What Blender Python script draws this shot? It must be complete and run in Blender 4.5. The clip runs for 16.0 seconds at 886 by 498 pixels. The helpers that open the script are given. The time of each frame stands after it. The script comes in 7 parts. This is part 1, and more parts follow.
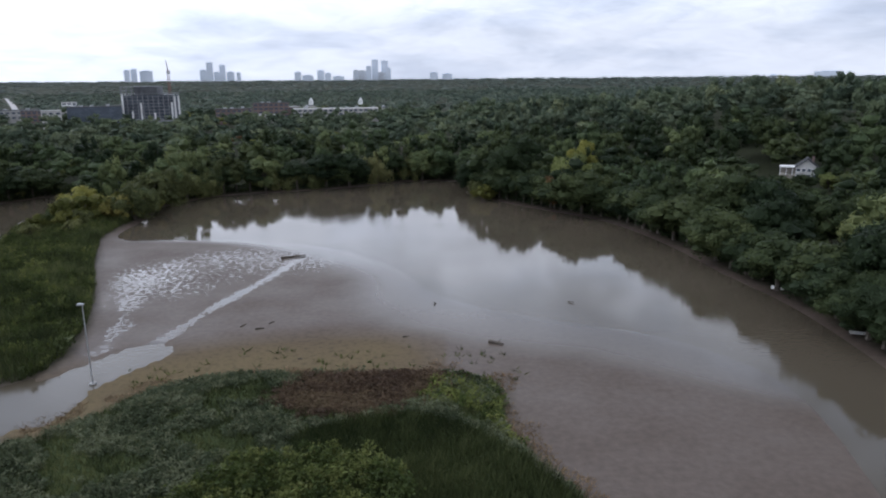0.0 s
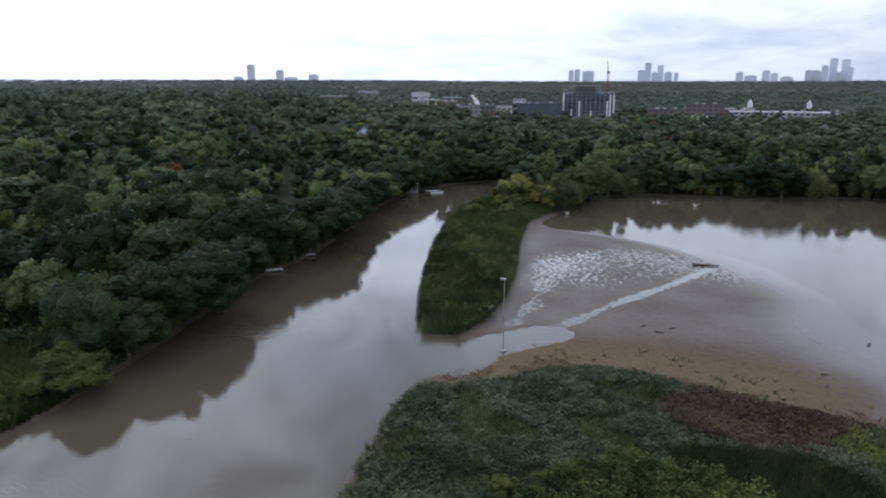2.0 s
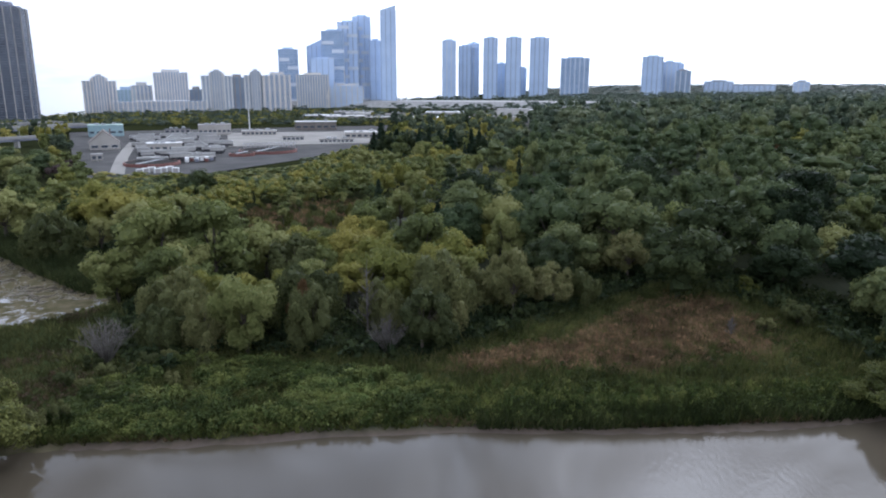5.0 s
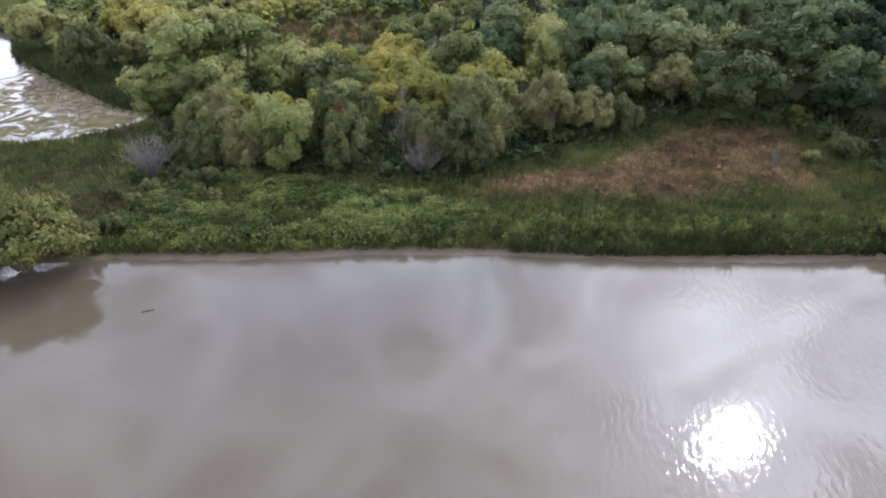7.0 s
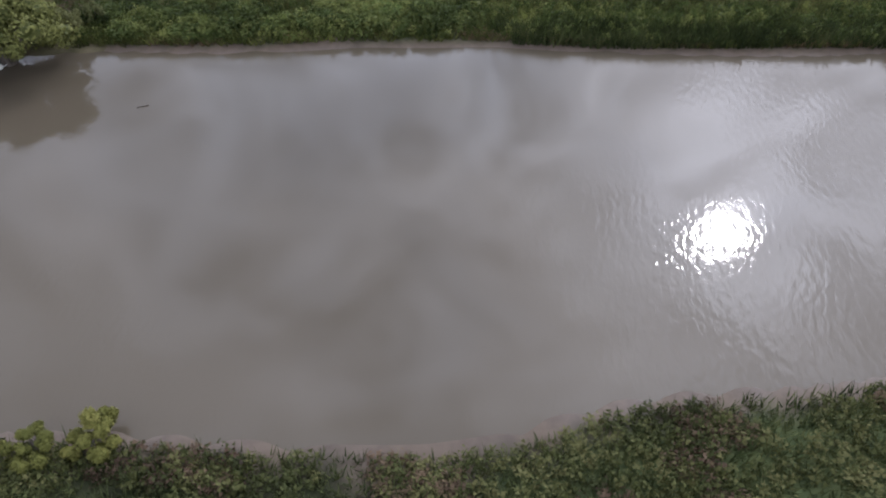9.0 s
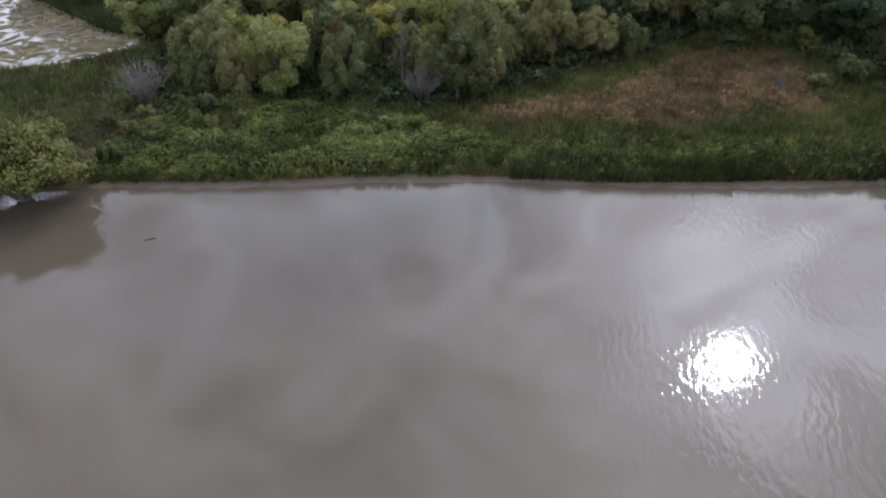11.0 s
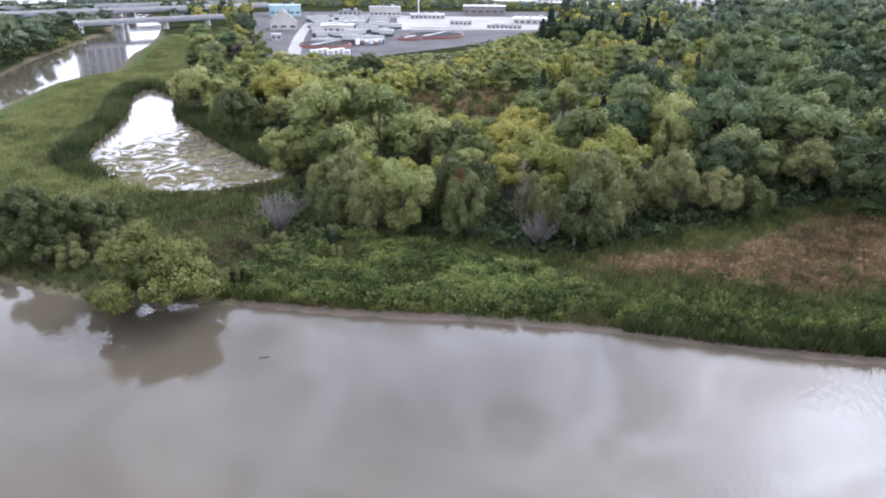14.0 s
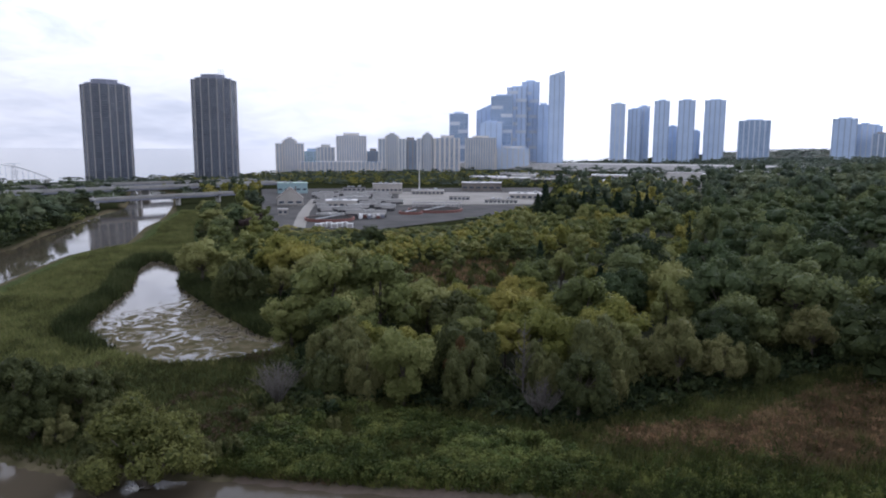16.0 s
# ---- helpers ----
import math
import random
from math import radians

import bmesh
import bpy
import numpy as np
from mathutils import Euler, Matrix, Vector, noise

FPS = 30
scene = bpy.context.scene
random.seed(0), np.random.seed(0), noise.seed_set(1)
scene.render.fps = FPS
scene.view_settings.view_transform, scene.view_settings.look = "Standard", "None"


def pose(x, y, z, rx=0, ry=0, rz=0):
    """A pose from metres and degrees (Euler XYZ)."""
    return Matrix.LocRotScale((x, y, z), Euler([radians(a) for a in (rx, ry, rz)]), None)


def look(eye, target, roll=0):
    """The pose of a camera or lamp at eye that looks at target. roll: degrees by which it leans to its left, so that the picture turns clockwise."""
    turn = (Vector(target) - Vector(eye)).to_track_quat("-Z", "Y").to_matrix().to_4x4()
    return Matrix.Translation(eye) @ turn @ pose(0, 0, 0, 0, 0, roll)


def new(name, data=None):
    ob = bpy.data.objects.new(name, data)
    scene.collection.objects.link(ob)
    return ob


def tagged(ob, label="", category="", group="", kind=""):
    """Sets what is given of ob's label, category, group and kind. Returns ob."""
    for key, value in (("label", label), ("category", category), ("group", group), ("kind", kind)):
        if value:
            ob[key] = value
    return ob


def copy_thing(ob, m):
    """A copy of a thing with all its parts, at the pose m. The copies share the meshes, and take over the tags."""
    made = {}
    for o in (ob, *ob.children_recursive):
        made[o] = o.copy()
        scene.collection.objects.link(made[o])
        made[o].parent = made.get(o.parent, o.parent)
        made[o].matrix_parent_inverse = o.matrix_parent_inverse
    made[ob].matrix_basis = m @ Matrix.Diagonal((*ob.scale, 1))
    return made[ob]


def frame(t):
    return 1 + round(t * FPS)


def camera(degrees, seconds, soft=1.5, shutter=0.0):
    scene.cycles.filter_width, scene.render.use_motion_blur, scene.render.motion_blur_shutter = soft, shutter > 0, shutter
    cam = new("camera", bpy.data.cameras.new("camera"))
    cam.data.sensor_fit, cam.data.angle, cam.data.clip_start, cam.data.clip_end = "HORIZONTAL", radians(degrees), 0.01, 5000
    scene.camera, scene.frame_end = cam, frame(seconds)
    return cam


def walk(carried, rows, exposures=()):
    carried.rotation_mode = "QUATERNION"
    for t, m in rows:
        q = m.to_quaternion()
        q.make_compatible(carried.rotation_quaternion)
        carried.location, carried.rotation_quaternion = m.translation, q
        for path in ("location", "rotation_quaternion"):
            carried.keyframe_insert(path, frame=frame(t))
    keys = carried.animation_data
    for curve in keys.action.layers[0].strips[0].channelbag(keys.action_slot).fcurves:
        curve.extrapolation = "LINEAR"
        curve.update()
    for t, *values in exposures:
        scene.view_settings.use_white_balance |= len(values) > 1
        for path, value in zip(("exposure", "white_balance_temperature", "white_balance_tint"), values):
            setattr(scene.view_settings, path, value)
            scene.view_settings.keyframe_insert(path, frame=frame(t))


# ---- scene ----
import itertools

EYE = 45.0  # height of the hovering drone over the river

# seconds, heading (left of +y), tilt, lean; the drone stays where it is and turns
TURNS = [
    (0.0, 0.0, -13.69, 0.47), (0.5, 8.58, -13.66, 0.4), (1.0, 16.42, -13.6, 0.41), (1.5, 28.04, -13.52, 0.25),
    (2.0, 33.82, -13.5, 0.1), (2.5, 41.84, -13.49, 0.16), (3.0, 53.47, -13.44, 0.25), (3.5, 65.0, -13.27, 0.22),
    (4.0, 76.55, -13.28, 0.1), (4.5, 88.13, -13.18, 0.15), (4.7, 92.75, -13.14, 0.06), (4.95, 97.6, -13.12, 0.0),
    (5.2, 100.6, -13.1, -0.1), (5.5, 101.7, -13.1, -0.2), (5.85, 101.8, -13.3, -0.3), (6.1, 101.82, -15.4, -0.35),
    (6.8, 101.83, -24.74, -0.4), (7.0, 101.84, -27.49, -0.37), (7.5, 101.85, -30.96, -0.35), (8.0, 101.85, -31.45, -0.34),
    (8.5, 101.94, -37.55, -0.5), (8.7, 101.88, -40.35, -0.45), (9.1, 101.86, -45.2, -0.42), (9.5, 101.84, -48.0, -0.4),
    (10.0, 101.82, -46.5, -0.36), (10.4, 101.8, -41.8, -0.32), (10.8, 101.78, -36.21, -0.29), (11.0, 101.73, -33.45, -0.17),
    (11.5, 101.69, -26.5, -0.09), (12.0, 101.67, -20.94, -0.07), (12.5, 101.94, -20.47, -0.07), (13.0, 111.38, -20.49, -0.5),
    (13.5, 112.02, -20.48, -0.53), (14.0, 112.03, -21.96, -0.53), (14.5, 112.07, -25.12, -0.6), (15.0, 112.02, -20.02, -0.51),
    (15.5, 111.98, -12.91, -0.37), (16.0, 111.97, -8.18, -0.25),
]
STOPS = [(0.0, -1.02), (1.5, -1.05), (3.0, -1.12), (4.2, -1.02), (4.7, -0.88), (6.8, 0.2), (8.5, -0.14), (8.7, -0.26), (10.8, -0.42), (11.5, -0.02), (12.1, 0.26), (15.0, 0.42), (15.5, 0.3), (16.0, -1.1)]
WARMTH = [(0.0, 5850), (2.0, 5700), (4.7, 5640), (6.8, 5900), (11.0, 5920), (12.1, 5760), (15.0, 5740), (16.0, 5850)]
EXPOSURES = [(t, stops, float(np.interp(t, *zip(*WARMTH))), 13 if t < 5 else 17) for t, stops in STOPS]
cam = camera(64.8, 16.0, soft=2.0)
walk(cam, [(t, pose(0, 0, EYE, 90 + tilt, lean, head)) for t, head, tilt, lean in TURNS], EXPOSURES)

# ---- sky and sun: bright broken overcast, the sun behind thin cloud ----
SUN_AZ, SUN_EL = radians(73), radians(39)
SUN_WAY = Vector((-math.sin(SUN_AZ) * math.cos(SUN_EL), math.cos(SUN_AZ) * math.cos(SUN_EL), math.sin(SUN_EL)))


def wire(tree, a, b):
    tree.links.new(a, b)


def math_node(tree, op, a, b=None, clamp=False):
    n = tree.nodes.new("ShaderNodeMath")
    n.operation, n.use_clamp = op, clamp
    for i, v in enumerate((a, b)):
        if v is None:
            continue
        if isinstance(v, (int, float)):
            n.inputs[i].default_value = v
        else:
            wire(tree, v, n.inputs[i])
    return n.outputs[0]


def mix_rgb(tree, fac, a, b, blend="MIX"):
    n = tree.nodes.new("ShaderNodeMix")
    n.data_type, n.blend_type = "RGBA", blend
    for sock, v in ((n.inputs[0], fac), (n.inputs[6], a), (n.inputs[7], b)):
        if isinstance(v, (int, float)):
            sock.default_value = v
        elif isinstance(v, tuple):
            sock.default_value = (*v, 1)
        else:
            wire(tree, v, sock)
    return n.outputs[2]


def ramp(tree, fac, stops):
    n = tree.nodes.new("ShaderNodeValToRGB")
    while len(n.color_ramp.elements) < len(stops):
        n.color_ramp.elements.new(0.5)
    for e, (at, c) in zip(n.color_ramp.elements, stops):
        e.position = at
        e.color = (*c, 1) if isinstance(c, tuple) else (c, c, c, 1)
    wire(tree, fac, n.inputs[0])
    return n.outputs[0]


def noise_tex(tree, vec, scale, detail=4.0, rough=0.55, distort=0.0):
    n = tree.nodes.new("ShaderNodeTexNoise")
    n.inputs["Scale"].default_value, n.inputs["Detail"].default_value = scale, detail
    n.inputs["Roughness"].default_value, n.inputs["Distortion"].default_value = rough, distort
    if vec is not None:
        wire(tree, vec, n.inputs["Vector"])
    return n.outputs[0]


def build_sky():
    world = bpy.data.worlds.new("cloudy_sky")
    scene.world = world
    world.use_nodes = True
    t = world.node_tree
    t.nodes.clear()
    out, bg = t.nodes.new("ShaderNodeOutputWorld"), t.nodes.new("ShaderNodeBackground")
    sky = t.nodes.new("ShaderNodeTexSky")
    sky.sky_type, sky.sun_disc, sky.sun_elevation, sky.sun_rotation = "NISHITA", False, SUN_EL, -SUN_AZ
    coord = t.nodes.new("ShaderNodeTexCoord")
    sep = t.nodes.new("ShaderNodeSeparateXYZ")
    wire(t, coord.outputs["Generated"], sep.inputs[0])
    height = math_node(t, "ABSOLUTE", sep.outputs[2])
    deep = math_node(t, "ADD", height, 0.22)
    flat = t.nodes.new("ShaderNodeCombineXYZ")
    wire(t, math_node(t, "DIVIDE", sep.outputs[0], deep), flat.inputs[0])
    wire(t, math_node(t, "DIVIDE", sep.outputs[1], deep), flat.inputs[1])
    billow = noise_tex(t, flat.outputs[0], 1.25, 6.0, 0.55, 0.3)
    cloud = ramp(t, billow, [(0.30, (0.60, 0.66, 0.77)), (0.42, (0.86, 0.91, 1.0)), (0.52, (1.12, 1.14, 1.19)), (0.66, (1.2, 1.22, 1.26)), (0.80, (0.7, 0.75, 0.86))])
    wisp = noise_tex(t, flat.outputs[0], 4.2, 5.0, 0.6, 1.2)
    # broken overhead, smooth towards the horizon
    broken = math_node(t, "MULTIPLY", math_node(t, "SUBTRACT", height, 0.12), 3.0, True)
    cloud = mix_rgb(t, math_node(t, "ADD", math_node(t, "MULTIPLY", broken, 0.8), 0.2), cloud, mix_rgb(t, 1.0, cloud, ramp(t, wisp, [(0.34, 0.55), (0.5, 1.0), (0.66, 1.4)]), "MULTIPLY"))
    # paler towards the horizon
    low = math_node(t, "POWER", math_node(t, "SUBTRACT", 1.0, height), 7.0)
    cloud = mix_rgb(t, math_node(t, "MULTIPLY", low, 0.5), cloud, (1.10, 1.15, 1.25))
    dot = t.nodes.new("ShaderNodeVectorMath")
    dot.operation = "DOT_PRODUCT"
    wire(t, coord.outputs["Generated"], dot.inputs[0])
    dot.inputs[1].default_value = SUN_WAY
    near = math_node(t, "MAXIMUM", dot.outputs["Value"], 0.0)
    glow = math_node(t, "MULTIPLY", math_node(t, "POWER", near, 3.0), 2.8)
    # thin cloud round the sun itself
    glow = math_node(t, "ADD", glow, math_node(t, "MULTIPLY", math_node(t, "POWER", near, 90.0), 5.0))
    # the cloud deck is brightest some way over the horizon
    mid = math_node(t, "SUBTRACT", 1.0, math_node(t, "MULTIPLY", math_node(t, "ABSOLUTE", math_node(t, "SUBTRACT", height, 0.26)), 5.0), True)
    gain = math_node(t, "ADD", math_node(t, "ADD", glow, 1.6), math_node(t, "MULTIPLY", mid, 1.5))
    grow = t.nodes.new("ShaderNodeVectorMath")
    grow.operation = "SCALE"
    wire(t, cloud, grow.inputs[0])
    wire(t, gain, grow.inputs["Scale"])
    clear = t.nodes.new("ShaderNodeVectorMath")
    clear.operation = "SCALE"
    clear.inputs["Scale"].default_value = 0.10
    wire(t, sky.outputs[0], clear.inputs[0])
    wire(t, mix_rgb(t, 0.9, clear.outputs[0], grow.outputs[0]), bg.inputs["Color"])
    bg.inputs["Strength"].default_value = 1.0
    wire(t, bg.outputs[0], out.inputs["Surface"])


build_sky()
sun = new("sun", bpy.data.lights.new("sun", "SUN"))
sun.data.energy, sun.data.angle, sun.data.color = 1.0, radians(3.0), (1.0, 0.96, 0.90)
sun.matrix_world = look(SUN_WAY * 300, (0, 0, 0))


# ---- materials ----
def shader(name):
    m = bpy.data.materials.new(name)
    m.use_nodes = True
    t = m.node_tree
    return m, t, t.nodes["Principled BSDF"]


def bump(t, bsdf, height, strength, distance):
    b = t.nodes.new("ShaderNodeBump")
    b.inputs["Strength"].default_value, b.inputs["Distance"].default_value = strength, distance
    wire(t, height, b.inputs["Height"])
    wire(t, b.outputs[0], bsdf.inputs["Normal"])


def surface(name, a, b, scale=0.5, rough=0.7, metal=0.0, fine=8.0, relief=0.0, spec=0.4):
    """Two tones mixed by coarse and fine noise, in metres."""
    m, t, p = shader(name)
    pos = t.nodes.new("ShaderNodeTexCoord").outputs["Object"]
    big, small = noise_tex(t, pos, scale), noise_tex(t, pos, fine, 3.0)
    fac = math_node(t, "ADD", math_node(t, "MULTIPLY", big, 0.7), math_node(t, "MULTIPLY", small, 0.3))
    wire(t, ramp(t, fac, [(0.36, a), (0.64, b)]), p.inputs["Base Color"])
    wire(t, ramp(t, small, [(0.3, max(0.02, rough - 0.12)), (0.7, min(1, rough + 0.1))]), p.inputs["Roughness"])
    p.inputs["Metallic"].default_value, p.inputs["Specular IOR Level"].default_value = metal, spec
    if relief:
        bump(t, p, small, 0.6, relief)
    return m


def foliage(name, dark, mid, light, rough=0.6, grain=1.9, relief=0.22):
    """Leaves: tone by tint red (the leaf's own chance and painted shade), the plant's chance (tint green) and the
    object's.
    """
    m, t, p = shader(name)
    att = t.nodes.new("ShaderNodeAttribute")
    att.attribute_name = "tint"
    sep = t.nodes.new("ShaderNodeSeparateColor")
    wire(t, att.outputs["Color"], sep.inputs[0])
    info = t.nodes.new("ShaderNodeObjectInfo")
    plant = math_node(t, "FRACT", math_node(t, "ADD", sep.outputs[1], info.outputs["Random"]))
    # leaves within a spray
    pos = t.nodes.new("ShaderNodeTexCoord").outputs["Object"]
    fleck = noise_tex(t, pos, grain, 3.0, 0.7)
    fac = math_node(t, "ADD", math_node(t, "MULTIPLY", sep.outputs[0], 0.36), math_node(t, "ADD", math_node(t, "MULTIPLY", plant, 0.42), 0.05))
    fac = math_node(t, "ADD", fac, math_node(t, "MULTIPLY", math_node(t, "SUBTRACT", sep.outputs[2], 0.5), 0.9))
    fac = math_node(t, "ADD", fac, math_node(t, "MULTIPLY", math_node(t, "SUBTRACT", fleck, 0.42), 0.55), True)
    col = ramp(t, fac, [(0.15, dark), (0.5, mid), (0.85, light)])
    # some plants lean to yellow, some to blue-green
    hue = t.nodes.new("ShaderNodeHueSaturation")
    wire(t, col, hue.inputs["Color"])
    wire(t, math_node(t, "ADD", math_node(t, "MULTIPLY", plant, -0.02), 0.498), hue.inputs["Hue"])
    wire(t, hue.outputs[0], p.inputs["Base Color"])
    p.inputs["Roughness"].default_value, p.inputs["Specular IOR Level"].default_value = rough, 0.08
    if relief:
        bump(t, p, fleck, relief, 0.35)
    thin = t.nodes.new("ShaderNodeBsdfTranslucent")
    wire(t, hue.outputs[0], thin.inputs["Color"])
    both = t.nodes.new("ShaderNodeMixShader")
    both.inputs[0].default_value = 0.3
    wire(t, p.outputs[0], both.inputs[1])
    wire(t, thin.outputs[0], both.inputs[2])
    wire(t, both.outputs[0], t.nodes["Material Output"].inputs["Surface"])
    return m


def ground_material():
    m, t, p = shader("ground")
    pos = t.nodes.new("ShaderNodeTexCoord").outputs["Object"]
    att = t.nodes.new("ShaderNodeAttribute")
    att.attribute_name = "zone"
    sep = t.nodes.new("ShaderNodeSeparateColor")
    wire(t, att.outputs["Color"], sep.inputs[0])
    mud, sand, grass, film = sep.outputs[0], sep.outputs[1], sep.outputs[2], att.outputs["Alpha"]
    coarse, fine = noise_tex(t, pos, 0.06, 5.0), noise_tex(t, pos, 0.9, 5.0)
    soil = ramp(t, fine, [(0.3, (0.014, 0.017, 0.008)), (0.7, (0.032, 0.036, 0.016))])
    turf = ramp(t, fine, [(0.3, (0.035, 0.05, 0.02)), (0.7, (0.07, 0.083, 0.033))])
    ooze = mix_rgb(t, coarse, ramp(t, fine, [(0.3, (0.060, 0.046, 0.037)), (0.7, (0.083, 0.064, 0.051))]),
                   ramp(t, fine, [(0.3, (0.080, 0.062, 0.050)), (0.7, (0.112, 0.088, 0.071))]))
    dry = ramp(t, fine, [(0.25, (0.078, 0.064, 0.040)), (0.55, (0.128, 0.100, 0.060)), (0.75, (0.084, 0.078, 0.040))])
    col = mix_rgb(t, grass, soil, turf)
    col = mix_rgb(t, mud, col, ooze)
    edge = math_node(t, "ADD", sand, math_node(t, "MULTIPLY", math_node(t, "SUBTRACT", coarse, 0.5), math_node(t, "MULTIPLY", sand, 1.2)), True)
    col = mix_rgb(t, edge, col, dry)
    # the flat grows wetter and smoother towards the open water
    state = t.nodes.new("ShaderNodeAttribute")
    state.attribute_name = "damp"
    soak = state.outputs["Fac"]
    col = mix_rgb(t, math_node(t, "MULTIPLY", soak, 0.8), col, (0.066, 0.056, 0.043))
    # films of standing water in the hollows of the mud
    place = t.nodes.new("ShaderNodeSeparateXYZ")
    wire(t, pos, place.inputs[0])
    south = math_node(t, "LESS_THAN", place.outputs[1], -60.0)
    hollow = t.nodes.new("ShaderNodeMix")
    wire(t, south, hollow.inputs[0])
    wire(t, noise_tex(t, pos, 1.0, 4.0, 0.62, 0.6), hollow.inputs[2])  # puddles of the flat
    wire(t, noise_tex(t, pos, 0.17, 5.0, 0.6, 2.0), hollow.inputs[3])  # open streaks in the pond's algae
    hollow = hollow.outputs[0]
    wet = math_node(t, "MULTIPLY", math_node(t, "SUBTRACT", math_node(t, "ADD", hollow, film), 1.0), 11.0, True)
    col = mix_rgb(t, math_node(t, "MULTIPLY", wet, 0.5), col, (0.06, 0.055, 0.046))
    scum = ramp(t, noise_tex(t, pos, 0.35, 4.0), [(0.35, (0.062, 0.058, 0.030)), (0.65, (0.115, 0.098, 0.062))])
    col = mix_rgb(t, math_node(t, "MULTIPLY", math_node(t, "MULTIPLY", south, mud), math_node(t, "SUBTRACT", 1.0, wet)), col, scum)
    wire(t, col, p.inputs["Base Color"])
    slick = math_node(t, "MAXIMUM", soak, wet)
    damp = math_node(t, "SUBTRACT", 0.95, math_node(t, "MULTIPLY", math_node(t, "SUBTRACT", mud, sand, True), math_node(t, "ADD", 0.32, math_node(t, "MULTIPLY", coarse, 0.25))))
    rough = t.nodes.new("ShaderNodeMix")
    wire(t, slick, rough.inputs[0])
    wire(t, damp, rough.inputs[2])
    rough.inputs[3].default_value = 0.05
    wire(t, rough.outputs[0], p.inputs["Roughness"])
    p.inputs["IOR"].default_value = 1.36
    gloss = math_node(t, "ADD", math_node(t, "MULTIPLY", coarse, math_node(t, "SUBTRACT", 0.5, math_node(t, "ADD", math_node(t, "MULTIPLY", sand, 0.9), south), True)), math_node(t, "MULTIPLY", slick, 0.5))
    wire(t, math_node(t, "MINIMUM", gloss, 0.5), p.inputs["Specular IOR Level"])
    wet = slick
    b = t.nodes.new("ShaderNodeBump")
    b.inputs["Distance"].default_value = 0.05
    wire(t, math_node(t, "MULTIPLY", math_node(t, "SUBTRACT", 1.0, wet), 0.5), b.inputs["Strength"])
    wire(t, fine, b.inputs["Height"])
    wire(t, b.outputs[0], p.inputs["Normal"])
    return m


def water_material():
    m, t, p = shader("river_water")
    pos = t.nodes.new("ShaderNodeTexCoord").outputs["Object"]
    silt = noise_tex(t, pos, 0.02, 4.0, 0.5, 0.6)
    wire(t, ramp(t, silt, [(0.3, (0.060, 0.050, 0.035)), (0.7, (0.076, 0.063, 0.045))]), p.inputs["Base Color"])
    p.inputs["IOR"].default_value = 1.33
    p.inputs["Roughness"].default_value = 0.05
    # light breeze in patches
    stretch = t.nodes.new("ShaderNodeMapping")
    stretch.inputs["Rotation"].default_value = (0, 0, radians(-38))
    stretch.inputs["Scale"].default_value = (0.7, 1.7, 1.0)
    wire(t, pos, stretch.inputs[0])
    ripple = noise_tex(t, stretch.outputs[0], 1.0, 2.0, 0.45, 0.3)
    gusts = ramp(t, noise_tex(t, pos, 0.022, 2.0), [(0.46, 0.04), (0.66, 0.34)])
    b = t.nodes.new("ShaderNodeBump")
    b.inputs["Distance"].default_value = 0.10
    wire(t, gusts, b.inputs["Strength"])
    wire(t, ripple, b.inputs["Height"])
    wire(t, b.outputs[0], p.inputs["Normal"])
    return m


MAT_GROUND, MAT_WATER = ground_material(), water_material()
LEAF_OAK = foliage("leaf_dark_green", (0.013, 0.022, 0.011), (0.031, 0.047, 0.02), (0.068, 0.09, 0.033))
LEAF_WILLOW = foliage("leaf_grey_green", (0.032, 0.041, 0.016), (0.098, 0.112, 0.043), (0.215, 0.22, 0.09))
LEAF_BANK = foliage("leaf_bank_willow", (0.013, 0.019, 0.006), (0.062, 0.078, 0.023), (0.185, 0.2, 0.062))
LEAF_YELLOW = foliage("leaf_yellow_green", (0.085, 0.098, 0.026), (0.195, 0.205, 0.05), (0.34, 0.325, 0.075))
LEAF_OLIVE = foliage("leaf_olive", (0.05, 0.06, 0.015), (0.118, 0.125, 0.032), (0.215, 0.205, 0.055))
LEAF_BRIGHT = foliage("leaf_fresh_green", (0.064, 0.081, 0.031), (0.156, 0.182, 0.060), (0.270, 0.284, 0.113))
LEAF_RUST = foliage("leaf_rust", (0.07, 0.045, 0.02), (0.14, 0.085, 0.035), (0.22, 0.13, 0.045))
LEAF_PLUM = foliage("leaf_plum", (0.035, 0.028, 0.024), (0.07, 0.054, 0.048), (0.115, 0.09, 0.08))
LEAF_PINE = foliage("needle_dark", (0.010, 0.021, 0.013), (0.023, 0.042, 0.023), (0.046, 0.065, 0.034))
# distance haze put into leaf colours: paler and bluer from ring to ring
LEAF_HAZE_FAR = foliage("leaf_haze_far", (0.06, 0.08, 0.07), (0.1, 0.125, 0.108), (0.14, 0.165, 0.135), 0.6, 0.5, 0.25)
LEAF_HAZE_LIGHT = foliage("leaf_haze_light", (0.036, 0.052, 0.034), (0.072, 0.097, 0.06), (0.13, 0.155, 0.086), 0.6, 0.9, 0.25)
LEAF_HAZE_MID = foliage("leaf_haze_mid", (0.05, 0.07, 0.055), (0.09, 0.118, 0.09), (0.14, 0.165, 0.116), 0.6, 0.6, 0.25)
LEAF_PALE_HAZE = foliage("leaf_pale_haze", (0.05, 0.07, 0.042), (0.096, 0.126, 0.07), (0.165, 0.19, 0.1), 0.6, 0.9, 0.25)
LEAF_MID = foliage("leaf_mid_green", (0.036, 0.056, 0.026), (0.082, 0.113, 0.048), (0.165, 0.195, 0.075), 0.6, 1.2, 0.25)
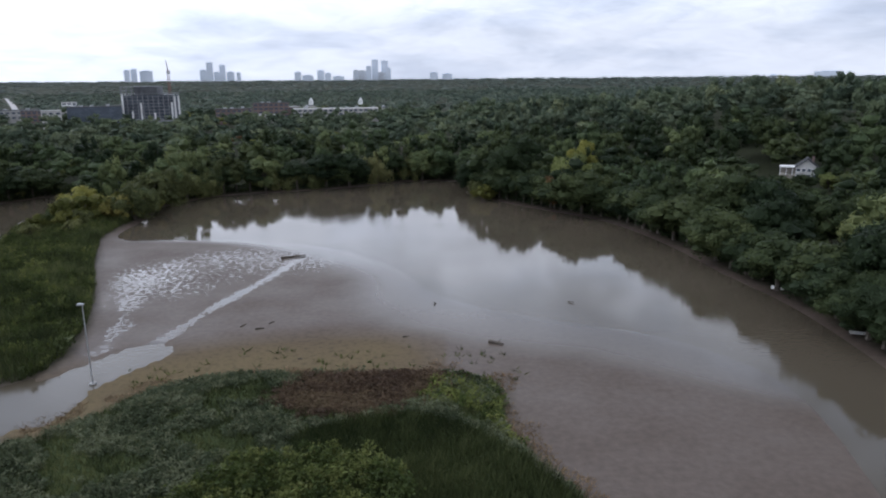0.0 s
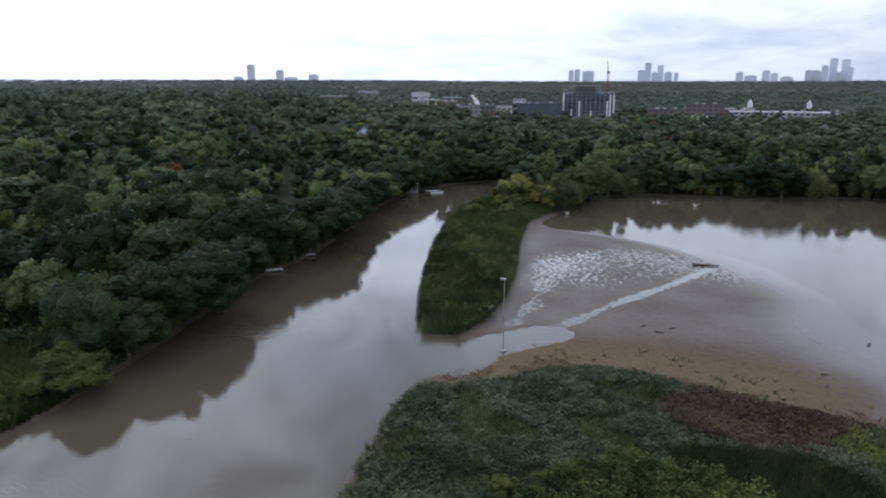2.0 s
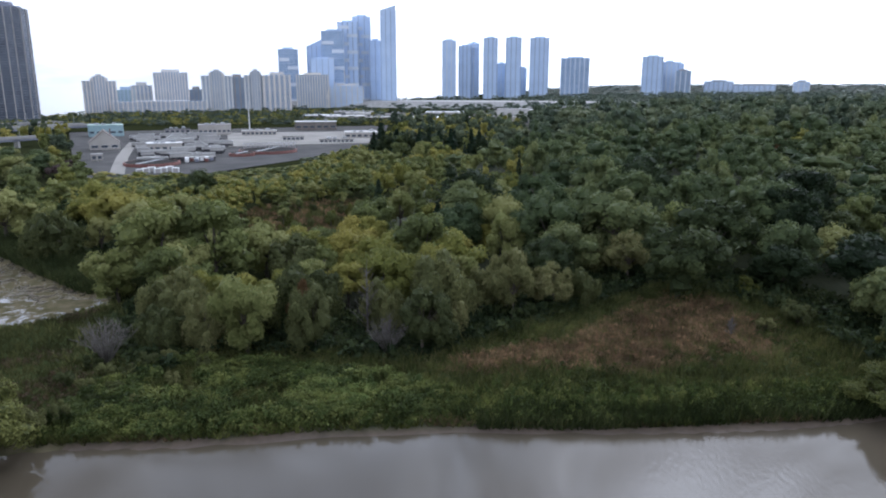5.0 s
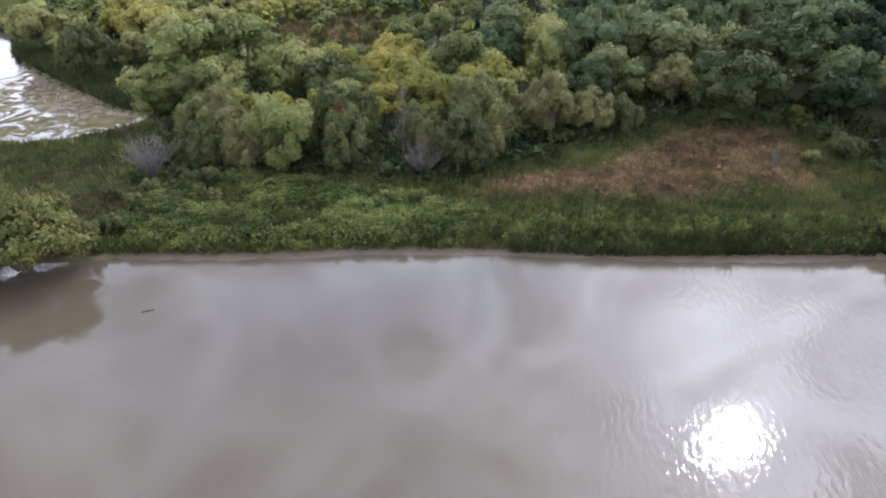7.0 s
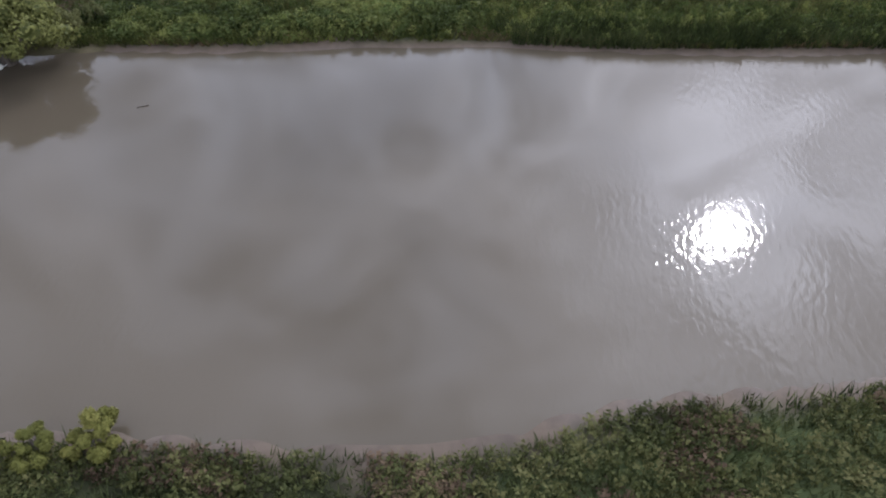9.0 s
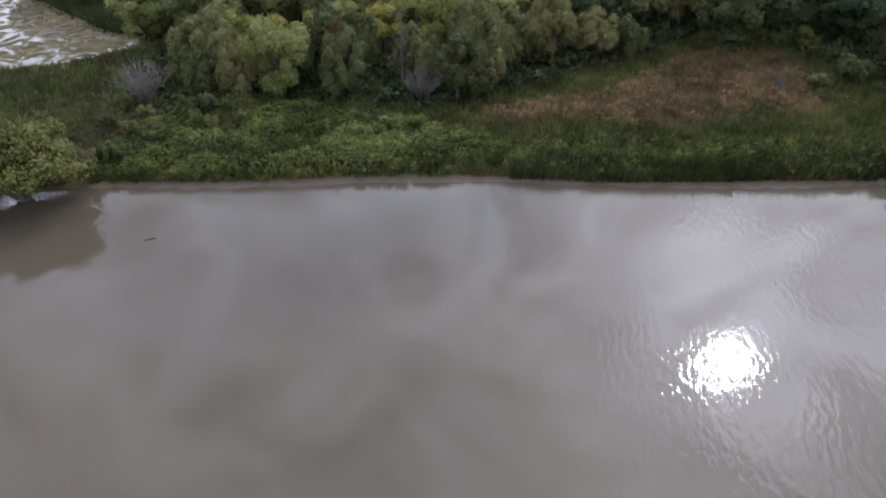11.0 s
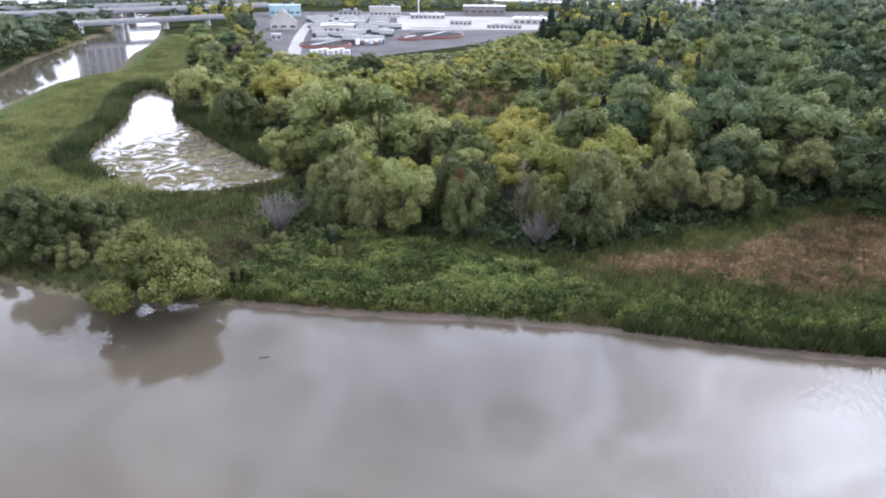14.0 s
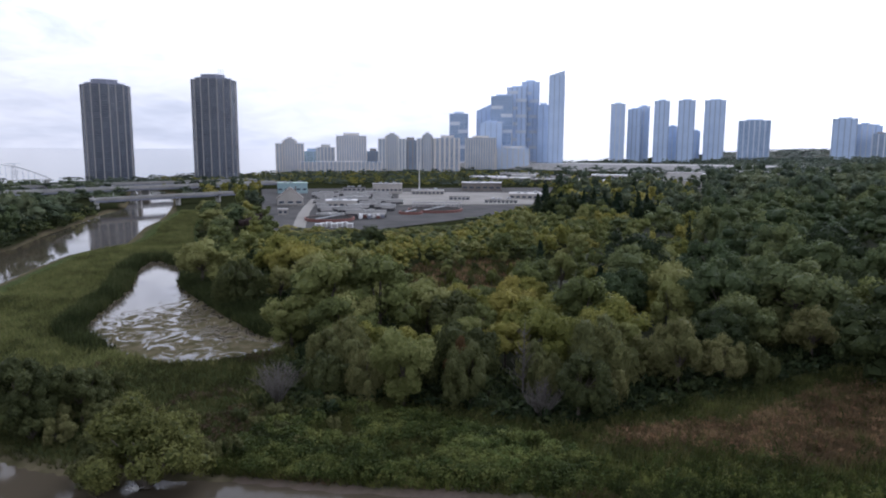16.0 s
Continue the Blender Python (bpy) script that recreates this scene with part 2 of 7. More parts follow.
REED_GREEN = foliage("reed_green", (0.026, 0.037, 0.015), (0.06, 0.078, 0.029), (0.12, 0.14, 0.057), relief=0)
MEADOW_GREEN = foliage("meadow_green", (0.034, 0.042, 0.014), (0.074, 0.084, 0.028), (0.145, 0.147, 0.054), relief=0)
LUSH_GREEN = foliage("lush_green", (0.036, 0.052, 0.014), (0.088, 0.112, 0.03), (0.16, 0.18, 0.052), relief=0)
MARSH_OLIVE = foliage("marsh_olive", (0.054, 0.064, 0.022), (0.118, 0.136, 0.046), (0.19, 0.205, 0.08), relief=0)
MIRE_GREEN = foliage("mire_green", (0.03, 0.036, 0.013), (0.062, 0.072, 0.024), (0.11, 0.115, 0.044), relief=0)
LEAF_FRESH = foliage("broad_leaf", (0.036, 0.056, 0.016), (0.092, 0.13, 0.036), (0.185, 0.225, 0.072))
REED_DARK = foliage("reed_dark", (0.018, 0.027, 0.010), (0.042, 0.057, 0.021), (0.085, 0.103, 0.041), relief=0)
BUSH_DARK = foliage("bush_dark_green", (0.02, 0.03, 0.009), (0.05, 0.07, 0.02), (0.115, 0.14, 0.042))
WEED_TAN = foliage("weed_tan", (0.07, 0.05, 0.025), (0.165, 0.112, 0.056), (0.31, 0.215, 0.11))
LEAFY_GREEN = foliage("leafy_green", (0.024, 0.036, 0.011), (0.066, 0.092, 0.026), (0.15, 0.178, 0.052))
REED_TAN = foliage("reed_tan", (0.075, 0.056, 0.031), (0.155, 0.115, 0.063), (0.265, 0.202, 0.11), relief=0)
WEED_GREY = foliage("weed_grey_green", (0.034, 0.045, 0.023), (0.076, 0.094, 0.052), (0.145, 0.164, 0.097))
WEED_RED = foliage("weed_red_brown", (0.046, 0.031, 0.02), (0.082, 0.059, 0.036), (0.125, 0.097, 0.055))
BARK = surface("bark", (0.05, 0.042, 0.033), (0.12, 0.10, 0.08), 1.5, 0.9, fine=9)
BARE = surface("bare_wood", (0.075, 0.066, 0.058), (0.15, 0.136, 0.12), 1.5, 0.85, fine=9)
YARD = surface("grey_yard", (0.045, 0.044, 0.043), (0.085, 0.082, 0.078), 0.05, 0.95, spec=0.1)
CONCRETE = surface("concrete", (0.24, 0.235, 0.225), (0.34, 0.335, 0.32), 0.15, 0.85)
PALE = surface("pale_render", (0.40, 0.39, 0.37), (0.52, 0.505, 0.48), 0.1, 0.8)
WHITE = surface("white_paint", (0.62, 0.62, 0.61), (0.76, 0.76, 0.75), 0.2, 0.6)
BEIGE = surface("beige_precast", (0.36, 0.335, 0.30), (0.46, 0.43, 0.39), 0.1, 0.85)
# next two lighter than BEIGE and PALE: haze over far blocks put in
PRECAST_HAZED = surface("precast_hazed", (0.64, 0.6, 0.56), (0.78, 0.74, 0.69), 0.1, 0.85)
RENDER_HAZED = surface("render_hazed", (0.55, 0.53, 0.50), (0.70, 0.68, 0.65), 0.1, 0.8)
BROWN_ROOF = surface("brown_roof", (0.15, 0.13, 0.115), (0.22, 0.195, 0.175), 0.3, 0.85)
APRON = surface("pale_concrete_apron", (0.20, 0.19, 0.172), (0.29, 0.275, 0.25), 0.04, 0.95, spec=0.1)
BRICK = surface("red_brick", (0.13, 0.092, 0.082), (0.185, 0.135, 0.12), 0.3, 0.9)
SLATE = surface("dark_roof", (0.04, 0.04, 0.044), (0.08, 0.08, 0.084), 0.4, 0.9, spec=0.15)
GLASS_DARK = surface("dark_glazing", (0.05, 0.06, 0.08), (0.10, 0.12, 0.15), 0.12, 0.22, spec=0.6)
# this glazing and the next are lightened: tower haze put into the colour
GLASS_BLUE = surface("blue_glazing", (0.22, 0.31, 0.45), (0.34, 0.44, 0.58), 0.05, 0.25, spec=0.6)
GLASS_GREY_HAZE = surface("hazed_grey_glazing", (0.46, 0.58, 0.76), (0.6, 0.71, 0.88), 0.03, 0.35, spec=0.5)
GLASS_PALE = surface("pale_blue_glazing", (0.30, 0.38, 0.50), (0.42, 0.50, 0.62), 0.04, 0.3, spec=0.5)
GREEN_GLASS = surface("green_glazing", (0.22, 0.33, 0.35), (0.34, 0.46, 0.48), 0.05, 0.3, spec=0.5)
BRONZE = surface("bronze_cladding", (0.15, 0.16, 0.21), (0.24, 0.25, 0.31), 0.08, 0.45, spec=0.5)
TANK_WATER = surface("tank_water", (0.02, 0.02, 0.02), (0.045, 0.042, 0.038), 0.2, 0.9, spec=0.03)
STONE_GREY = surface("grey_roof", (0.30, 0.285, 0.275), (0.42, 0.40, 0.385), 0.12, 0.85)
# cladding paled with the haze of the far skyline
SKYLINE_HAZE = surface("skyline_haze_cladding", (0.58, 0.63, 0.70), (0.72, 0.76, 0.82), 0.02, 0.5)
RAW_CONCRETE = surface("raw_concrete", (0.17, 0.175, 0.19), (0.27, 0.275, 0.29), 0.15, 0.85)
BLEACHED = surface("bleached_wood", (0.5, 0.48, 0.45), (0.68, 0.66, 0.62), 1.5, 0.8, fine=9)
ASPHALT = surface("asphalt", (0.05, 0.05, 0.052), (0.10, 0.10, 0.10), 0.1, 0.9)
STEEL = surface("galvanised_steel", (0.32, 0.33, 0.34), (0.45, 0.46, 0.47), 0.5, 0.5, metal=0.6)
GREEN_ROOF = surface("green_copper_roof", (0.30, 0.42, 0.38), (0.40, 0.52, 0.47), 0.2, 0.7)
RED_STEEL = surface("rust_red_steel", (0.16, 0.07, 0.06), (0.24, 0.11, 0.09), 0.3, 0.8)
TIMBER = surface("weathered_timber", (0.20, 0.18, 0.155), (0.34, 0.31, 0.27), 0.8, 0.85)


# ---- mesh helpers ----
def mesh_np(name, co, faces, material, tint=None, attribute="tint", smooth=False, normals=None):
    """A mesh from arrays; all faces have the same number of corners."""
    me = bpy.data.meshes.new(name)
    co, faces = np.asarray(co, "f4"), np.asarray(faces, "i4")
    me.vertices.add(len(co))
    me.vertices.foreach_set("co", co.ravel())
    me.loops.add(faces.size)
    me.loops.foreach_set("vertex_index", faces.ravel())
    me.polygons.add(len(faces))
    me.polygons.foreach_set("loop_start", np.arange(0, faces.size, faces.shape[1], dtype="i4"))
    me.polygons.foreach_set("use_smooth", np.full(len(faces), smooth, dtype=bool))
    me.update(calc_edges=True)
    if tint is not None:
        at = me.attributes.new(attribute, "FLOAT_COLOR", "POINT")
        at.data.foreach_set("color", np.asarray(tint, "f4").ravel())
    if normals is not None:  # leaves shade as the rounded clump that they belong to
        at = me.attributes.new("custom_normal", "FLOAT_VECTOR", "POINT")
        at.data.foreach_set("vector", np.asarray(normals, "f4").ravel())
        me.update()
    me.materials.append(material)
    return me


def part(name, bm, material, parent, label=""):
    me = bpy.data.meshes.new(name)
    bm.to_mesh(me)
    bm.free()
    me.materials.append(material)
    ob = new(name, me)
    ob.parent = parent
    if label:
        tagged(ob, label)
    return ob


def thing(name, m, label, category, group="", kind=""):
    ob = new(name)
    ob.empty_display_size = 0.5
    ob.matrix_world = m
    return tagged(ob, label, category, group, kind)


def box(bm, x0, x1, y0, y1, z0, z1):
    v = [bm.verts.new(p) for p in ((x0, y0, z0), (x1, y0, z0), (x1, y1, z0), (x0, y1, z0), (x0, y0, z1), (x1, y0, z1), (x1, y1, z1), (x0, y1, z1))]
    for f in ((3, 2, 1, 0), (4, 5, 6, 7), (0, 1, 5, 4), (1, 2, 6, 5), (2, 3, 7, 6), (3, 0, 4, 7)):
        bm.faces.new([v[i] for i in f])


def boxes(*items):
    bm = bmesh.new()
    for it in items:
        box(bm, *it)
    return bm


def prism(bm, outline, z0, z1):
    lo, hi = [bm.verts.new((x, y, z0)) for x, y in outline], [bm.verts.new((x, y, z1)) for x, y in outline]
    n = len(outline)
    bm.faces.new(lo[::-1]), bm.faces.new(hi)
    for i in range(n):
        bm.faces.new((lo[i], lo[(i + 1) % n], hi[(i + 1) % n], hi[i]))


def tube(bm, path, radii, sides=6):
    rings = []
    for i, p in enumerate(path):
        p = Vector(p)
        d = (Vector(path[min(i + 1, len(path) - 1)]) - Vector(path[max(i - 1, 0)])).normalized()
        u = d.orthogonal().normalized()
        w = d.cross(u)
        rings.append([bm.verts.new(p + (u * math.cos(a) + w * math.sin(a)) * radii[i]) for a in (math.tau * k / sides for k in range(sides))])
    for a, b in zip(rings, rings[1:]):
        for k in range(sides):
            bm.faces.new((a[k], a[(k + 1) % sides], b[(k + 1) % sides], b[k]))
    bm.faces.new(rings[0][::-1]), bm.faces.new(rings[-1])


def polar(az, dist, z=0.0):
    """A place by heading (degrees left of +y) and distance from the drone's foot."""
    return Vector((-math.sin(radians(az)) * dist, math.cos(radians(az)) * dist, z))


# ---- the lie of the land ----
def smooth(a, b, x):
    t = np.clip((x - a) / (b - a), 0, 1)
    return t * t * (3 - 2 * t)


def curve_round(pts, steps=4):
    """A closed Catmull-Rom line through pts."""
    p = np.array(pts, float)
    a, b, c, d = np.roll(p, 1, 0), p, np.roll(p, -1, 0), np.roll(p, -2, 0)
    out = [0.5 * (2 * b + (c - a) * s + (2 * a - 5 * b + 4 * c - d) * s * s + (3 * b - a - 3 * c + d) * s ** 3) for s in np.arange(steps) / steps]
    return np.stack(out, 1).reshape(-1, 2)


def signed(poly, x, y):
    """Distance to the edge of poly: positive inside."""
    best, inside = np.full(x.shape, 1e9), np.zeros(x.shape, bool)
    for (ax, ay), (bx, by) in zip(poly, np.roll(poly, -1, 0)):
        ex, ey = bx - ax, by - ay
        s = np.clip(((x - ax) * ex + (y - ay) * ey) / (ex * ex + ey * ey + 1e-9), 0, 1)
        best = np.minimum(best, (x - ax - s * ex) ** 2 + (y - ay - s * ey) ** 2)
        inside ^= ((ay > y) != (by > y)) & (x < ex * (y - ay) / (ey if ey else 1e-9) + ax)
    return np.where(inside, 1, -1) * np.sqrt(best)


WEST_BANK = [(-150, 285), (-169, 262), (-170, 228), (-160, 195), (-131, 134), (-125, 109), (-114, 85), (-101, 57), (-92.5, 34), (-88, 13),
             (-85, -8), (-80.2, -29), (-75.2, -46), (-72, -62), (-66, -78), (-65, -100), (-72, -140), (-97, -180), (-154, -219), (-213, -255),
             (-246, -260), (-300, -302), (-368, -350), (-500, -470), (-760, -760)]
EAST_BANK = [(-820, -840), (-540, -560), (-400, -420), (-351, -388), (-239, -312), (-201, -285), (-110, -255), (-45, -190), (-22, -110), (-17, -55),
             (-21, -30), (-25, -6), (-32, 8), (-38, 26), (-49, 52), (-56, 70), (-59, 80), (-58, 90), (-66, 99), (-71, 98),
             (-80, 110), (-96, 135), (-115, 169), (-132, 208), (-140, 262)]
BASIN = [(-67, 96), (-63, 104), (-65, 118), (-72, 137), (-89, 173), (-101, 203), (-103, 234), (-106, 254), (-89, 280), (-45, 297),
         (-17, 316), (10, 314), (13, 292), (13, 276), (32, 249), (54, 222), (64, 190), (68, 160), (72, 138), (73, 118),
         (72, 98), (68, 70), (58, 40), (40, 28), (26, 44), (16, 66), (12, 75), (8, 85), (9, 93), (6, 99),
         (-3, 102), (-20, 102), (-34, 101), (-45, 95), (-51, 84), (-57, 82)]
POND = [(-212, -209), (-207, -197), (-200, -184), (-176, -164), (-159, -139), (-137, -105), (-133, -91), (-120, -95), (-112, -103), (-110, -113),
        (-114, -127), (-122, -144), (-139, -157), (-165, -174), (-195, -200)]
MUD = [(-64, 108), (-66, 120), (-74, 142), (-90, 178), (-96, 200), (-42, 192), (-15, 169), (-4, 146), (6, 135), (15, 129),
       (25, 124), (35, 119), (44, 111), (50, 99), (50, 84), (46, 62), (44, 45), (36, 36), (18, 50), (0, 80), (-30, 92), (-50, 80), (-58, 90)]
MARSH = [(-60, -62), (-90, -58), (-112, -78), (-138, -84), (-152, -105), (-174, -140), (-190, -160), (-222, -190), (-242, -215), (-300, -268),
         (-356, -312), (-384, -340), (-372, -352), (-300, -304), (-246, -262), (-213, -257), (-154, -221), (-97, -182), (-70, -140), (-60, -100)]
MEADOW = [(-62, -62), (-98, -60), (-108, -44), (-107, -20), (-122, -8), (-140, 12), (-152, 28), (-140, 46), (-120, 54), (-100, 52),
          (-93, 30), (-86, 0), (-78, -35)]
RUST_PATCH = [(-118, 2), (-130, 12), (-147, 25), (-138, 38), (-128, 44), (-114, 32), (-105, 8), (-104, -14), (-110, -12)]
PLANT = [(-320, -225), (-352, -140), (-600, -130), (-760, -200), (-700, -500), (-540, -390), (-400, -300)]
# built-up spots where no tree stands: heading, distance, radius
BUILT = ((22.3, 750, 42), (26.1, 735, 34), (28.9, 715, 18), (16.4, 715, 26), (13.6, 755, 28), (14.2, 685, 18), (9.9, 715, 28), (7.3, 715, 28), (31.0, 815, 26),
         (33.5, 855, 20), (36.4, 795, 22), (40.5, 735, 20), (-26.6, 300, 13), (-26.4, 279, 13), (-27.5, 262, 13), (-25.0, 262, 13), (-28.2, 240, 10), (-26.2, 240, 12), (-24.2, 240, 10), (-27.2, 222, 11), (-25.2, 222, 11), (37.6, 325, 9), (36.2, 395, 11), (40.2, 415, 9), (33.0, 515, 10), (38.5, 555, 10), (43.5, 605, 10), (42.5, 1110, 34), (42.5, 1050, 26), (44.8, 900, 36), (38.6, 815, 26), (33.8, 885, 28), (33.1, 1070, 24), (35.6, 1290, 30), (39.8, 1470, 36), (47.0, 1230, 34), (22.3, 690, 30), (24.0, 700, 24), (93.6, 805, 44), (104, 960, 60), (100, 980, 70), (96, 980, 75), (91, 985, 80), (87, 1000, 80), (108, 1000, 60))

ISLAND = [(-57, 77), (-46, 94), (-34, 101), (-20, 102), (-3, 102), (6, 98), (8, 90), (9, 83), (13, 74), (20, 56), (20, 20), (0, -20), (-16, -45), (-24, -6), (-31, 8), (-37, 26), (-48, 52)]
BROWN_TOP = [(-24, 90), (-19, 100), (-6, 102), (2, 99), (-4, 90), (-14, 86)]
DARK_REED = [(-20, 79), (-12, 85), (-4, 86), (6, 80), (12, 72), (18, 58), (16, 36), (-8, 40), (-12, 66)]
PENINSULA = [(-70, 98), (-64, 103), (-66, 118), (-74, 140), (-90, 174), (-102, 204), (-104, 232), (-120, 240), (-134, 212), (-116, 170), (-97, 136), (-81, 111)]


NEAR_BUSHES = [(-30, 58), (-27, 70), (-18, 75), (-6, 73), (-4, 62), (-14, 52)]
LEAFY_BANK = [(-70, -64), (-96, -62), (-101, -42), (-97, -20), (-90, -12), (-86, -18), (-82, -32), (-77, -48)]

# distances to the water's edge, on a grid, read back by interpolation
GX, GY, STEP = np.arange(-560, 181, 2.0), np.arange(-600, 421, 2.0), 2.0
_gx, _gy = np.meshgrid(GX, GY, indexing="ij")
SHORE = {k: signed(curve_round(v), _gx, _gy) for k, v in (("river", WEST_BANK + EAST_BANK), ("basin", BASIN), ("pond", POND), ("mud", MUD))}
SHORE["water"] = np.maximum(np.maximum(SHORE["river"], SHORE["basin"]), SHORE["pond"])


def shore(which, x, y):
    g = SHORE[which]
    u, v = (np.asarray(x, float) - GX[0]) / STEP, (np.asarray(y, float) - GY[0]) / STEP
    out = np.maximum(np.maximum(-u, u - (len(GX) - 1)), np.maximum(-v, v - (len(GY) - 1)))
    u, v = np.clip(u, 0, len(GX) - 1.001), np.clip(v, 0, len(GY) - 1.001)
    i, j = u.astype(int), v.astype(int)
    fu, fv = u - i, v - j
    val = g[i, j] * (1 - fu) * (1 - fv) + g[i + 1, j] * fu * (1 - fv) + g[i, j + 1] * (1 - fu) * fv + g[i + 1, j + 1] * fu * fv
    return np.where(out > 0, np.minimum(val, -10) - out * STEP, val)


def lake(x, y):
    """Distance past the lake shore, a straight line far to the south; positive on the lake."""
    return -((y + 819) * 0.97 + (x + 574) * 0.24)


def lift(d):
    return 37.0 * smooth(1100, 4900, d)


def wave(x, y, s, seed=0.0):
    return (np.sin(x / s + seed + 1.7 * np.sin(y / s * 0.7 + seed)) + np.sin(y / s * 1.3 - seed * 2 + 1.3 * np.sin(x / s * 0.8))) * 0.5


LATTICE = np.random.default_rng(3).uniform(0, 1, (256, 256))


def mottle(x, y, s, seed=0):
    """Soft random patches, s metres wide, 0 to 1."""
    total = 0.0
    for k, w in ((1.0, 0.6), (2.3, 0.4)):
        u, v = np.asarray(x) * k / s + 40 * seed, np.asarray(y) * k / s + 17 * seed
        i, j = np.floor(u).astype(int), np.floor(v).astype(int)
        a, b = u - i, v - j
        a, b = a * a * (3 - 2 * a), b * b * (3 - 2 * b)
        at = lambda p, q: LATTICE[p % 256, q % 256]
        total = total + w * (at(i, j) * (1 - a) * (1 - b) + at(i + 1, j) * a * (1 - b) + at(i, j + 1) * (1 - a) * b + at(i + 1, j + 1) * a * b)
    return total


def height(x, y):
    x, y = np.asarray(x, float), np.asarray(y, float)
    d, az = np.hypot(x, y), np.degrees(np.arctan2(-x, y))
    w = np.maximum(shore("water", x, y), lake(x, y))  # inside the water
    land = -w
    z = np.where(land > 0, 0.25 * smooth(0, 1.2, land) + 0.75 * smooth(0.5, 6, land) + 0.8 * smooth(10, 80, land), -1.8 * smooth(0, 9, w))
    west = smooth(27, 42, az) * (1 - smooth(74, 98, az))
    east = (1 - smooth(-11, -3, az)) * smooth(85, 130, d)
    north = smooth(-10, 4, az) * (1 - smooth(30, 45, az))
    z = z + np.where(land > 0, west * 11.5 * smooth(14, 210, land) + east * (8 * smooth(3, 200, land) + 11 * smooth(310, 470, d) * smooth(-12, -23, az)) * (1 - smooth(560, 950, d)) + north * 2 * smooth(50, 330, land), 0)
    z = z + np.where(land > 4, wave(x, y, 17.0) * 0.25, 0)
    # the mud flat, just clear of the water, and the weed-covered pond
    m, bas = shore("mud", x, y), shore("basin", x, y)
    flat = 0.008 + 0.09 * smooth(2, 30, m) + 0.03 * wave(x, y, 9.0) * smooth(4, 16, m)
    z = np.where((bas > -1) & (m > -14), np.maximum(z, np.where(m > 0, flat, 0.008 + m * 0.012)), z)
    z = np.where(bas > 0, np.maximum(z, 0.35 - bas * 0.12), z)
    z = np.where(shore("pond", x, y) > 0.8, 0.03, z)
    # the open channel through the flat
    ch = np.minimum(np.hypot(x + 62, y - 92) - 9, seg(x, y, -62, 92, -51, 111) - 4.2)
    z = np.where(bas > 0, np.where(ch < 0, np.minimum(z, -0.15), z), z)
    return z + lift(d)


def seg(x, y, ax, ay, bx, by):
    s = np.clip(((x - ax) * (bx - ax) + (y - ay) * (by - ay)) / ((bx - ax) ** 2 + (by - ay) ** 2), 0, 1)
    return np.hypot(x - ax - s * (bx - ax), y - ay - s * (by - ay))


def ground_z(x, y):
    return float(height(np.array([x]), np.array([y]))[0])


def polar_sheet(angles, radii):
    a, r = np.meshgrid(np.radians(angles), radii, indexing="ij")
    x, y = -np.sin(a) * r, np.cos(a) * r
    na, nr = a.shape
    i, j = np.meshgrid(np.arange(na), np.arange(nr - 1), indexing="ij")
    k = (i + 1) % na
    faces = np.stack([i * nr + j, i * nr + j + 1, k * nr + j + 1, k * nr + j], -1).reshape(-1, 4)
    return x.ravel(), y.ravel(), faces


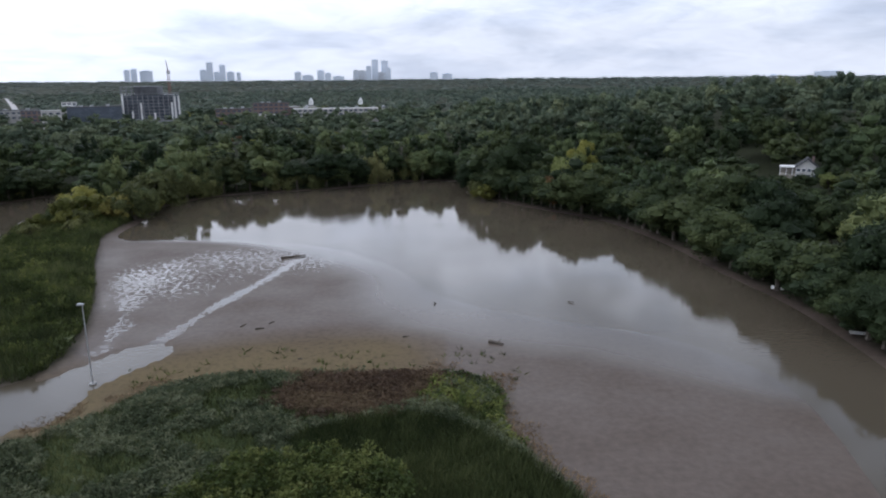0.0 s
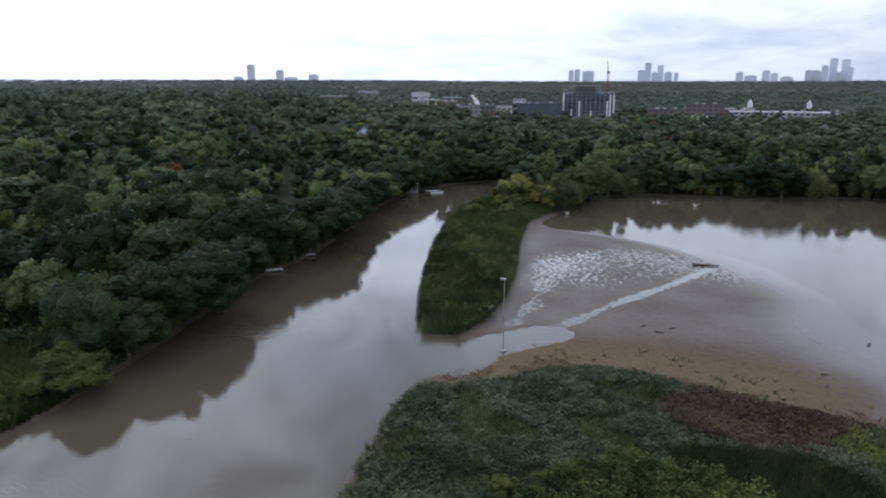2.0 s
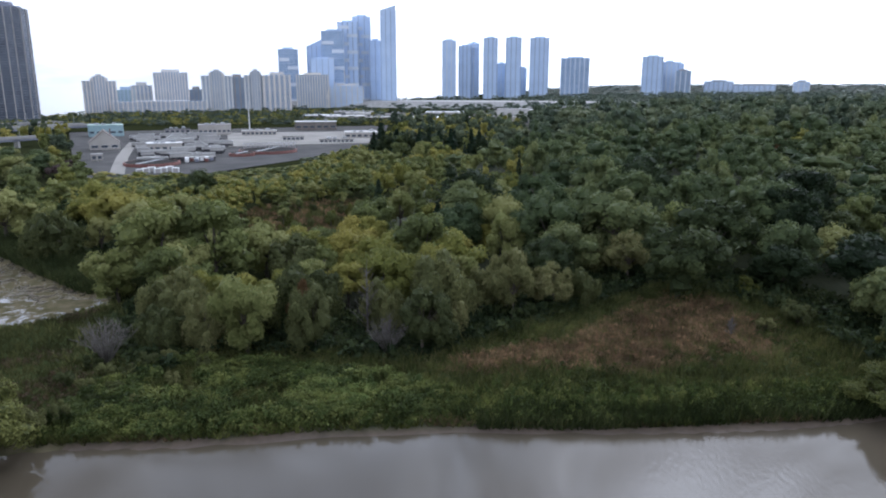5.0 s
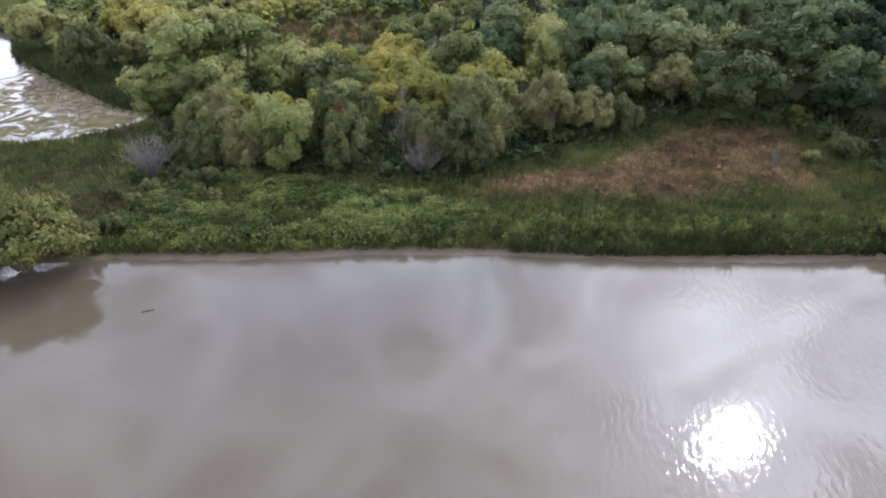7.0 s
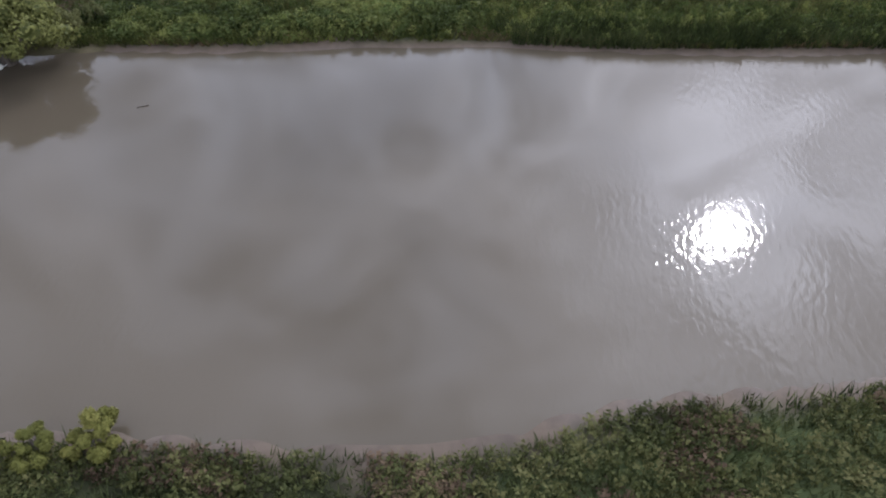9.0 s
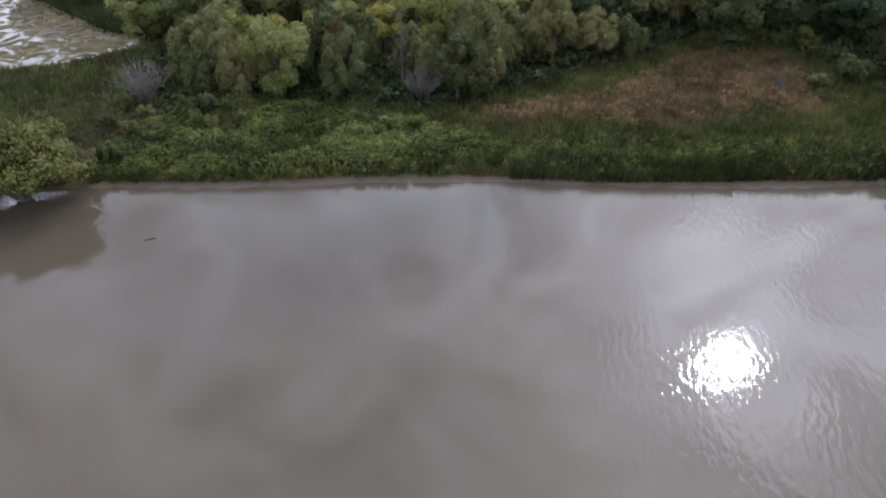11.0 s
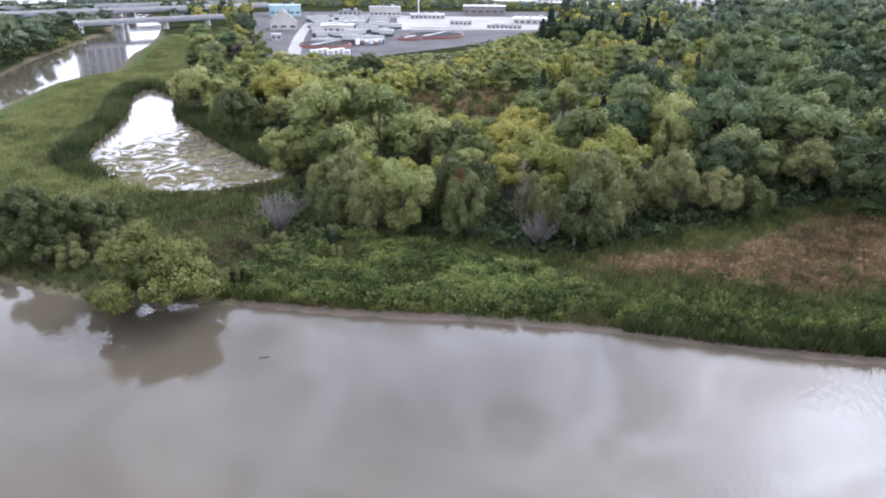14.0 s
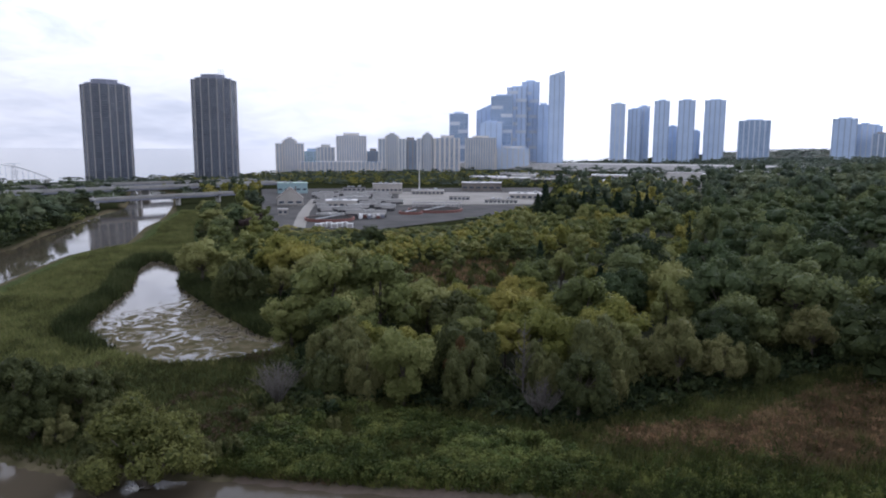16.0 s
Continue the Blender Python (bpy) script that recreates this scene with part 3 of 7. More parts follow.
def build_ground():
    angles = np.concatenate([np.arange(-40, 150, 0.6), np.arange(150, 320, 3.0)])
    radii = np.concatenate([np.linspace(0.0, 40, 14), np.arange(42, 330, 1.8), 330 * 1.045 ** np.arange(62)])
    radii = np.append(radii[radii < 4900], 4950)
    x, y, faces = polar_sheet(angles, radii)
    m, bas, pond, wat = shore("mud", x, y), shore("basin", x, y), shore("pond", x, y), shore("water", x, y)
    strand = smooth(-2.2, -1.2, wat) * (1 - smooth(-0.6, 0.4, wat)) * (bas < -8)
    mud = np.maximum(np.where(bas < -8, smooth(-2.4, -1.4, wat), smooth(-3, 1.5, wat)) * (lake(x, y) < 0), smooth(-1, 1, pond))
    island = signed(curve_round([(-57, 76), (-45, 95), (-20, 103), (6, 99), (10, 88), (16, 66), (26, 44), (10, 0), (-20, 0), (-40, 40)]), x, y)
    sand = smooth(-24, -4, island) * smooth(-2, 2, bas) * (x < 0) * smooth(10, -16, x)
    sand = np.maximum(np.where(pond > -0.5, 0.4, sand), 0.25 * strand)
    treeless = np.maximum(signed(curve_round(MEADOW), x, y), signed(curve_round(MARSH), x, y))
    grass = np.clip(smooth(-8, 2, treeless) + smooth(-6, 0, island), 0, 1)
    # how much of the flat holds standing water
    patch = smooth(0, 30, -np.minimum(seg(x, y, -76, 150, -30, 185), np.minimum(seg(x, y, -30, 185, -8, 158), seg(x, y, -8, 158, 6, 139)) + 16) + 36) * smooth(-6, 8, m)
    rill = np.minimum(np.minimum(seg(x, y, -59, 112, -61, 124), seg(x, y, -61, 124, -68, 145)), np.minimum(seg(x, y, -68, 145, -71, 165), seg(x, y, -71, 165, -66, 180)))
    drain = np.minimum(np.minimum(seg(x, y, -52, 110, -47, 136), seg(x, y, -47, 136, -42.5, 151)), seg(x, y, -42.5, 151, -36, 182))
    film = 0.13 + 0.36 * patch + 0.08 * smooth(30, 0, m) * smooth(-2, 1, m) - 0.3 * sand - 0.25 * smooth(140, 118, y) * smooth(-40, -25, x) + 0.05 * wave(x, y, 7.0)
    film = np.maximum(film, 0.55 * smooth(4.2, 0.6, rill + 1.4 * wave(x, y, 3.0)))
    film = np.maximum(film, 0.66 * smooth(4.0 - 1.4 * smooth(115, 160, y), 0.4, drain + 0.5 * wave(x, y, 5.0)))
    film = np.where(pond > -0.5, 0.515 + 0.48 * smooth(-138, -172, y) + 0.06 * wave(x, y, 6.0), film)
    film = np.where(mud > 0.5, film, 0)
    damp = smooth(1, 0, (m + (1 + 4 * smooth(-70, -10, x)) * wave(x, y, 14.0)) / (6 + 16 * smooth(-70, -10, x))) * smooth(3, 10, bas) * smooth(120, 132, y + 0.5 * np.abs(x + 20)) * (1 - sand)
    damp = np.maximum(damp, np.where((bas > 0.5) & (y > 130), smooth(3.5, 0, m) * smooth(3, 8, bas), 0))
    me = mesh_np("ground", np.stack([x, y, height(x, y)], 1), faces[:, ::-1], MAT_GROUND, np.stack([mud, sand, grass, film], 1), "zone", True)
    at = me.attributes.new("damp", "FLOAT", "POINT")
    at.data.foreach_set("value", damp.astype("f4"))
    tagged(new("ground", me), "dark soil, grassy banks and grey-brown mud flat", "ground", kind="structure")
    angles = np.arange(0, 360, 2.0)
    radii = np.concatenate([np.linspace(0.5, 400, 24), 400 * 1.06 ** np.arange(1, 43)])
    radii = np.append(radii[radii < 4900], 4950)
    x, y, faces = polar_sheet(angles, radii)
    me = mesh_np("water", np.stack([x, y, lift(np.hypot(x, y))], 1), faces[:, ::-1], MAT_WATER, smooth=True)
    tagged(new("water", me), "calm silty brown river water mirroring the clouds", "water", kind="structure")


build_ground()

# ---- plants ----
RNG = np.random.default_rng(7)


def ico():
    bm = bmesh.new()
    for c in ((1, 0, 0), (-1, 0, 0), (0, 1, 0), (0, -1, 0), (0, 0, 1), (0, 0, -1)):
        bm.verts.new(c)
    bm.verts.ensure_lookup_table()
    for i, j, k in itertools.product((0, 1), (2, 3), (4, 5)):
        bm.faces.new([bm.verts[n] for n in (i, j, k)])
    bm.verts.index_update()
    v = np.array([p.co[:] for p in bm.verts])
    f = np.array([[q.index for q in p.verts] for p in bm.faces])
    turned = (np.cross(v[f[:, 1]] - v[f[:, 0]], v[f[:, 2]] - v[f[:, 0]]) * v[f].sum(1)).sum(1) < 0
    f[turned] = f[turned][:, ::-1]
    bm.free()
    return v, f


def finer(v, f):
    """Each triangle of a ball into four, pushed out to the sphere."""
    seen, v, faces = {}, list(map(tuple, v)), []

    def middle(a, b):
        key = (min(a, b), max(a, b))
        if key not in seen:
            p = np.add(v[a], v[b])
            v.append(tuple(p / np.linalg.norm(p)))
            seen[key] = len(v) - 1
        return seen[key]

    for a, b, c in f:
        ab, bc, ca = middle(a, b), middle(b, c), middle(c, a)
        faces += [(a, ab, ca), (ab, b, bc), (ca, bc, c), (ab, bc, ca)]
    return np.array(v), np.array(faces)


BALLS = [ico()]
BALLS += [finer(*BALLS[0])]
BALLS += [finer(*BALLS[1])]


def unit(v):
    return v / (np.linalg.norm(v, axis=-1, keepdims=True) + 1e-9)


def leaf_tris(rng, centre, normal, size, tall=1.0, hang=False, soft=None):
    """One three-cornered leaf clump for each centre, square to its normal, facing the way of soft."""
    n = len(centre)
    helper = unit(rng.normal(size=(n, 3)))
    if hang:
        v = unit(np.array([0.0, 0.0, 1.0]) + 0.25 * helper)
        u = unit(np.cross(v, normal + 0.01))
    else:
        u = unit(np.cross(normal, helper))
        v = unit(np.cross(normal, u))
    s = size * rng.uniform(0.65, 1.4, (n, 1))
    jit = rng.uniform(-0.35, 0.35, (n, 4, 1))
    corners = [centre + s * ((-0.9 + jit[:, 0]) * u - (0.5 + jit[:, 1]) * tall * v), centre + s * ((0.9 + jit[:, 2]) * u - 0.45 * tall * v), centre + s * (jit[:, 3] * u + tall * v)]
    co = np.stack(corners, 1)
    if soft is not None:
        away = (np.cross(co[:, 1] - co[:, 0], co[:, 2] - co[:, 0]) * soft).sum(1) < 0
        co[away] = co[away][:, ::-1]
    return co.reshape(-1, 3), np.arange(3 * n).reshape(n, 3)


def crown(seed, h, r, style, leaves, size, lobes, boughs=3, fine=1, shown=0.0):
    """Rounded boughs and loose leaves on the skin of many lobes; the lobe centres come back too, for the limbs."""
    rng = np.random.default_rng(seed)
    if style == "cone":
        t = rng.uniform(0, 1, leaves) ** 0.7
        a = rng.uniform(0, math.tau, leaves)
        rad = r * t * rng.uniform(0.55, 1.05, leaves) * (0.8 + 0.2 * np.sin(t * 40))
        c = np.stack([np.cos(a) * rad, np.sin(a) * rad, h * (1 - 0.93 * t)], 1)
        soft = unit(np.stack([np.cos(a), np.sin(a), 0.9 + 0 * a], 1) + 0.2 * rng.normal(size=(leaves, 3)))
        co, q = leaf_tris(rng, c, unit(soft + 0.4 * rng.normal(size=(leaves, 3))), size, soft=soft)
        tone = np.repeat(rng.uniform(0, 1, leaves), 3)
        return co, q, tone, np.array([[0, 0, h * 0.6]]), None, np.repeat(soft, 3, 0)
    lean = rng.normal(size=2) * r * 0.08
    low, mid, top = {"round": (0.08, 0.50, 0.47), "willow": (0.04, 0.48, 0.47), "shrub": (0.0, 0.45, 0.50), "skirt": (0.0, 0.44, 0.50), "poplar": (0.12, 0.55, 0.46)}[style]
    # lobes spread evenly round the crown, then jittered
    k = np.arange(lobes) + 0.5
    fz, fa = 1 - (1.7 if style == "skirt" else 1.62) * k / lobes, k * 2.39996 + rng.uniform(0, math.tau)
    fr = np.sqrt(np.maximum(0.05, 1 - fz ** 2))
    d = unit(np.stack([fr * np.cos(fa), fr * np.sin(fa), fz], 1) + 0.28 * rng.normal(size=(lobes, 3)))
    away = rng.uniform(0.3 if style == "skirt" else 0.48, 0.84 if style == "skirt" else 0.74, (lobes, 1))
    cen = d * away * np.array([r, r, h * top]) + np.array([lean[0], lean[1], h * mid])
    rad = rng.uniform(0.34, 0.52, lobes) * min(r, h * 0.5) * (1.15 if style == "poplar" else 1) * min(1.0, (17 / lobes) ** 0.45)
    stretch = np.array([1.0, 1.0, 0.82 if style == "round" else 1.15])
    heart = np.array([lean[0], lean[1], h * mid])
    hang = style == "willow"
    airy = style in ("willow", "skirt")
    # rounded boughs bulging from each lobe
    ball, ball_tri = BALLS[fine]
    n, k = lobes * boughs, len(ball)
    which = np.repeat(np.arange(lobes), boughs)
    out = unit(rng.normal(size=(n, 3)) + np.array([0, 0, 0.25]))
    big = rad[which] * rng.uniform(0.5, 0.78, n)
    pos = cen[which] + out * (rad[which] * rng.uniform(0.35, 0.62, n))[:, None] * stretch
    if hang:
        pos[:, 2] -= rng.uniform(0, 0.5, n) * rad[which]
    buried = (np.linalg.norm((pos[:, None] - cen[None]) / rad[None, :, None], axis=2) < 0.3).any(1) | (pos[:, 2] + big < h * shown)
    pos, out, big, which = pos[~buried], out[~buried], big[~buried], which[~buried]
    pos[:, 2] = np.maximum(pos[:, 2], h * low * 0.4 + 0.15)
    whole = unit((pos - heart) / np.array([r, r, h * top]))
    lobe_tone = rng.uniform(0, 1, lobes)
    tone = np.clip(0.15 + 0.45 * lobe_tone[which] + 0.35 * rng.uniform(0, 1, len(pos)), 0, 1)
    n = len(pos)
    shape = ball[None] * (1 + (0.17 if fine else 0.2) * rng.normal(size=(n, k, 1))) * np.array([1.0, 1.0, 1.25 if hang else 0.85])
    co1 = (pos[:, None] + shape * ((0.58 if airy or not fine else 0.78) * big)[:, None, None]).reshape(-1, 3)
    nor1 = unit(ball[None] + 0.35 * whole[:, None] + 0.14 * rng.normal(size=(n, k, 3))).reshape(-1, 3)
    tri1 = (ball_tri[None] + (np.arange(n) * k)[:, None, None]).reshape(-1, 3)
    # loose leaves standing off the sprays
    pick = rng.integers(0, n, leaves)
    way = unit(rng.normal(size=(leaves, 3)) + 0.55 * out[pick])
    at = pos[pick] + way * (big[pick] * rng.uniform(0.74, 1.14, leaves))[:, None]
    if hang:
        at[:, 2] -= rng.uniform(0, 1.2, leaves) * big[pick]
    at[:, 2] = np.maximum(at[:, 2], 0.1)
    soft = unit(way + 0.7 * whole[pick] + 0.18 * rng.normal(size=(leaves, 3)))
    co, q = leaf_tris(rng, at, unit(0.6 * soft + way + 0.75 * rng.normal(size=(leaves, 3))), size, 1.9 if hang else 1.0, hang, soft)
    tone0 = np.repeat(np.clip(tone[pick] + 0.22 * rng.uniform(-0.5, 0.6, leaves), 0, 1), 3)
    # boughs get a lower tone than leaves: shade inside the crown painted in
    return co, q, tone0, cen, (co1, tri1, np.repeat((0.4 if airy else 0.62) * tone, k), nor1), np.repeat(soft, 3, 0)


def as_triangles(made):
    """All of a crown as one triangle soup: corners, triangles, tone, normals."""
    co, tri, tone, cen, heart, nor = made
    if heart:
        c2, t2, n2, d2 = heart
        tri = np.concatenate([tri, t2 + len(co)])
        co, tone, nor = np.concatenate([co, c2]), np.concatenate([tone, n2]), np.concatenate([nor, d2])
    return co, tri, tone, nor


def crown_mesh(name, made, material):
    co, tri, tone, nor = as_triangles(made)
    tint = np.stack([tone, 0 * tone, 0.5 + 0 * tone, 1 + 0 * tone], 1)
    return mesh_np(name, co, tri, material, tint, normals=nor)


def trunk_mesh(seed, h, r, cen, style, material):
    rng = random.Random(seed)
    bm = bmesh.new()
    base = h * 0.022 + 0.06
    fork = h * (0.30 if style != "shrub" else 0.08)
    stems = 3 if style == "willow" else 1
    for s in range(stems):
        a = math.tau * s / stems + rng.random()
        off = 0.0 if stems == 1 else base * 1.1
        foot, top = Vector((math.cos(a) * off, math.sin(a) * off, -0.4)), Vector((math.cos(a) * off * 4, math.sin(a) * off * 4, fork))
        tube(bm, (foot, foot.lerp(top, 0.5) + Vector((rng.uniform(-0.1, 0.1), rng.uniform(-0.1, 0.1), 0)), top), (base * 1.3, base, base * 0.8))
        for i, c in enumerate(cen):
            if i % stems == s and i < 12:
                c = Vector(c)
                knee = top.lerp(c, 0.5) + Vector((0, 0, h * 0.03))
                tube(bm, (top - Vector((0, 0, 0.1)), knee, c), (base * 0.6, base * 0.4, base * 0.15), 4)
    me = bpy.data.meshes.new("trunk")
    bm.to_mesh(me)
    bm.free()
    me.materials.append(material)
    return me


# each kind: style, height, crown radius, leaf material, seeds, leaves, leaf size, lobes
KINDS = {
    "oak": ("round", 17.0, 7.9, LEAF_OAK, (11, 12, 13, 14), 5200, 0.34, 22),
    "green": ("round", 13.0, 5.4, LEAF_BRIGHT, (21, 22, 23), 3400, 0.30, 13),
    "elm": ("round", 16.5, 7.6, LEAF_MID, (15, 16, 17), 5200, 0.34, 22),
    "yellow": ("round", 11.0, 5.2, LEAF_YELLOW, (31, 32, 33), 3300, 0.29, 12),
    "willow": ("willow", 12.0, 6.0, LEAF_WILLOW, (41, 42, 43), 5200, 0.20, 15),
    "osier": ("round", 11.0, 7.0, LEAF_WILLOW, (101, 102), 4200, 0.25, 26),
    "bank_willow": ("skirt", 11.0, 7.5, LEAF_BANK, (111,), 7000, 0.24, 26),
    "rust": ("round", 11.0, 4.6, LEAF_RUST, (51,), 2800, 0.28, 11),
    "plum": ("shrub", 8.0, 6.5, LEAF_PLUM, (55,), 2600, 0.28, 14),
    "pine": ("cone", 14.0, 3.4, LEAF_PINE, (61, 62), 1800, 0.5, 1),
    "poplar": ("poplar", 9.0, 2.4, LEAF_BRIGHT, (71, 72), 1100, 0.26, 8),
    "shrub": ("shrub", 3.6, 2.6, LEAF_WILLOW, (81, 82), 1400, 0.2, 9),
    "yellow_shrub": ("shrub", 4.5, 3.2, LEAF_OLIVE, (91, 92), 1500, 0.22, 9),
}
TALK = {
    "oak": ("oak_tree", "broad dark green deciduous tree in the riverside wood", "tree"),
    "elm": ("elm_tree", "mid green broadleaf tree with a wide crown in the low wood", "tree"),
    "green": ("maple_tree", "fresh green broadleaf tree with a rounded uneven crown", "tree"),
    "yellow": ("ash_tree", "broadleaf tree turning yellow-green in early autumn", "tree"),
    "willow": ("willow_tree", "grey-green willow with drooping twigs near the water", "tree"),
    "osier": ("osier_tree", "billowing grey-green osier willow at the edge of the wood", "tree"),
    "bank_willow": ("bank_willow", "spreading grey-green willow hanging over the water's edge", "tree"),
    "rust": ("rusty_tree", "tree with rust-brown and orange autumn leaves", "tree"),
    "plum": ("plum_tree", "rounded purple-brown tree beside the treatment works", "tree"),
    "pine": ("pine_tree", "dark green conifer rising among the broadleaf trees", "tree"),
    "poplar": ("poplar_tree", "slim upright young poplar with light green leaves", "tree"),
    "shrub": ("willow_shrub", "low grey-green willow shrub on the grassy bank", "shrub"),
    "yellow_shrub": ("yellow_shrub", "low shrub with yellow-green leaves by the water", "shrub"),
}
FIRST = {}


def plant(kind, x, y, h=None, r=None, z=None):
    """Put one tree of that kind, scaled to height h and crown radius r."""
    style, h0, r0, leaf, seeds, leaves, size, lobes = KINDS[kind]
    seed = seeds[int(RNG.integers(len(seeds)))]
    grown = RNG.uniform(0.72, 1.28)
    h, r = h or h0 * grown * RNG.uniform(0.9, 1.1), r or r0 * grown * RNG.uniform(0.9, 1.12)
    m = Matrix.Translation((x, y, ground_z(x, y) if z is None else z)) @ Matrix.Rotation(RNG.uniform(0, math.tau), 4, "Z")
    name, label, category = TALK[kind]
    close = math.hypot(x, y) < 142  # finer leaves on the nearest trees
    if (kind, seed, close) not in FIRST:
        made = crown(seed, h0, r0, style, int(leaves * 2.2) if close else leaves, size * 0.66 if close else size, lobes, 3, 2 if close else 1)
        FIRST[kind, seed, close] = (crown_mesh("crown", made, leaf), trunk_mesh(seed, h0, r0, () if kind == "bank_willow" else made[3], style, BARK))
    crown_me, trunk_me = FIRST[kind, seed, close]
    top = thing(name, m @ Matrix.Diagonal((r / r0, r / r0, h / h0, 1)), label, category, category + "s of the river bank")
    for nm, me in (("trunk", trunk_me), ("crown", crown_me)):
        ob = new(nm, me)
        ob.parent = top
    if kind == "bank_willow":  # its limbs show below the leaves
        for k in range(9):
            a = math.tau * k / 9 + RNG.uniform(-0.2, 0.2)
            bm = bmesh.new()
            tip = (math.cos(a) * r0 * 0.5, math.sin(a) * r0 * 0.5, h0 * RNG.uniform(0.35, 0.7))
            tube(bm, ((math.cos(a) * 0.15, math.sin(a) * 0.15, -0.2), (math.cos(a) * r0 * 0.25, math.sin(a) * r0 * 0.25, tip[2] * 0.62), tip), (0.26, 0.16, 0.05), 5)
            part("limb", bm, BARK, top)
    return top


# trees that stand out singly: kind, place, height, crown radius
for row in (
    ("bank_willow", -66.8, -69.5, 13.6, 10.2), ("osier", -72, -100, 12.5, 7.0), ("osier", -64, -112, 12.0, 7.0), ("osier", -78, -94, 9.5, 5.2), ("willow", -74, -84, 5.5, 4.2),
    ("willow", -103, -64, 8.6, 4.6), ("willow", -105, -57, 11.0, 4.4), ("green", -104, -49, 15.6, 5.4), ("osier", -107, -38, 12.6, 5.2), ("rust", -110, -41, 12.5, 3.2),
    ("osier", -109, -20, 12.2, 6.2), ("willow", -118, -28, 12.0, 4.5), ("osier", -129, -6, 14.6, 5.8), ("osier", -134, 2, 10.4, 5.4), ("willow", -138, 8, 8.6, 4.0),
    ("osier", -154, 18, 11.7, 6.4), ("willow", -160, 10, 10.6, 4.6), ("green", -134, -82, 20.0, 8.5), ("green", -138, -71, 21.0, 8.5), ("green", -128, -88, 14.0, 6.0),
):
    plant(*row)
for row in (
    ("osier", -140, -54, 13.0, 7.6), ("yellow", -150, -44, 11.5, 6.4), ("yellow", -158, -33, 11.5, 6.4), ("pine", -182, -29, 13.0, 4.6), ("elm", -176, -22, 15.0, 7.0),
    ("willow", -159, -126, 15.0, 8.0), ("green", -176, -154, 16.0, 8.0), ("yellow", -189, -127, 15.0, 8.5), ("yellow", -202, -142, 14.0, 8.0), ("yellow", -180, -112, 14.0, 7.0),
    ("oak", -248, -134, 13.5, 7.0), ("oak", -143, 27, 17.5, 8.6), ("yellow_shrub", -146, 42, 4.6, 2.6), ("bank_willow", -99.5, 49, 7.6, 7.4), ("shrub", -132, 47, 5.0, 3.6),
    ("willow", -115, 65, 11.0, 6.2), ("yellow_shrub", -119, 58, 5.2, 2.9), ("oak", -162, 37, 19.0, 10.0), ("oak", -143, 66, 17.5, 10.5), ("willow", -114, 76, 11.0, 6.4),
):
    plant(*row)
for row in (
    ("green", -302, -257, 12.0, 7.0), ("willow", -318, -268, 11.0, 7.0), ("green", -286, -242, 13.0, 7.0), ("elm", -332, -283, 13.0, 7.5), ("green", -347, -297, 12.0, 7.0), ("willow", -272, -228, 12.0, 7.0), ("elm", -258, -214, 13.0, 7.0),
    ("green", -322, -256, 12.0, 7.0), ("elm", -306, -243, 12.0, 7.0), ("plum", -312, -236, 9.0, 7.5), ("plum", -300, -229, 8.0, 6.5), ("elm", -340, -272, 12.0, 7.0), ("shrub", -262, -228, 5.0, 4.0), ("shrub", -283, -247, 5.0, 4.0), ("shrub", -311, -268, 5.0, 4.5),
    ("yellow_shrub", -116, 228, 8.6, 9.0), ("yellow_shrub", -107, 232, 7.5, 7.5), ("yellow", -124, 236, 9.5, 7.0), ("shrub", -113, 214, 6.0, 4.0), ("yellow_shrub", -112, 244, 9.0, 8.0), ("yellow_shrub", -101, 238, 7.5, 7.0), ("yellow_shrub", -120, 224, 7.5, 7.0), ("yellow_shrub", -117, 221, 9.5, 9.5), ("yellow_shrub", -107, 224, 9.0, 8.5), ("yellow_shrub", -124, 206, 5.0, 4.4), ("shrub", -120, 197, 4.6, 3.8), ("yellow_shrub", -117, 212, 6.0, 5.0), ("shrub", -111, 204, 4.4, 3.6), ("yellow_shrub", -20.0, -28.5, 2.4, 2.6), ("yellow_shrub", -19.0, -33.0, 2.0, 2.2), ("yellow_shrub", -33.0, 60.5, 2.3, 2.4),
    ("yellow_shrub", 15, 262, 6.5, 6.0), ("rust", 39, 243, 14.0, 5.6), ("willow", 15, 270, 10.0, 5.2), ("yellow_shrub", 79, 149, 5.0, 4.0), ("oak", 70, 153, 7.5, 4.8),
    ("oak", 24, 266, 22.0, 9.5), ("oak", 34, 276, 24.0, 9.5), ("green", 46, 250, 20.0, 8.0), ("yellow", 58, 290, 19.0, 6.5), ("oak", 66, 206, 17.0, 8.0), ("oak", 115, 257, 6.2, 4.4), ("oak", 123, 254, 6.4, 4.6), ("oak", 131, 250, 6.4, 4.6), ("green", 137, 247, 7.5, 4.0),
    ("oak", 91, 213, 8.0, 5.6), ("oak", 100, 209, 8.0, 5.6), ("elm", 109, 205, 8.4, 5.6), ("oak", 117, 200, 8.0, 5.4), ("oak", 97, 224, 7.0, 5.2), ("oak", 107, 220, 7.4, 5.4), ("elm", 117, 216, 7.0, 5.2), ("oak", 103, 235, 6.4, 5.0), ("oak", 113, 231, 6.4, 5.0), ("oak", 122, 227, 6.4, 5.0), ("oak", 111, 244, 6.0, 4.8), ("oak", 121, 240, 6.0, 4.8),
):
    plant(*row)

for k in range(18):
    p = polar(95.4 + 0.52 * k + 0.25 * math.sin(k * 5.0), 408 + 26 * ((k * 0.618) % 1))
    plant("pine" if k % 3 else "oak", p.x, p.y, 15.5 + 4.5 * ((k * 0.37) % 1), 5.4 + 1.2 * (k % 2))


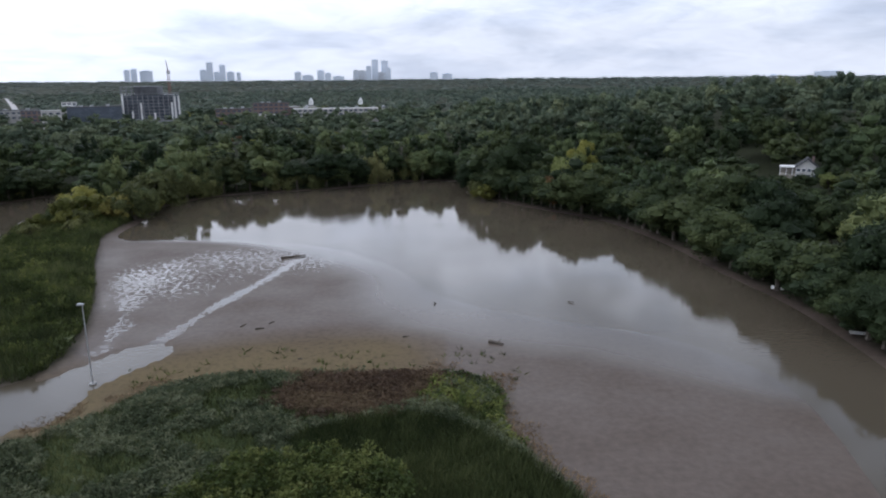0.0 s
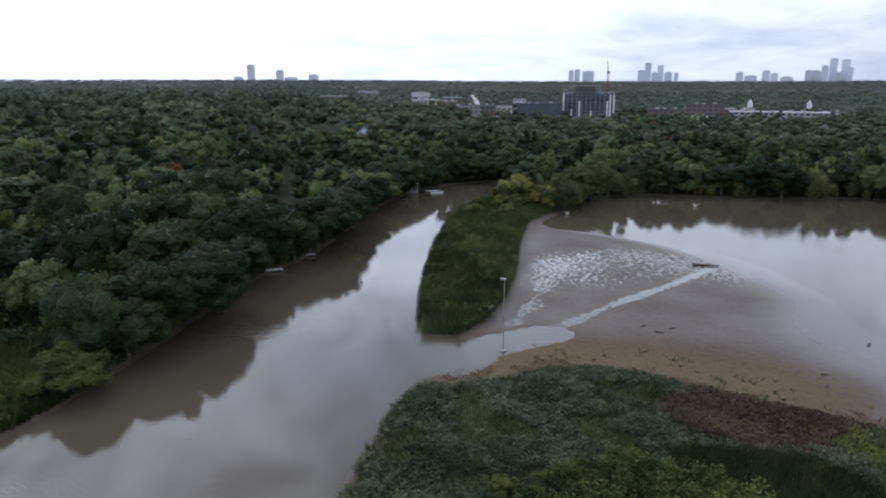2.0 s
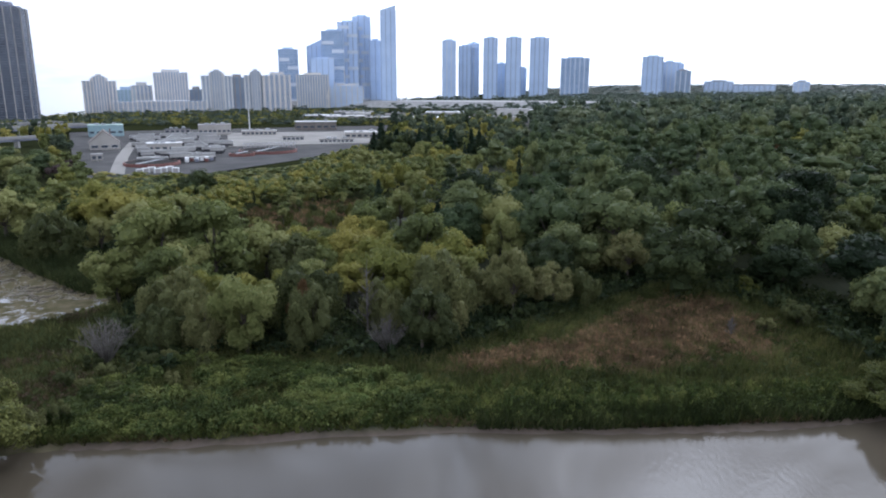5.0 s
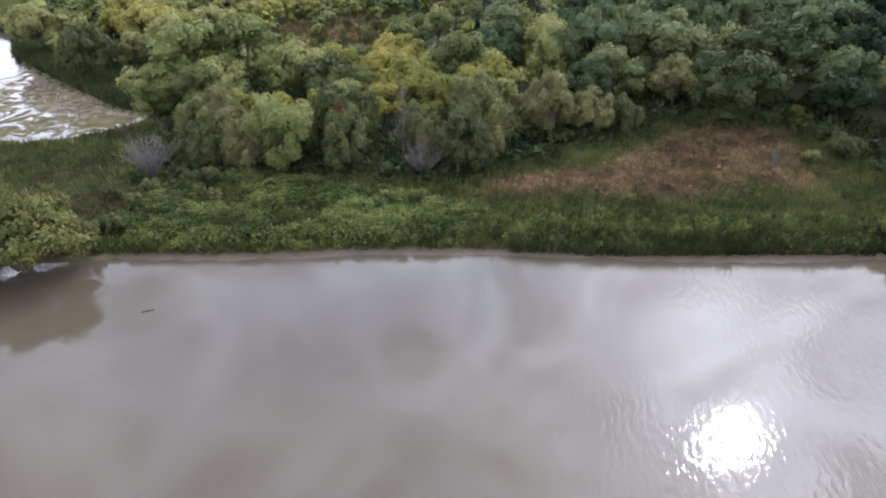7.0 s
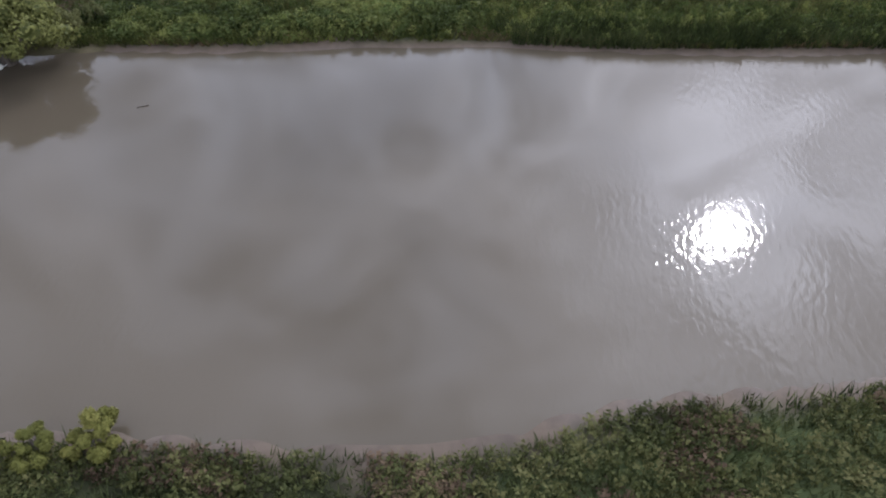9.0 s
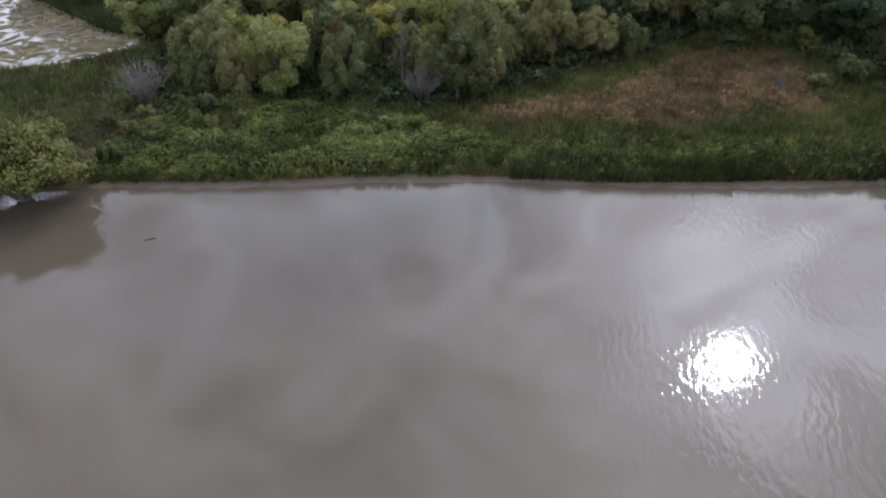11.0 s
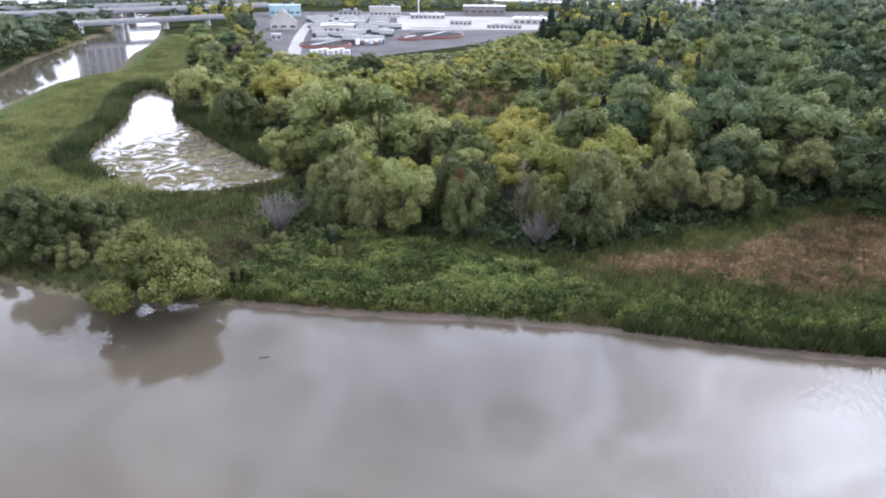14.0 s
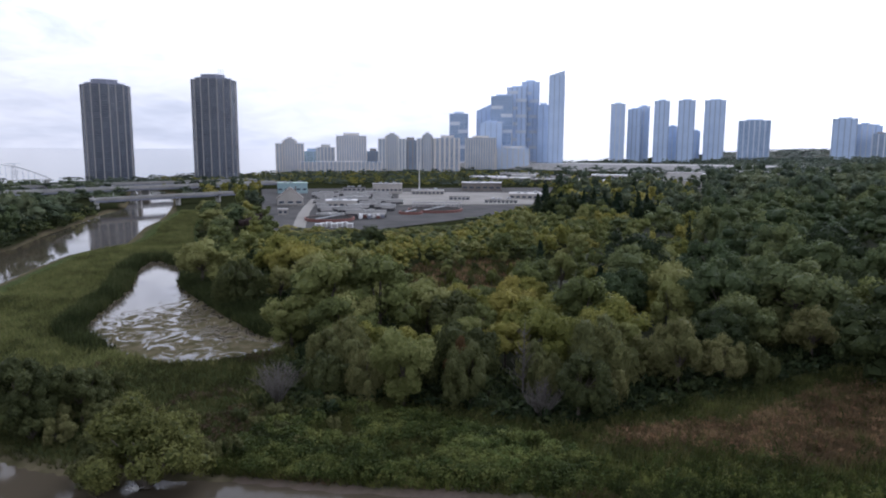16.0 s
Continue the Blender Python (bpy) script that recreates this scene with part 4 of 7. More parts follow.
def dotted(step, x0, x1, y0, y1):
    """Jittered grid of places."""
    gx, gy = np.meshgrid(np.arange(x0, x1, step), np.arange(y0, y1, step))
    gx, gy = gx.ravel(), gy.ravel()
    return gx + RNG.uniform(-0.45, 0.45, len(gx)) * step, gy + RNG.uniform(-0.45, 0.45, len(gy)) * step


def wooded(x, y):
    """Where trees may stand."""
    ok = (shore("water", x, y) < -2.2) & (lake(x, y) < -40)
    for poly in (MEADOW, MARSH, PLANT, PENINSULA, ISLAND):
        ok &= signed(curve_round(poly, 2), x, y) < -1.5
    d, az = np.hypot(x, y), np.degrees(np.arctan2(-x, y))
    ok &= d > 62
    ok &= ~((az < 20) & (az > -4) & (d < 312) & (x < 8)) & ~((az > -20) & (d < 112) & (az < 40))
    ok &= ~((az > 128.4) & (az < 134) & (d > 300) & (d < 620))  # the low spit at the river mouth
    # open glade behind the willows
    ok &= ~((np.hypot((x + 208) / 48, (y + 79) / 27)) < 1)
    for (a0, q0), (a1, q1), r in (((141, 520), (128, 610), 30), ((150, 640), (124, 790), 26), ((30.7, 640), (31.5, 1900), 15)):
        a, b = polar(a0, q0), polar(a1, q1)
        ok &= seg(x, y, a.x, a.y, b.x, b.y) > r
    ok &= ~((az > 79) & (az < 119) & (np.abs(d - 1430 - 6 * (az - 84)) < 110))  # the highway
    for a, q, r in BUILT:
        p = polar(a, q)
        ok &= np.hypot(x - p.x, y - p.y) > r
    return ok


def choose(x, y, u):
    """Kind of tree by place: willows by the water, yellow and green in the low wood, dark oaks on the slopes."""
    az, edge = np.degrees(np.arctan2(-x, y)), -shore("water", x, y)
    u = np.where(az < -4, u * 0.8, u)
    low = smooth(87, 97, az) * (1 - smooth(132, 136, az))
    kind = np.full(x.shape, "oak", dtype="<U8")
    kind[(u > np.where(az < -4, 0.66, np.where(az < 87, 0.6, 0.8)))] = "elm"
    kind[(u > 0.945)] = "green"
    kind[(u > 0.975)] = "yellow"
    kind[(u > 0.992)] = "rust"
    kind[(edge < 14) & (u < 0.3) & (az > 76)] = "willow"
    lo = low > 0.5
    kind[(kind == "oak") & (az > 74) & (np.modf(u * 37)[0] < 0.7)] = "elm"
    kind[lo & (u < 0.03)] = "oak"
    kind[lo & (u >= 0.03) & (u < 0.11)] = "elm"
    kind[lo & (u >= 0.11) & (u < 0.46)] = "green"
    kind[lo & (u >= 0.46) & (u < 0.89)] = "yellow"
    kind[lo & (u >= 0.89) & (u < 0.985)] = "poplar"
    kind[lo & (u >= 0.985)] = "pine"
    kind[lo & (az > 99) & ((kind == "oak") | (kind == "elm"))] = "green"
    # grey-green willows stand in front, along the meadow
    front = lo & (signed(curve_round(MEADOW, 2), x, y) > -17)
    kind[front] = np.where(u[front] < 0.55, "willow", np.where(u[front] < 0.9, "osier", "green"))
    return kind


SINGLES = np.array([(o.location.x, o.location.y) for o in scene.objects if o.parent is None and o.type == "EMPTY"])
NEAR = 218.0


def far_enough(x, y, gap):
    return np.min(np.hypot(x[:, None] - SINGLES[None, :, 0], y[:, None] - SINGLES[None, :, 1]), axis=1) > gap


def in_sight(x, y, margin=3):
    az = np.degrees(np.arctan2(-x, y))
    return (az > -35 - margin) & (az < 147 + margin)


def near_wood():
    big, small = dotted(13.6, -230, 180, -230, 230), dotted(10.2, -230, 180, -230, 230)
    slope, low = [np.degrees(np.arctan2(-q[0], q[1])) < 88 for q in (big, small)]
    x, y = np.append(big[0][slope], small[0][~low]), np.append(big[1][slope], small[1][~low])
    keep = wooded(x, y) & in_sight(x, y) & (np.hypot(x, y) < NEAR) & far_enough(x, y, 6.5)
    x, y = x[keep], y[keep]
    for px, py, kind in zip(x, y, choose(x, y, RNG.uniform(0, 1, len(x)))):
        plant(str(kind), px, py)
    # young poplars and low trees in the glade
    for _ in range(46):
        a, q = RNG.uniform(0, math.tau), math.sqrt(RNG.uniform())
        plant(str(RNG.choice(["poplar", "yellow_shrub", "shrub", "poplar"])), -208 + 46 * q * math.cos(a), -79 + 25 * q * math.sin(a), RNG.uniform(2.5, 6.5), RNG.uniform(1.2, 2.4))


near_wood()


def scatter(name, templates, x, y, z, sx, sz, which, material, label, patch=None):
    """Many plants joined into one mesh: each a template, turned and scaled."""
    cos, tris, tints, nors, base = [], [], [], [], 0
    for k, (co, tri, tone, *nor) in enumerate(templates):
        sel = np.where(which == k)[0]
        if not len(sel):
            continue
        a = RNG.uniform(0, math.tau, len(sel))
        c, s = np.cos(a)[:, None], np.sin(a)[:, None]
        px = (co[None, :, 0] * c - co[None, :, 1] * s) * sx[sel, None] + x[sel, None]
        py = (co[None, :, 0] * s + co[None, :, 1] * c) * sx[sel, None] + y[sel, None]
        pz = co[None, :, 2] * sz[sel, None] + z[sel, None]
        cos.append(np.stack([px, py, pz], -1).reshape(-1, 3))
        tris.append((tri[None] + (np.arange(len(sel)) * len(co))[:, None, None]).reshape(-1, tri.shape[1]) + base)
        if nor:
            nx, ny, nz = nor[0].T
            nors.append(np.stack([nx * c - ny * s, nx * s + ny * c, nz + 0 * c], -1).reshape(-1, 3))
        t = np.zeros((len(sel), len(co), 4))
        t[..., 0], t[..., 1], t[..., 2], t[..., 3] = tone[None], RNG.uniform(0, 1, (len(sel), 1)), 0.5 if patch is None else patch[sel, None], 1
        tints.append(t.reshape(-1, 4))
        base += len(sel) * len(co)
    if cos:
        me = mesh_np(name, np.concatenate(cos), np.concatenate(tris), material, np.concatenate(tints), normals=np.concatenate(nors) if nors else None)
        return tagged(new(name, me), label, "plants", kind="stuff")


def coarse(kind, leaves, size, lobes, boughs, fine, n=4):
    style, h0, r0 = KINDS[kind][:3]
    return [as_triangles(crown(200 + i, h0, r0, style, leaves, size, lobes, boughs, fine, 0.3)) for i in range(n)]


def low_belt(x, y, z):
    """The wood stands lower in front of the works and at the river mouth."""
    az, d = np.degrees(np.arctan2(-x, y)), np.hypot(x, y)
    drop = np.interp(az, (104.4, 107, 112, 126), (0.070, 0.082, 0.118, 0.118))
    room = np.clip((EYE - drop * d - z) / 19.0, 0.27, 1.0)
    room = np.where((az > 104.0) & (az < 125.8) & (d > 225) & (d < 560), room, 1.0)
    room = np.where((az > 103) & (az < 134) & (d > 780), 0.6, room)
    return np.minimum(room, 1 - 0.5 * smooth(129, 134, az) * smooth(470, 560, d))


def far_woods():
    rings = ((NEAR, 400, 14.2, 420, 0.50, 14, 1.0, 1, 1), (400, 820, 18.5, 120, 1.0, 6, 1.3, 1, 1), (820, 2000, 31.0, 34, 1.4, 6, 2.0, 1, 0), (2000, 4800, 84.0, 14, 2.2, 5, 4.6, 1, 0))
    belt = (800, 1240, 13.5, 60, 1.0, 6, 1.0, 1, 0)  # tree belt between the works and the lakeside blocks
    for d0, d1, step, leaves, size, lobes, grow, boughs, fine in rings + (belt,):
        x, y = dotted(step, -d1, d1, -d1, d1)
        d, az = np.hypot(x, y), np.degrees(np.arctan2(-x, y))
        ok = (d >= d0) & (d < d1) & in_sight(x, y, 2)
        if d1 == 1240:
            ok &= (az > 103) & (az < 134)
        x, y = x[ok], y[ok]
        ok = wooded(x, y)
        x, y = x[ok], y[ok]
        kinds = choose(x, y, RNG.uniform(0, 1, len(x)))
        kinds[kinds == "elm"] = "pale" if d0 < 810 else "oak"
        if d0 < 350:
            thick = (np.degrees(np.arctan2(-x, y)) > 133) & (kinds != "oak")
            kinds[thick & (RNG.uniform(0, 1, len(x)) < 0.6)] = "oak"
        if d0 < 350:  # paler wood on the low ground to the south-west: haze put into the leaf
            kinds[(kinds == "oak") & (np.degrees(np.arctan2(-x, y)) > 64)] = "pale"
        for kind, name, material, label in (
            ("oak", "oak_woodland", LEAF_OAK if d0 < 350 else LEAF_HAZE_LIGHT if d0 < 810 else LEAF_HAZE_MID if d0 < 1900 else LEAF_HAZE_FAR, "dense dark green broadleaf woodland stretching away"),
            ("pale", "pale_woodland", LEAF_MID if d0 < 350 else LEAF_PALE_HAZE, "mid green broadleaf woodland on the low ground"),
            ("green", "green_woodland", LEAF_BRIGHT if d0 < 350 else LEAF_HAZE_LIGHT if d0 < 810 else LEAF_HAZE_MID if d0 < 1900 else LEAF_HAZE_FAR, "fresh green broadleaf trees scattered through the wood"),
            ("yellow", "yellowing_woodland", LEAF_YELLOW, "yellow-green trees of the low wood"),
            ("willow", "waterside_willows", LEAF_WILLOW, "grey-green willows along the far shore"),
            ("rust", "rusty_woodland", LEAF_RUST, "a few trees in rust-brown leaf"),
            ("poplar", "poplar_stand", LEAF_BRIGHT, "slim young poplars between the larger trees"),
            ("pine", "pine_stand", LEAF_PINE, "dark conifers above the wood"),
        ):
            sel = kinds == kind
            if d0 > 800 and kind not in ("oak", "green"):
                continue
            n = int(sel.sum())
            if n:
                town = smooth(-6, 2, np.degrees(np.arctan2(-x[sel], y[sel]))) * smooth(48, 40, np.degrees(np.arctan2(-x[sel], y[sel]))) * smooth(380, 480, np.hypot(x[sel], y[sel]))
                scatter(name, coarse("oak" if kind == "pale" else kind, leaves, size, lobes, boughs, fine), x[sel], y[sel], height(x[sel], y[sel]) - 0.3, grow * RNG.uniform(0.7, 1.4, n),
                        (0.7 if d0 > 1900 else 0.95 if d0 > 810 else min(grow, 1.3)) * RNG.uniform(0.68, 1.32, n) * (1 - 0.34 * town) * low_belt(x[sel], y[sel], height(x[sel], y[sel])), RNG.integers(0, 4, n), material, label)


far_woods()


def mouth_bank():
    """Close-set trees on the low bank across the river mouth."""
    x, y = dotted(7.0, -420, -60, -460, -190)
    d, az = np.hypot(x, y), np.degrees(np.arctan2(-x, y))
    ok = (az > 133) & (az < 149) & (d > 250) & (d < 520) & (shore("river", x, y) < -1.5) & (shore("river", x, y) > -60) & (y < x * 0.572 - 168)
    x, y = x[ok], y[ok]
    n = len(x)
    dark = RNG.uniform(0, 1, n) < 0.72
    for k, (kind, name, leaf, label) in enumerate((("oak", "bank_woodland", LEAF_OAK, "dense dark green trees along the low far bank"), ("green", "bank_woodland", LEAF_BRIGHT, "fresh green trees along the low far bank"))):
        sel = dark if k == 0 else ~dark
        m = int(sel.sum())
        if m:
            scatter(name, coarse(kind, 380, 0.5, 8, 2, 0), x[sel], y[sel], height(x[sel], y[sel]) - 1.2, RNG.uniform(0.55, 0.85, m), RNG.uniform(0.4, 0.68, m), RNG.integers(0, 4, m), leaf, label)


mouth_bank()


def works_scrub():
    """Close-set low yellow-green trees between the wood and the works."""
    x, y = dotted(6.6, -470, -160, -250, -60)
    d, az, z = np.hypot(x, y), np.degrees(np.arctan2(-x, y)), height(x, y)
    ok = (az > 103) & (az < 127.5) & (d > 235) & (d < np.interp(az, (103, 107, 112, 118), (520, 470, 405, 368))) & wooded(x, y)
    x, y, d, az, z = x[ok], y[ok], d[ok], az[ok], z[ok]
    n, pick = len(x), RNG.uniform(0, 1, len(x))
    tall = np.clip((EYE - np.interp(az, (103, 107, 112, 126), (0.072, 0.084, 0.120, 0.120)) * d - z), 3.0, 9.5) * RNG.uniform(0.75, 1.05, n)
    for k, (leaf, name, label) in enumerate(((LEAF_YELLOW, "yellow_scrub", "low yellow-green trees in front of the works"), (LEAF_BRIGHT, "green_scrub", "low fresh green trees in front of the works"), (LEAF_MID, "dark_scrub", "low dark green trees in front of the works"))):
        sel = (pick > (0, 0.5, 0.82)[k]) & (pick <= (0.5, 0.82, 1.01)[k])
        m = int(sel.sum())
        scatter(name, coarse("yellow", 170, 0.42, 9, 1, 1), x[sel], y[sel], z[sel] - 0.3, RNG.uniform(0.65, 1.0, m), tall[sel] / 11.0, RNG.integers(0, 4, m), leaf, label)


works_scrub()


# ---- reeds, grass and weeds ----
def blades(n, h, w, spread, seed, lean=0.35):
    rng = np.random.default_rng(seed)
    a, b = rng.uniform(0, math.tau, n), rng.uniform(0, math.tau, n)
    foot = np.stack([np.cos(a), np.sin(a), 0 * a], 1) * rng.uniform(0, spread, (n, 1))
    side = np.stack([np.cos(b), np.sin(b), 0 * b], 1) * w
    tip = foot + np.stack([np.cos(a) * lean, np.sin(a) * lean, 1 + 0 * a], 1) * (h * rng.uniform(0.65, 1.1, (n, 1)))
    co = np.stack([foot - side, foot + side, tip + side * 0.25], 1).reshape(-1, 3)
    return co, np.arange(3 * n).reshape(n, 3), np.repeat(rng.uniform(0, 1, n), 3)


def weed(n, h, r, size, seed):
    rng = np.random.default_rng(seed)
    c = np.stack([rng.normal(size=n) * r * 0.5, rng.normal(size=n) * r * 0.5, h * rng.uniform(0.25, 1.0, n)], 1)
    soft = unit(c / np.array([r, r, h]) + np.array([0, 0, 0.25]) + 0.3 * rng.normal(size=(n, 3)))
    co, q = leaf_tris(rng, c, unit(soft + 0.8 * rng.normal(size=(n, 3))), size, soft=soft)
    # low leaves darker, tops lighter: shade within the plant put into the tone
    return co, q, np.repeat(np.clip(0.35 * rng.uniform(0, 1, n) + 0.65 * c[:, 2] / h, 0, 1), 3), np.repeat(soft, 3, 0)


def sward(name, poly, step, templates, material, label, test=None, tall=1.0, gap=0.6):
    p = curve_round(poly, 3)
    x, y = dotted(step, p[:, 0].min() - 2, p[:, 0].max() + 2, p[:, 1].min() - 2, p[:, 1].max() + 2)
    ok = (signed(p, x, y) > 0) & (shore("water", x, y) < -gap)
    x, y = x[ok], y[ok]
    if test is not None:
        ok = test(x, y)
        x, y = x[ok], y[ok]
    n = len(x)
    return scatter(name, templates, x, y, height(x, y) - 0.05, RNG.uniform(0.8, 1.3, n), tall * RNG.uniform(0.65, 1.25, n) * (0.7 + 0.6 * mottle(x, y, 3.5, 5)), RNG.integers(0, len(templates), n), material, label, 0.5 + 0.75 * (mottle(x, y, 9.0, 2) - 0.5) + 0.65 * (mottle(x, y, 2.4, 1) - 0.5))


REED = [blades(7, 2.1, 0.07, 0.35, s) for s in range(4)]
GRASS = [blades(8, 0.9, 0.06, 0.4, s, 0.6) for s in range(10, 14)]
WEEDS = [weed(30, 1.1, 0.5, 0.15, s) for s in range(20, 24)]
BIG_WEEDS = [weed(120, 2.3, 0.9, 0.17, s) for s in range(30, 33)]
def outside(*polys):
    rounds = [curve_round(p, 3) for p in polys]
    return lambda x, y: np.all([signed(p, x, y) < 0 for p in rounds], axis=0)


sward("cattail_reeds", PENINSULA, 0.72, REED, REED_GREEN, "tall dark green cattail reeds covering the low peninsula", gap=0.3)


def patchy(level, seed, *polys):
    away = outside(*polys) if polys else None
    return lambda x, y: (wave(x, y, 3.1, seed) + 0.6 * wave(x, y, 1.3, seed + 2) > level) & (away(x, y) if away else True)


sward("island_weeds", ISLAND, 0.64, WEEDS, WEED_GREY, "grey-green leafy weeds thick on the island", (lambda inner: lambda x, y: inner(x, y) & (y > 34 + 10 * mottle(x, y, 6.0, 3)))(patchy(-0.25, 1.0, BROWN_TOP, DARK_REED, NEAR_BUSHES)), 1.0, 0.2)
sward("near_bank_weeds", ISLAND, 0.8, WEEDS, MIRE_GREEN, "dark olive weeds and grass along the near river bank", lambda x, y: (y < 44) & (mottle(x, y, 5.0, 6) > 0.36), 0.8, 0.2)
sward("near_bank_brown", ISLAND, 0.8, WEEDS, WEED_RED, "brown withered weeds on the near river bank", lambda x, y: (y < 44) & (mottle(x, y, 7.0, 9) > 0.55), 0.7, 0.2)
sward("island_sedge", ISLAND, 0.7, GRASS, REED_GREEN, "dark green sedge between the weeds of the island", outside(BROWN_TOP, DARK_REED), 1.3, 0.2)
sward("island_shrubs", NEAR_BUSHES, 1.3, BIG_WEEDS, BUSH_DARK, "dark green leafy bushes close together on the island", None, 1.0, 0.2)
RED_WIDE = [(-12 + (x + 12) * 1.3, 95 + (y - 95) * 1.3) for x, y in BROWN_TOP]
sward("red_weeds", RED_WIDE, 0.5, WEEDS, WEED_RED, "red-brown withered weeds on the island", lambda x, y: RNG.uniform(0, 1, len(x)) < smooth(-3, 2.5, signed(curve_round(BROWN_TOP, 3), x, y) + 1.5 * wave(x, y, 2.0)), 0.9, 0.2)
sward("island_reeds", DARK_REED, 0.5, REED, REED_DARK, "dark green fine reeds on the island", None, 0.7, 0.2)
RUST_EDGE = curve_round(RUST_PATCH, 3)


def by_chance(odds):
    return lambda x, y: RNG.uniform(0, 1, len(x)) < odds(x, y)


def rusty(x, y):
    return smooth(-5, 7, signed(RUST_EDGE, x, y) + 3.5 * wave(x, y, 4.4, 1.0) + 2 * wave(x, y, 1.7, 3.0))


def wet_edge(x, y):
    """1 in the lush strip beside the river."""
    return smooth(-13, -6, shore("water", x, y) + 2.5 * wave(x, y, 5.0, 2.0))


sward("bank_grass", MEADOW, 0.55, GRASS + REED[:1], MEADOW_GREEN, "rough yellow-green grass and sedge on the river bank", by_chance(lambda x, y: (1 - 0.6 * rusty(x, y)) * (1 - 0.7 * wet_edge(x, y)) * (signed(curve_round(LEAFY_BANK, 3), x, y) < 0)), 1.0, 1.2)
sward("bank_sedge", MEADOW, 0.5, REED, LUSH_GREEN, "lush green sedge in a strip beside the river", by_chance(lambda x, y: wet_edge(x, y) * (0.55 + 0.45 * wave(x, y, 2.2, 5.0)) + 0.14), 0.6, 1.15)
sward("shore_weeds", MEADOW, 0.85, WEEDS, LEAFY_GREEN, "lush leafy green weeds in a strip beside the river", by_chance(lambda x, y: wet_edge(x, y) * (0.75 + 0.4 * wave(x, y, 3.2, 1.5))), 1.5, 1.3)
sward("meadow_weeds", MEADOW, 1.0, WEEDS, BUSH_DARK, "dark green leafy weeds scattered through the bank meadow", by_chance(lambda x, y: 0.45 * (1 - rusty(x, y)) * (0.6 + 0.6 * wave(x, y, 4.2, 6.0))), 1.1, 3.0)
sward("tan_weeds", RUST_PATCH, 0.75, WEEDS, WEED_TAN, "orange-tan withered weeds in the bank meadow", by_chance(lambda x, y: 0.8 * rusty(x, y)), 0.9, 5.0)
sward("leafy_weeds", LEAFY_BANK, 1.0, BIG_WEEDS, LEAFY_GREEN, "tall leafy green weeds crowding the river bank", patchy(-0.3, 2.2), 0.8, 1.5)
sward("leafy_bank_grass", LEAFY_BANK, 0.5, GRASS, MEADOW_GREEN, "rough grass between the leafy weeds of the bank", None, 1.3, 1.1)
sward("bank_edge_reeds", MEADOW, 0.5, REED, REED_TAN, "tan dry reed fringe along the water's edge", lambda x, y: (shore("water", x, y) > -3.0) & (wave(x, y, 3.0) > 0.1), 0.45, 1.2)
RUST_WIDE = [(-130 + (x + 130) * 1.1, 10 + (y - 10) * 1.1) for x, y in RUST_PATCH]
sward("tan_reeds", RUST_WIDE, 0.45, REED, REED_TAN, "reddish-tan dry reed patch in the bank meadow", by_chance(lambda x, y: 0.72 * rusty(x, y)), 0.62, 5.0)
GLADE = [(-208 + 50 * math.cos(a), -79 + 28 * math.sin(a)) for a in np.linspace(0, math.tau, 14, endpoint=False)]
sward("glade_grass", GLADE, 1.0, GRASS + REED[:1], MEADOW_GREEN, "rough yellow-green grass in the open glade", None, 1.2)
sward("glade_weeds", GLADE, 1.4, WEEDS, WEED_TAN, "brown and tan withered weeds in the open glade", patchy(-0.1, 3.0), 1.3)
MARSH_BLADES = [blades(9, 2.2, 0.13, 0.6, s) for s in range(4)]


def mire(x, y):
    """1 on the damp ground between the pond and the river bank."""
    return smooth(-122, -100, y) * smooth(-135, -112, x)


def pond_rim(x, y):
    """1 beside the pond, falling off some ten metres away."""
    return smooth(-6.5, -4, shore("pond", x, y) + 2 * mottle(x, y, 7.0, 8)) * (1 - mire(x, y)) * smooth(-118, -132, y + 0.25 * (x + 120))


sward("marsh_reeds", MARSH, 1.05, MARSH_BLADES, MARSH_OLIVE, "olive green marsh reeds along the river mouth", by_chance(lambda x, y: (1 - pond_rim(x, y)) * (1 - 0.9 * mire(x, y)) * smooth(-7, -12, shore("river", x, y) + 8 * smooth(260, 180, np.hypot(x, y)))), 0.62, 0.4)
sward("cattail_rim", MARSH, 0.8, MARSH_BLADES, REED_DARK, "tall dark green cattails in a rim round the pond", by_chance(lambda x, y: 0.9 * pond_rim(x, y)), 1.35, 0.2)
sward("mire_grass", MARSH, 0.75, GRASS, MIRE_GREEN, "dark olive grass on the damp ground below the pond", by_chance(mire), 1.3, 0.8)
sward("mire_weeds", MARSH, 1.3, WEEDS, WEED_RED, "brown withered weeds in the damp grass", by_chance(lambda x, y: mire(x, y) * (mottle(x, y, 9.0, 12) > 0.66)), 0.8, 3.0)
POND_EAST = [(-128, -88), (-136, -104), (-158, -138), (-176, -160), (-182, -150), (-166, -124), (-150, -100), (-138, -82)]
sward("cattail_bank", POND_EAST, 0.8, MARSH_BLADES, REED_DARK, "dark green cattails between the pond and the wood", None, 1.2, 0.2)
BROADLEAF = [(-99, -40), (-99, -20), (-94, -17), (-88, -22), (-86, -30), (-92, -36)]
sward("broadleaf_weeds", BROADLEAF, 1.25, BIG_WEEDS, LEAF_FRESH, "bright green broad-leaved weeds in a patch on the bank", by_chance(lambda x, y: 0.25 + 0.6 * (mottle(x, y, 5.0, 4) > 0.45)), 0.75, 1.5)
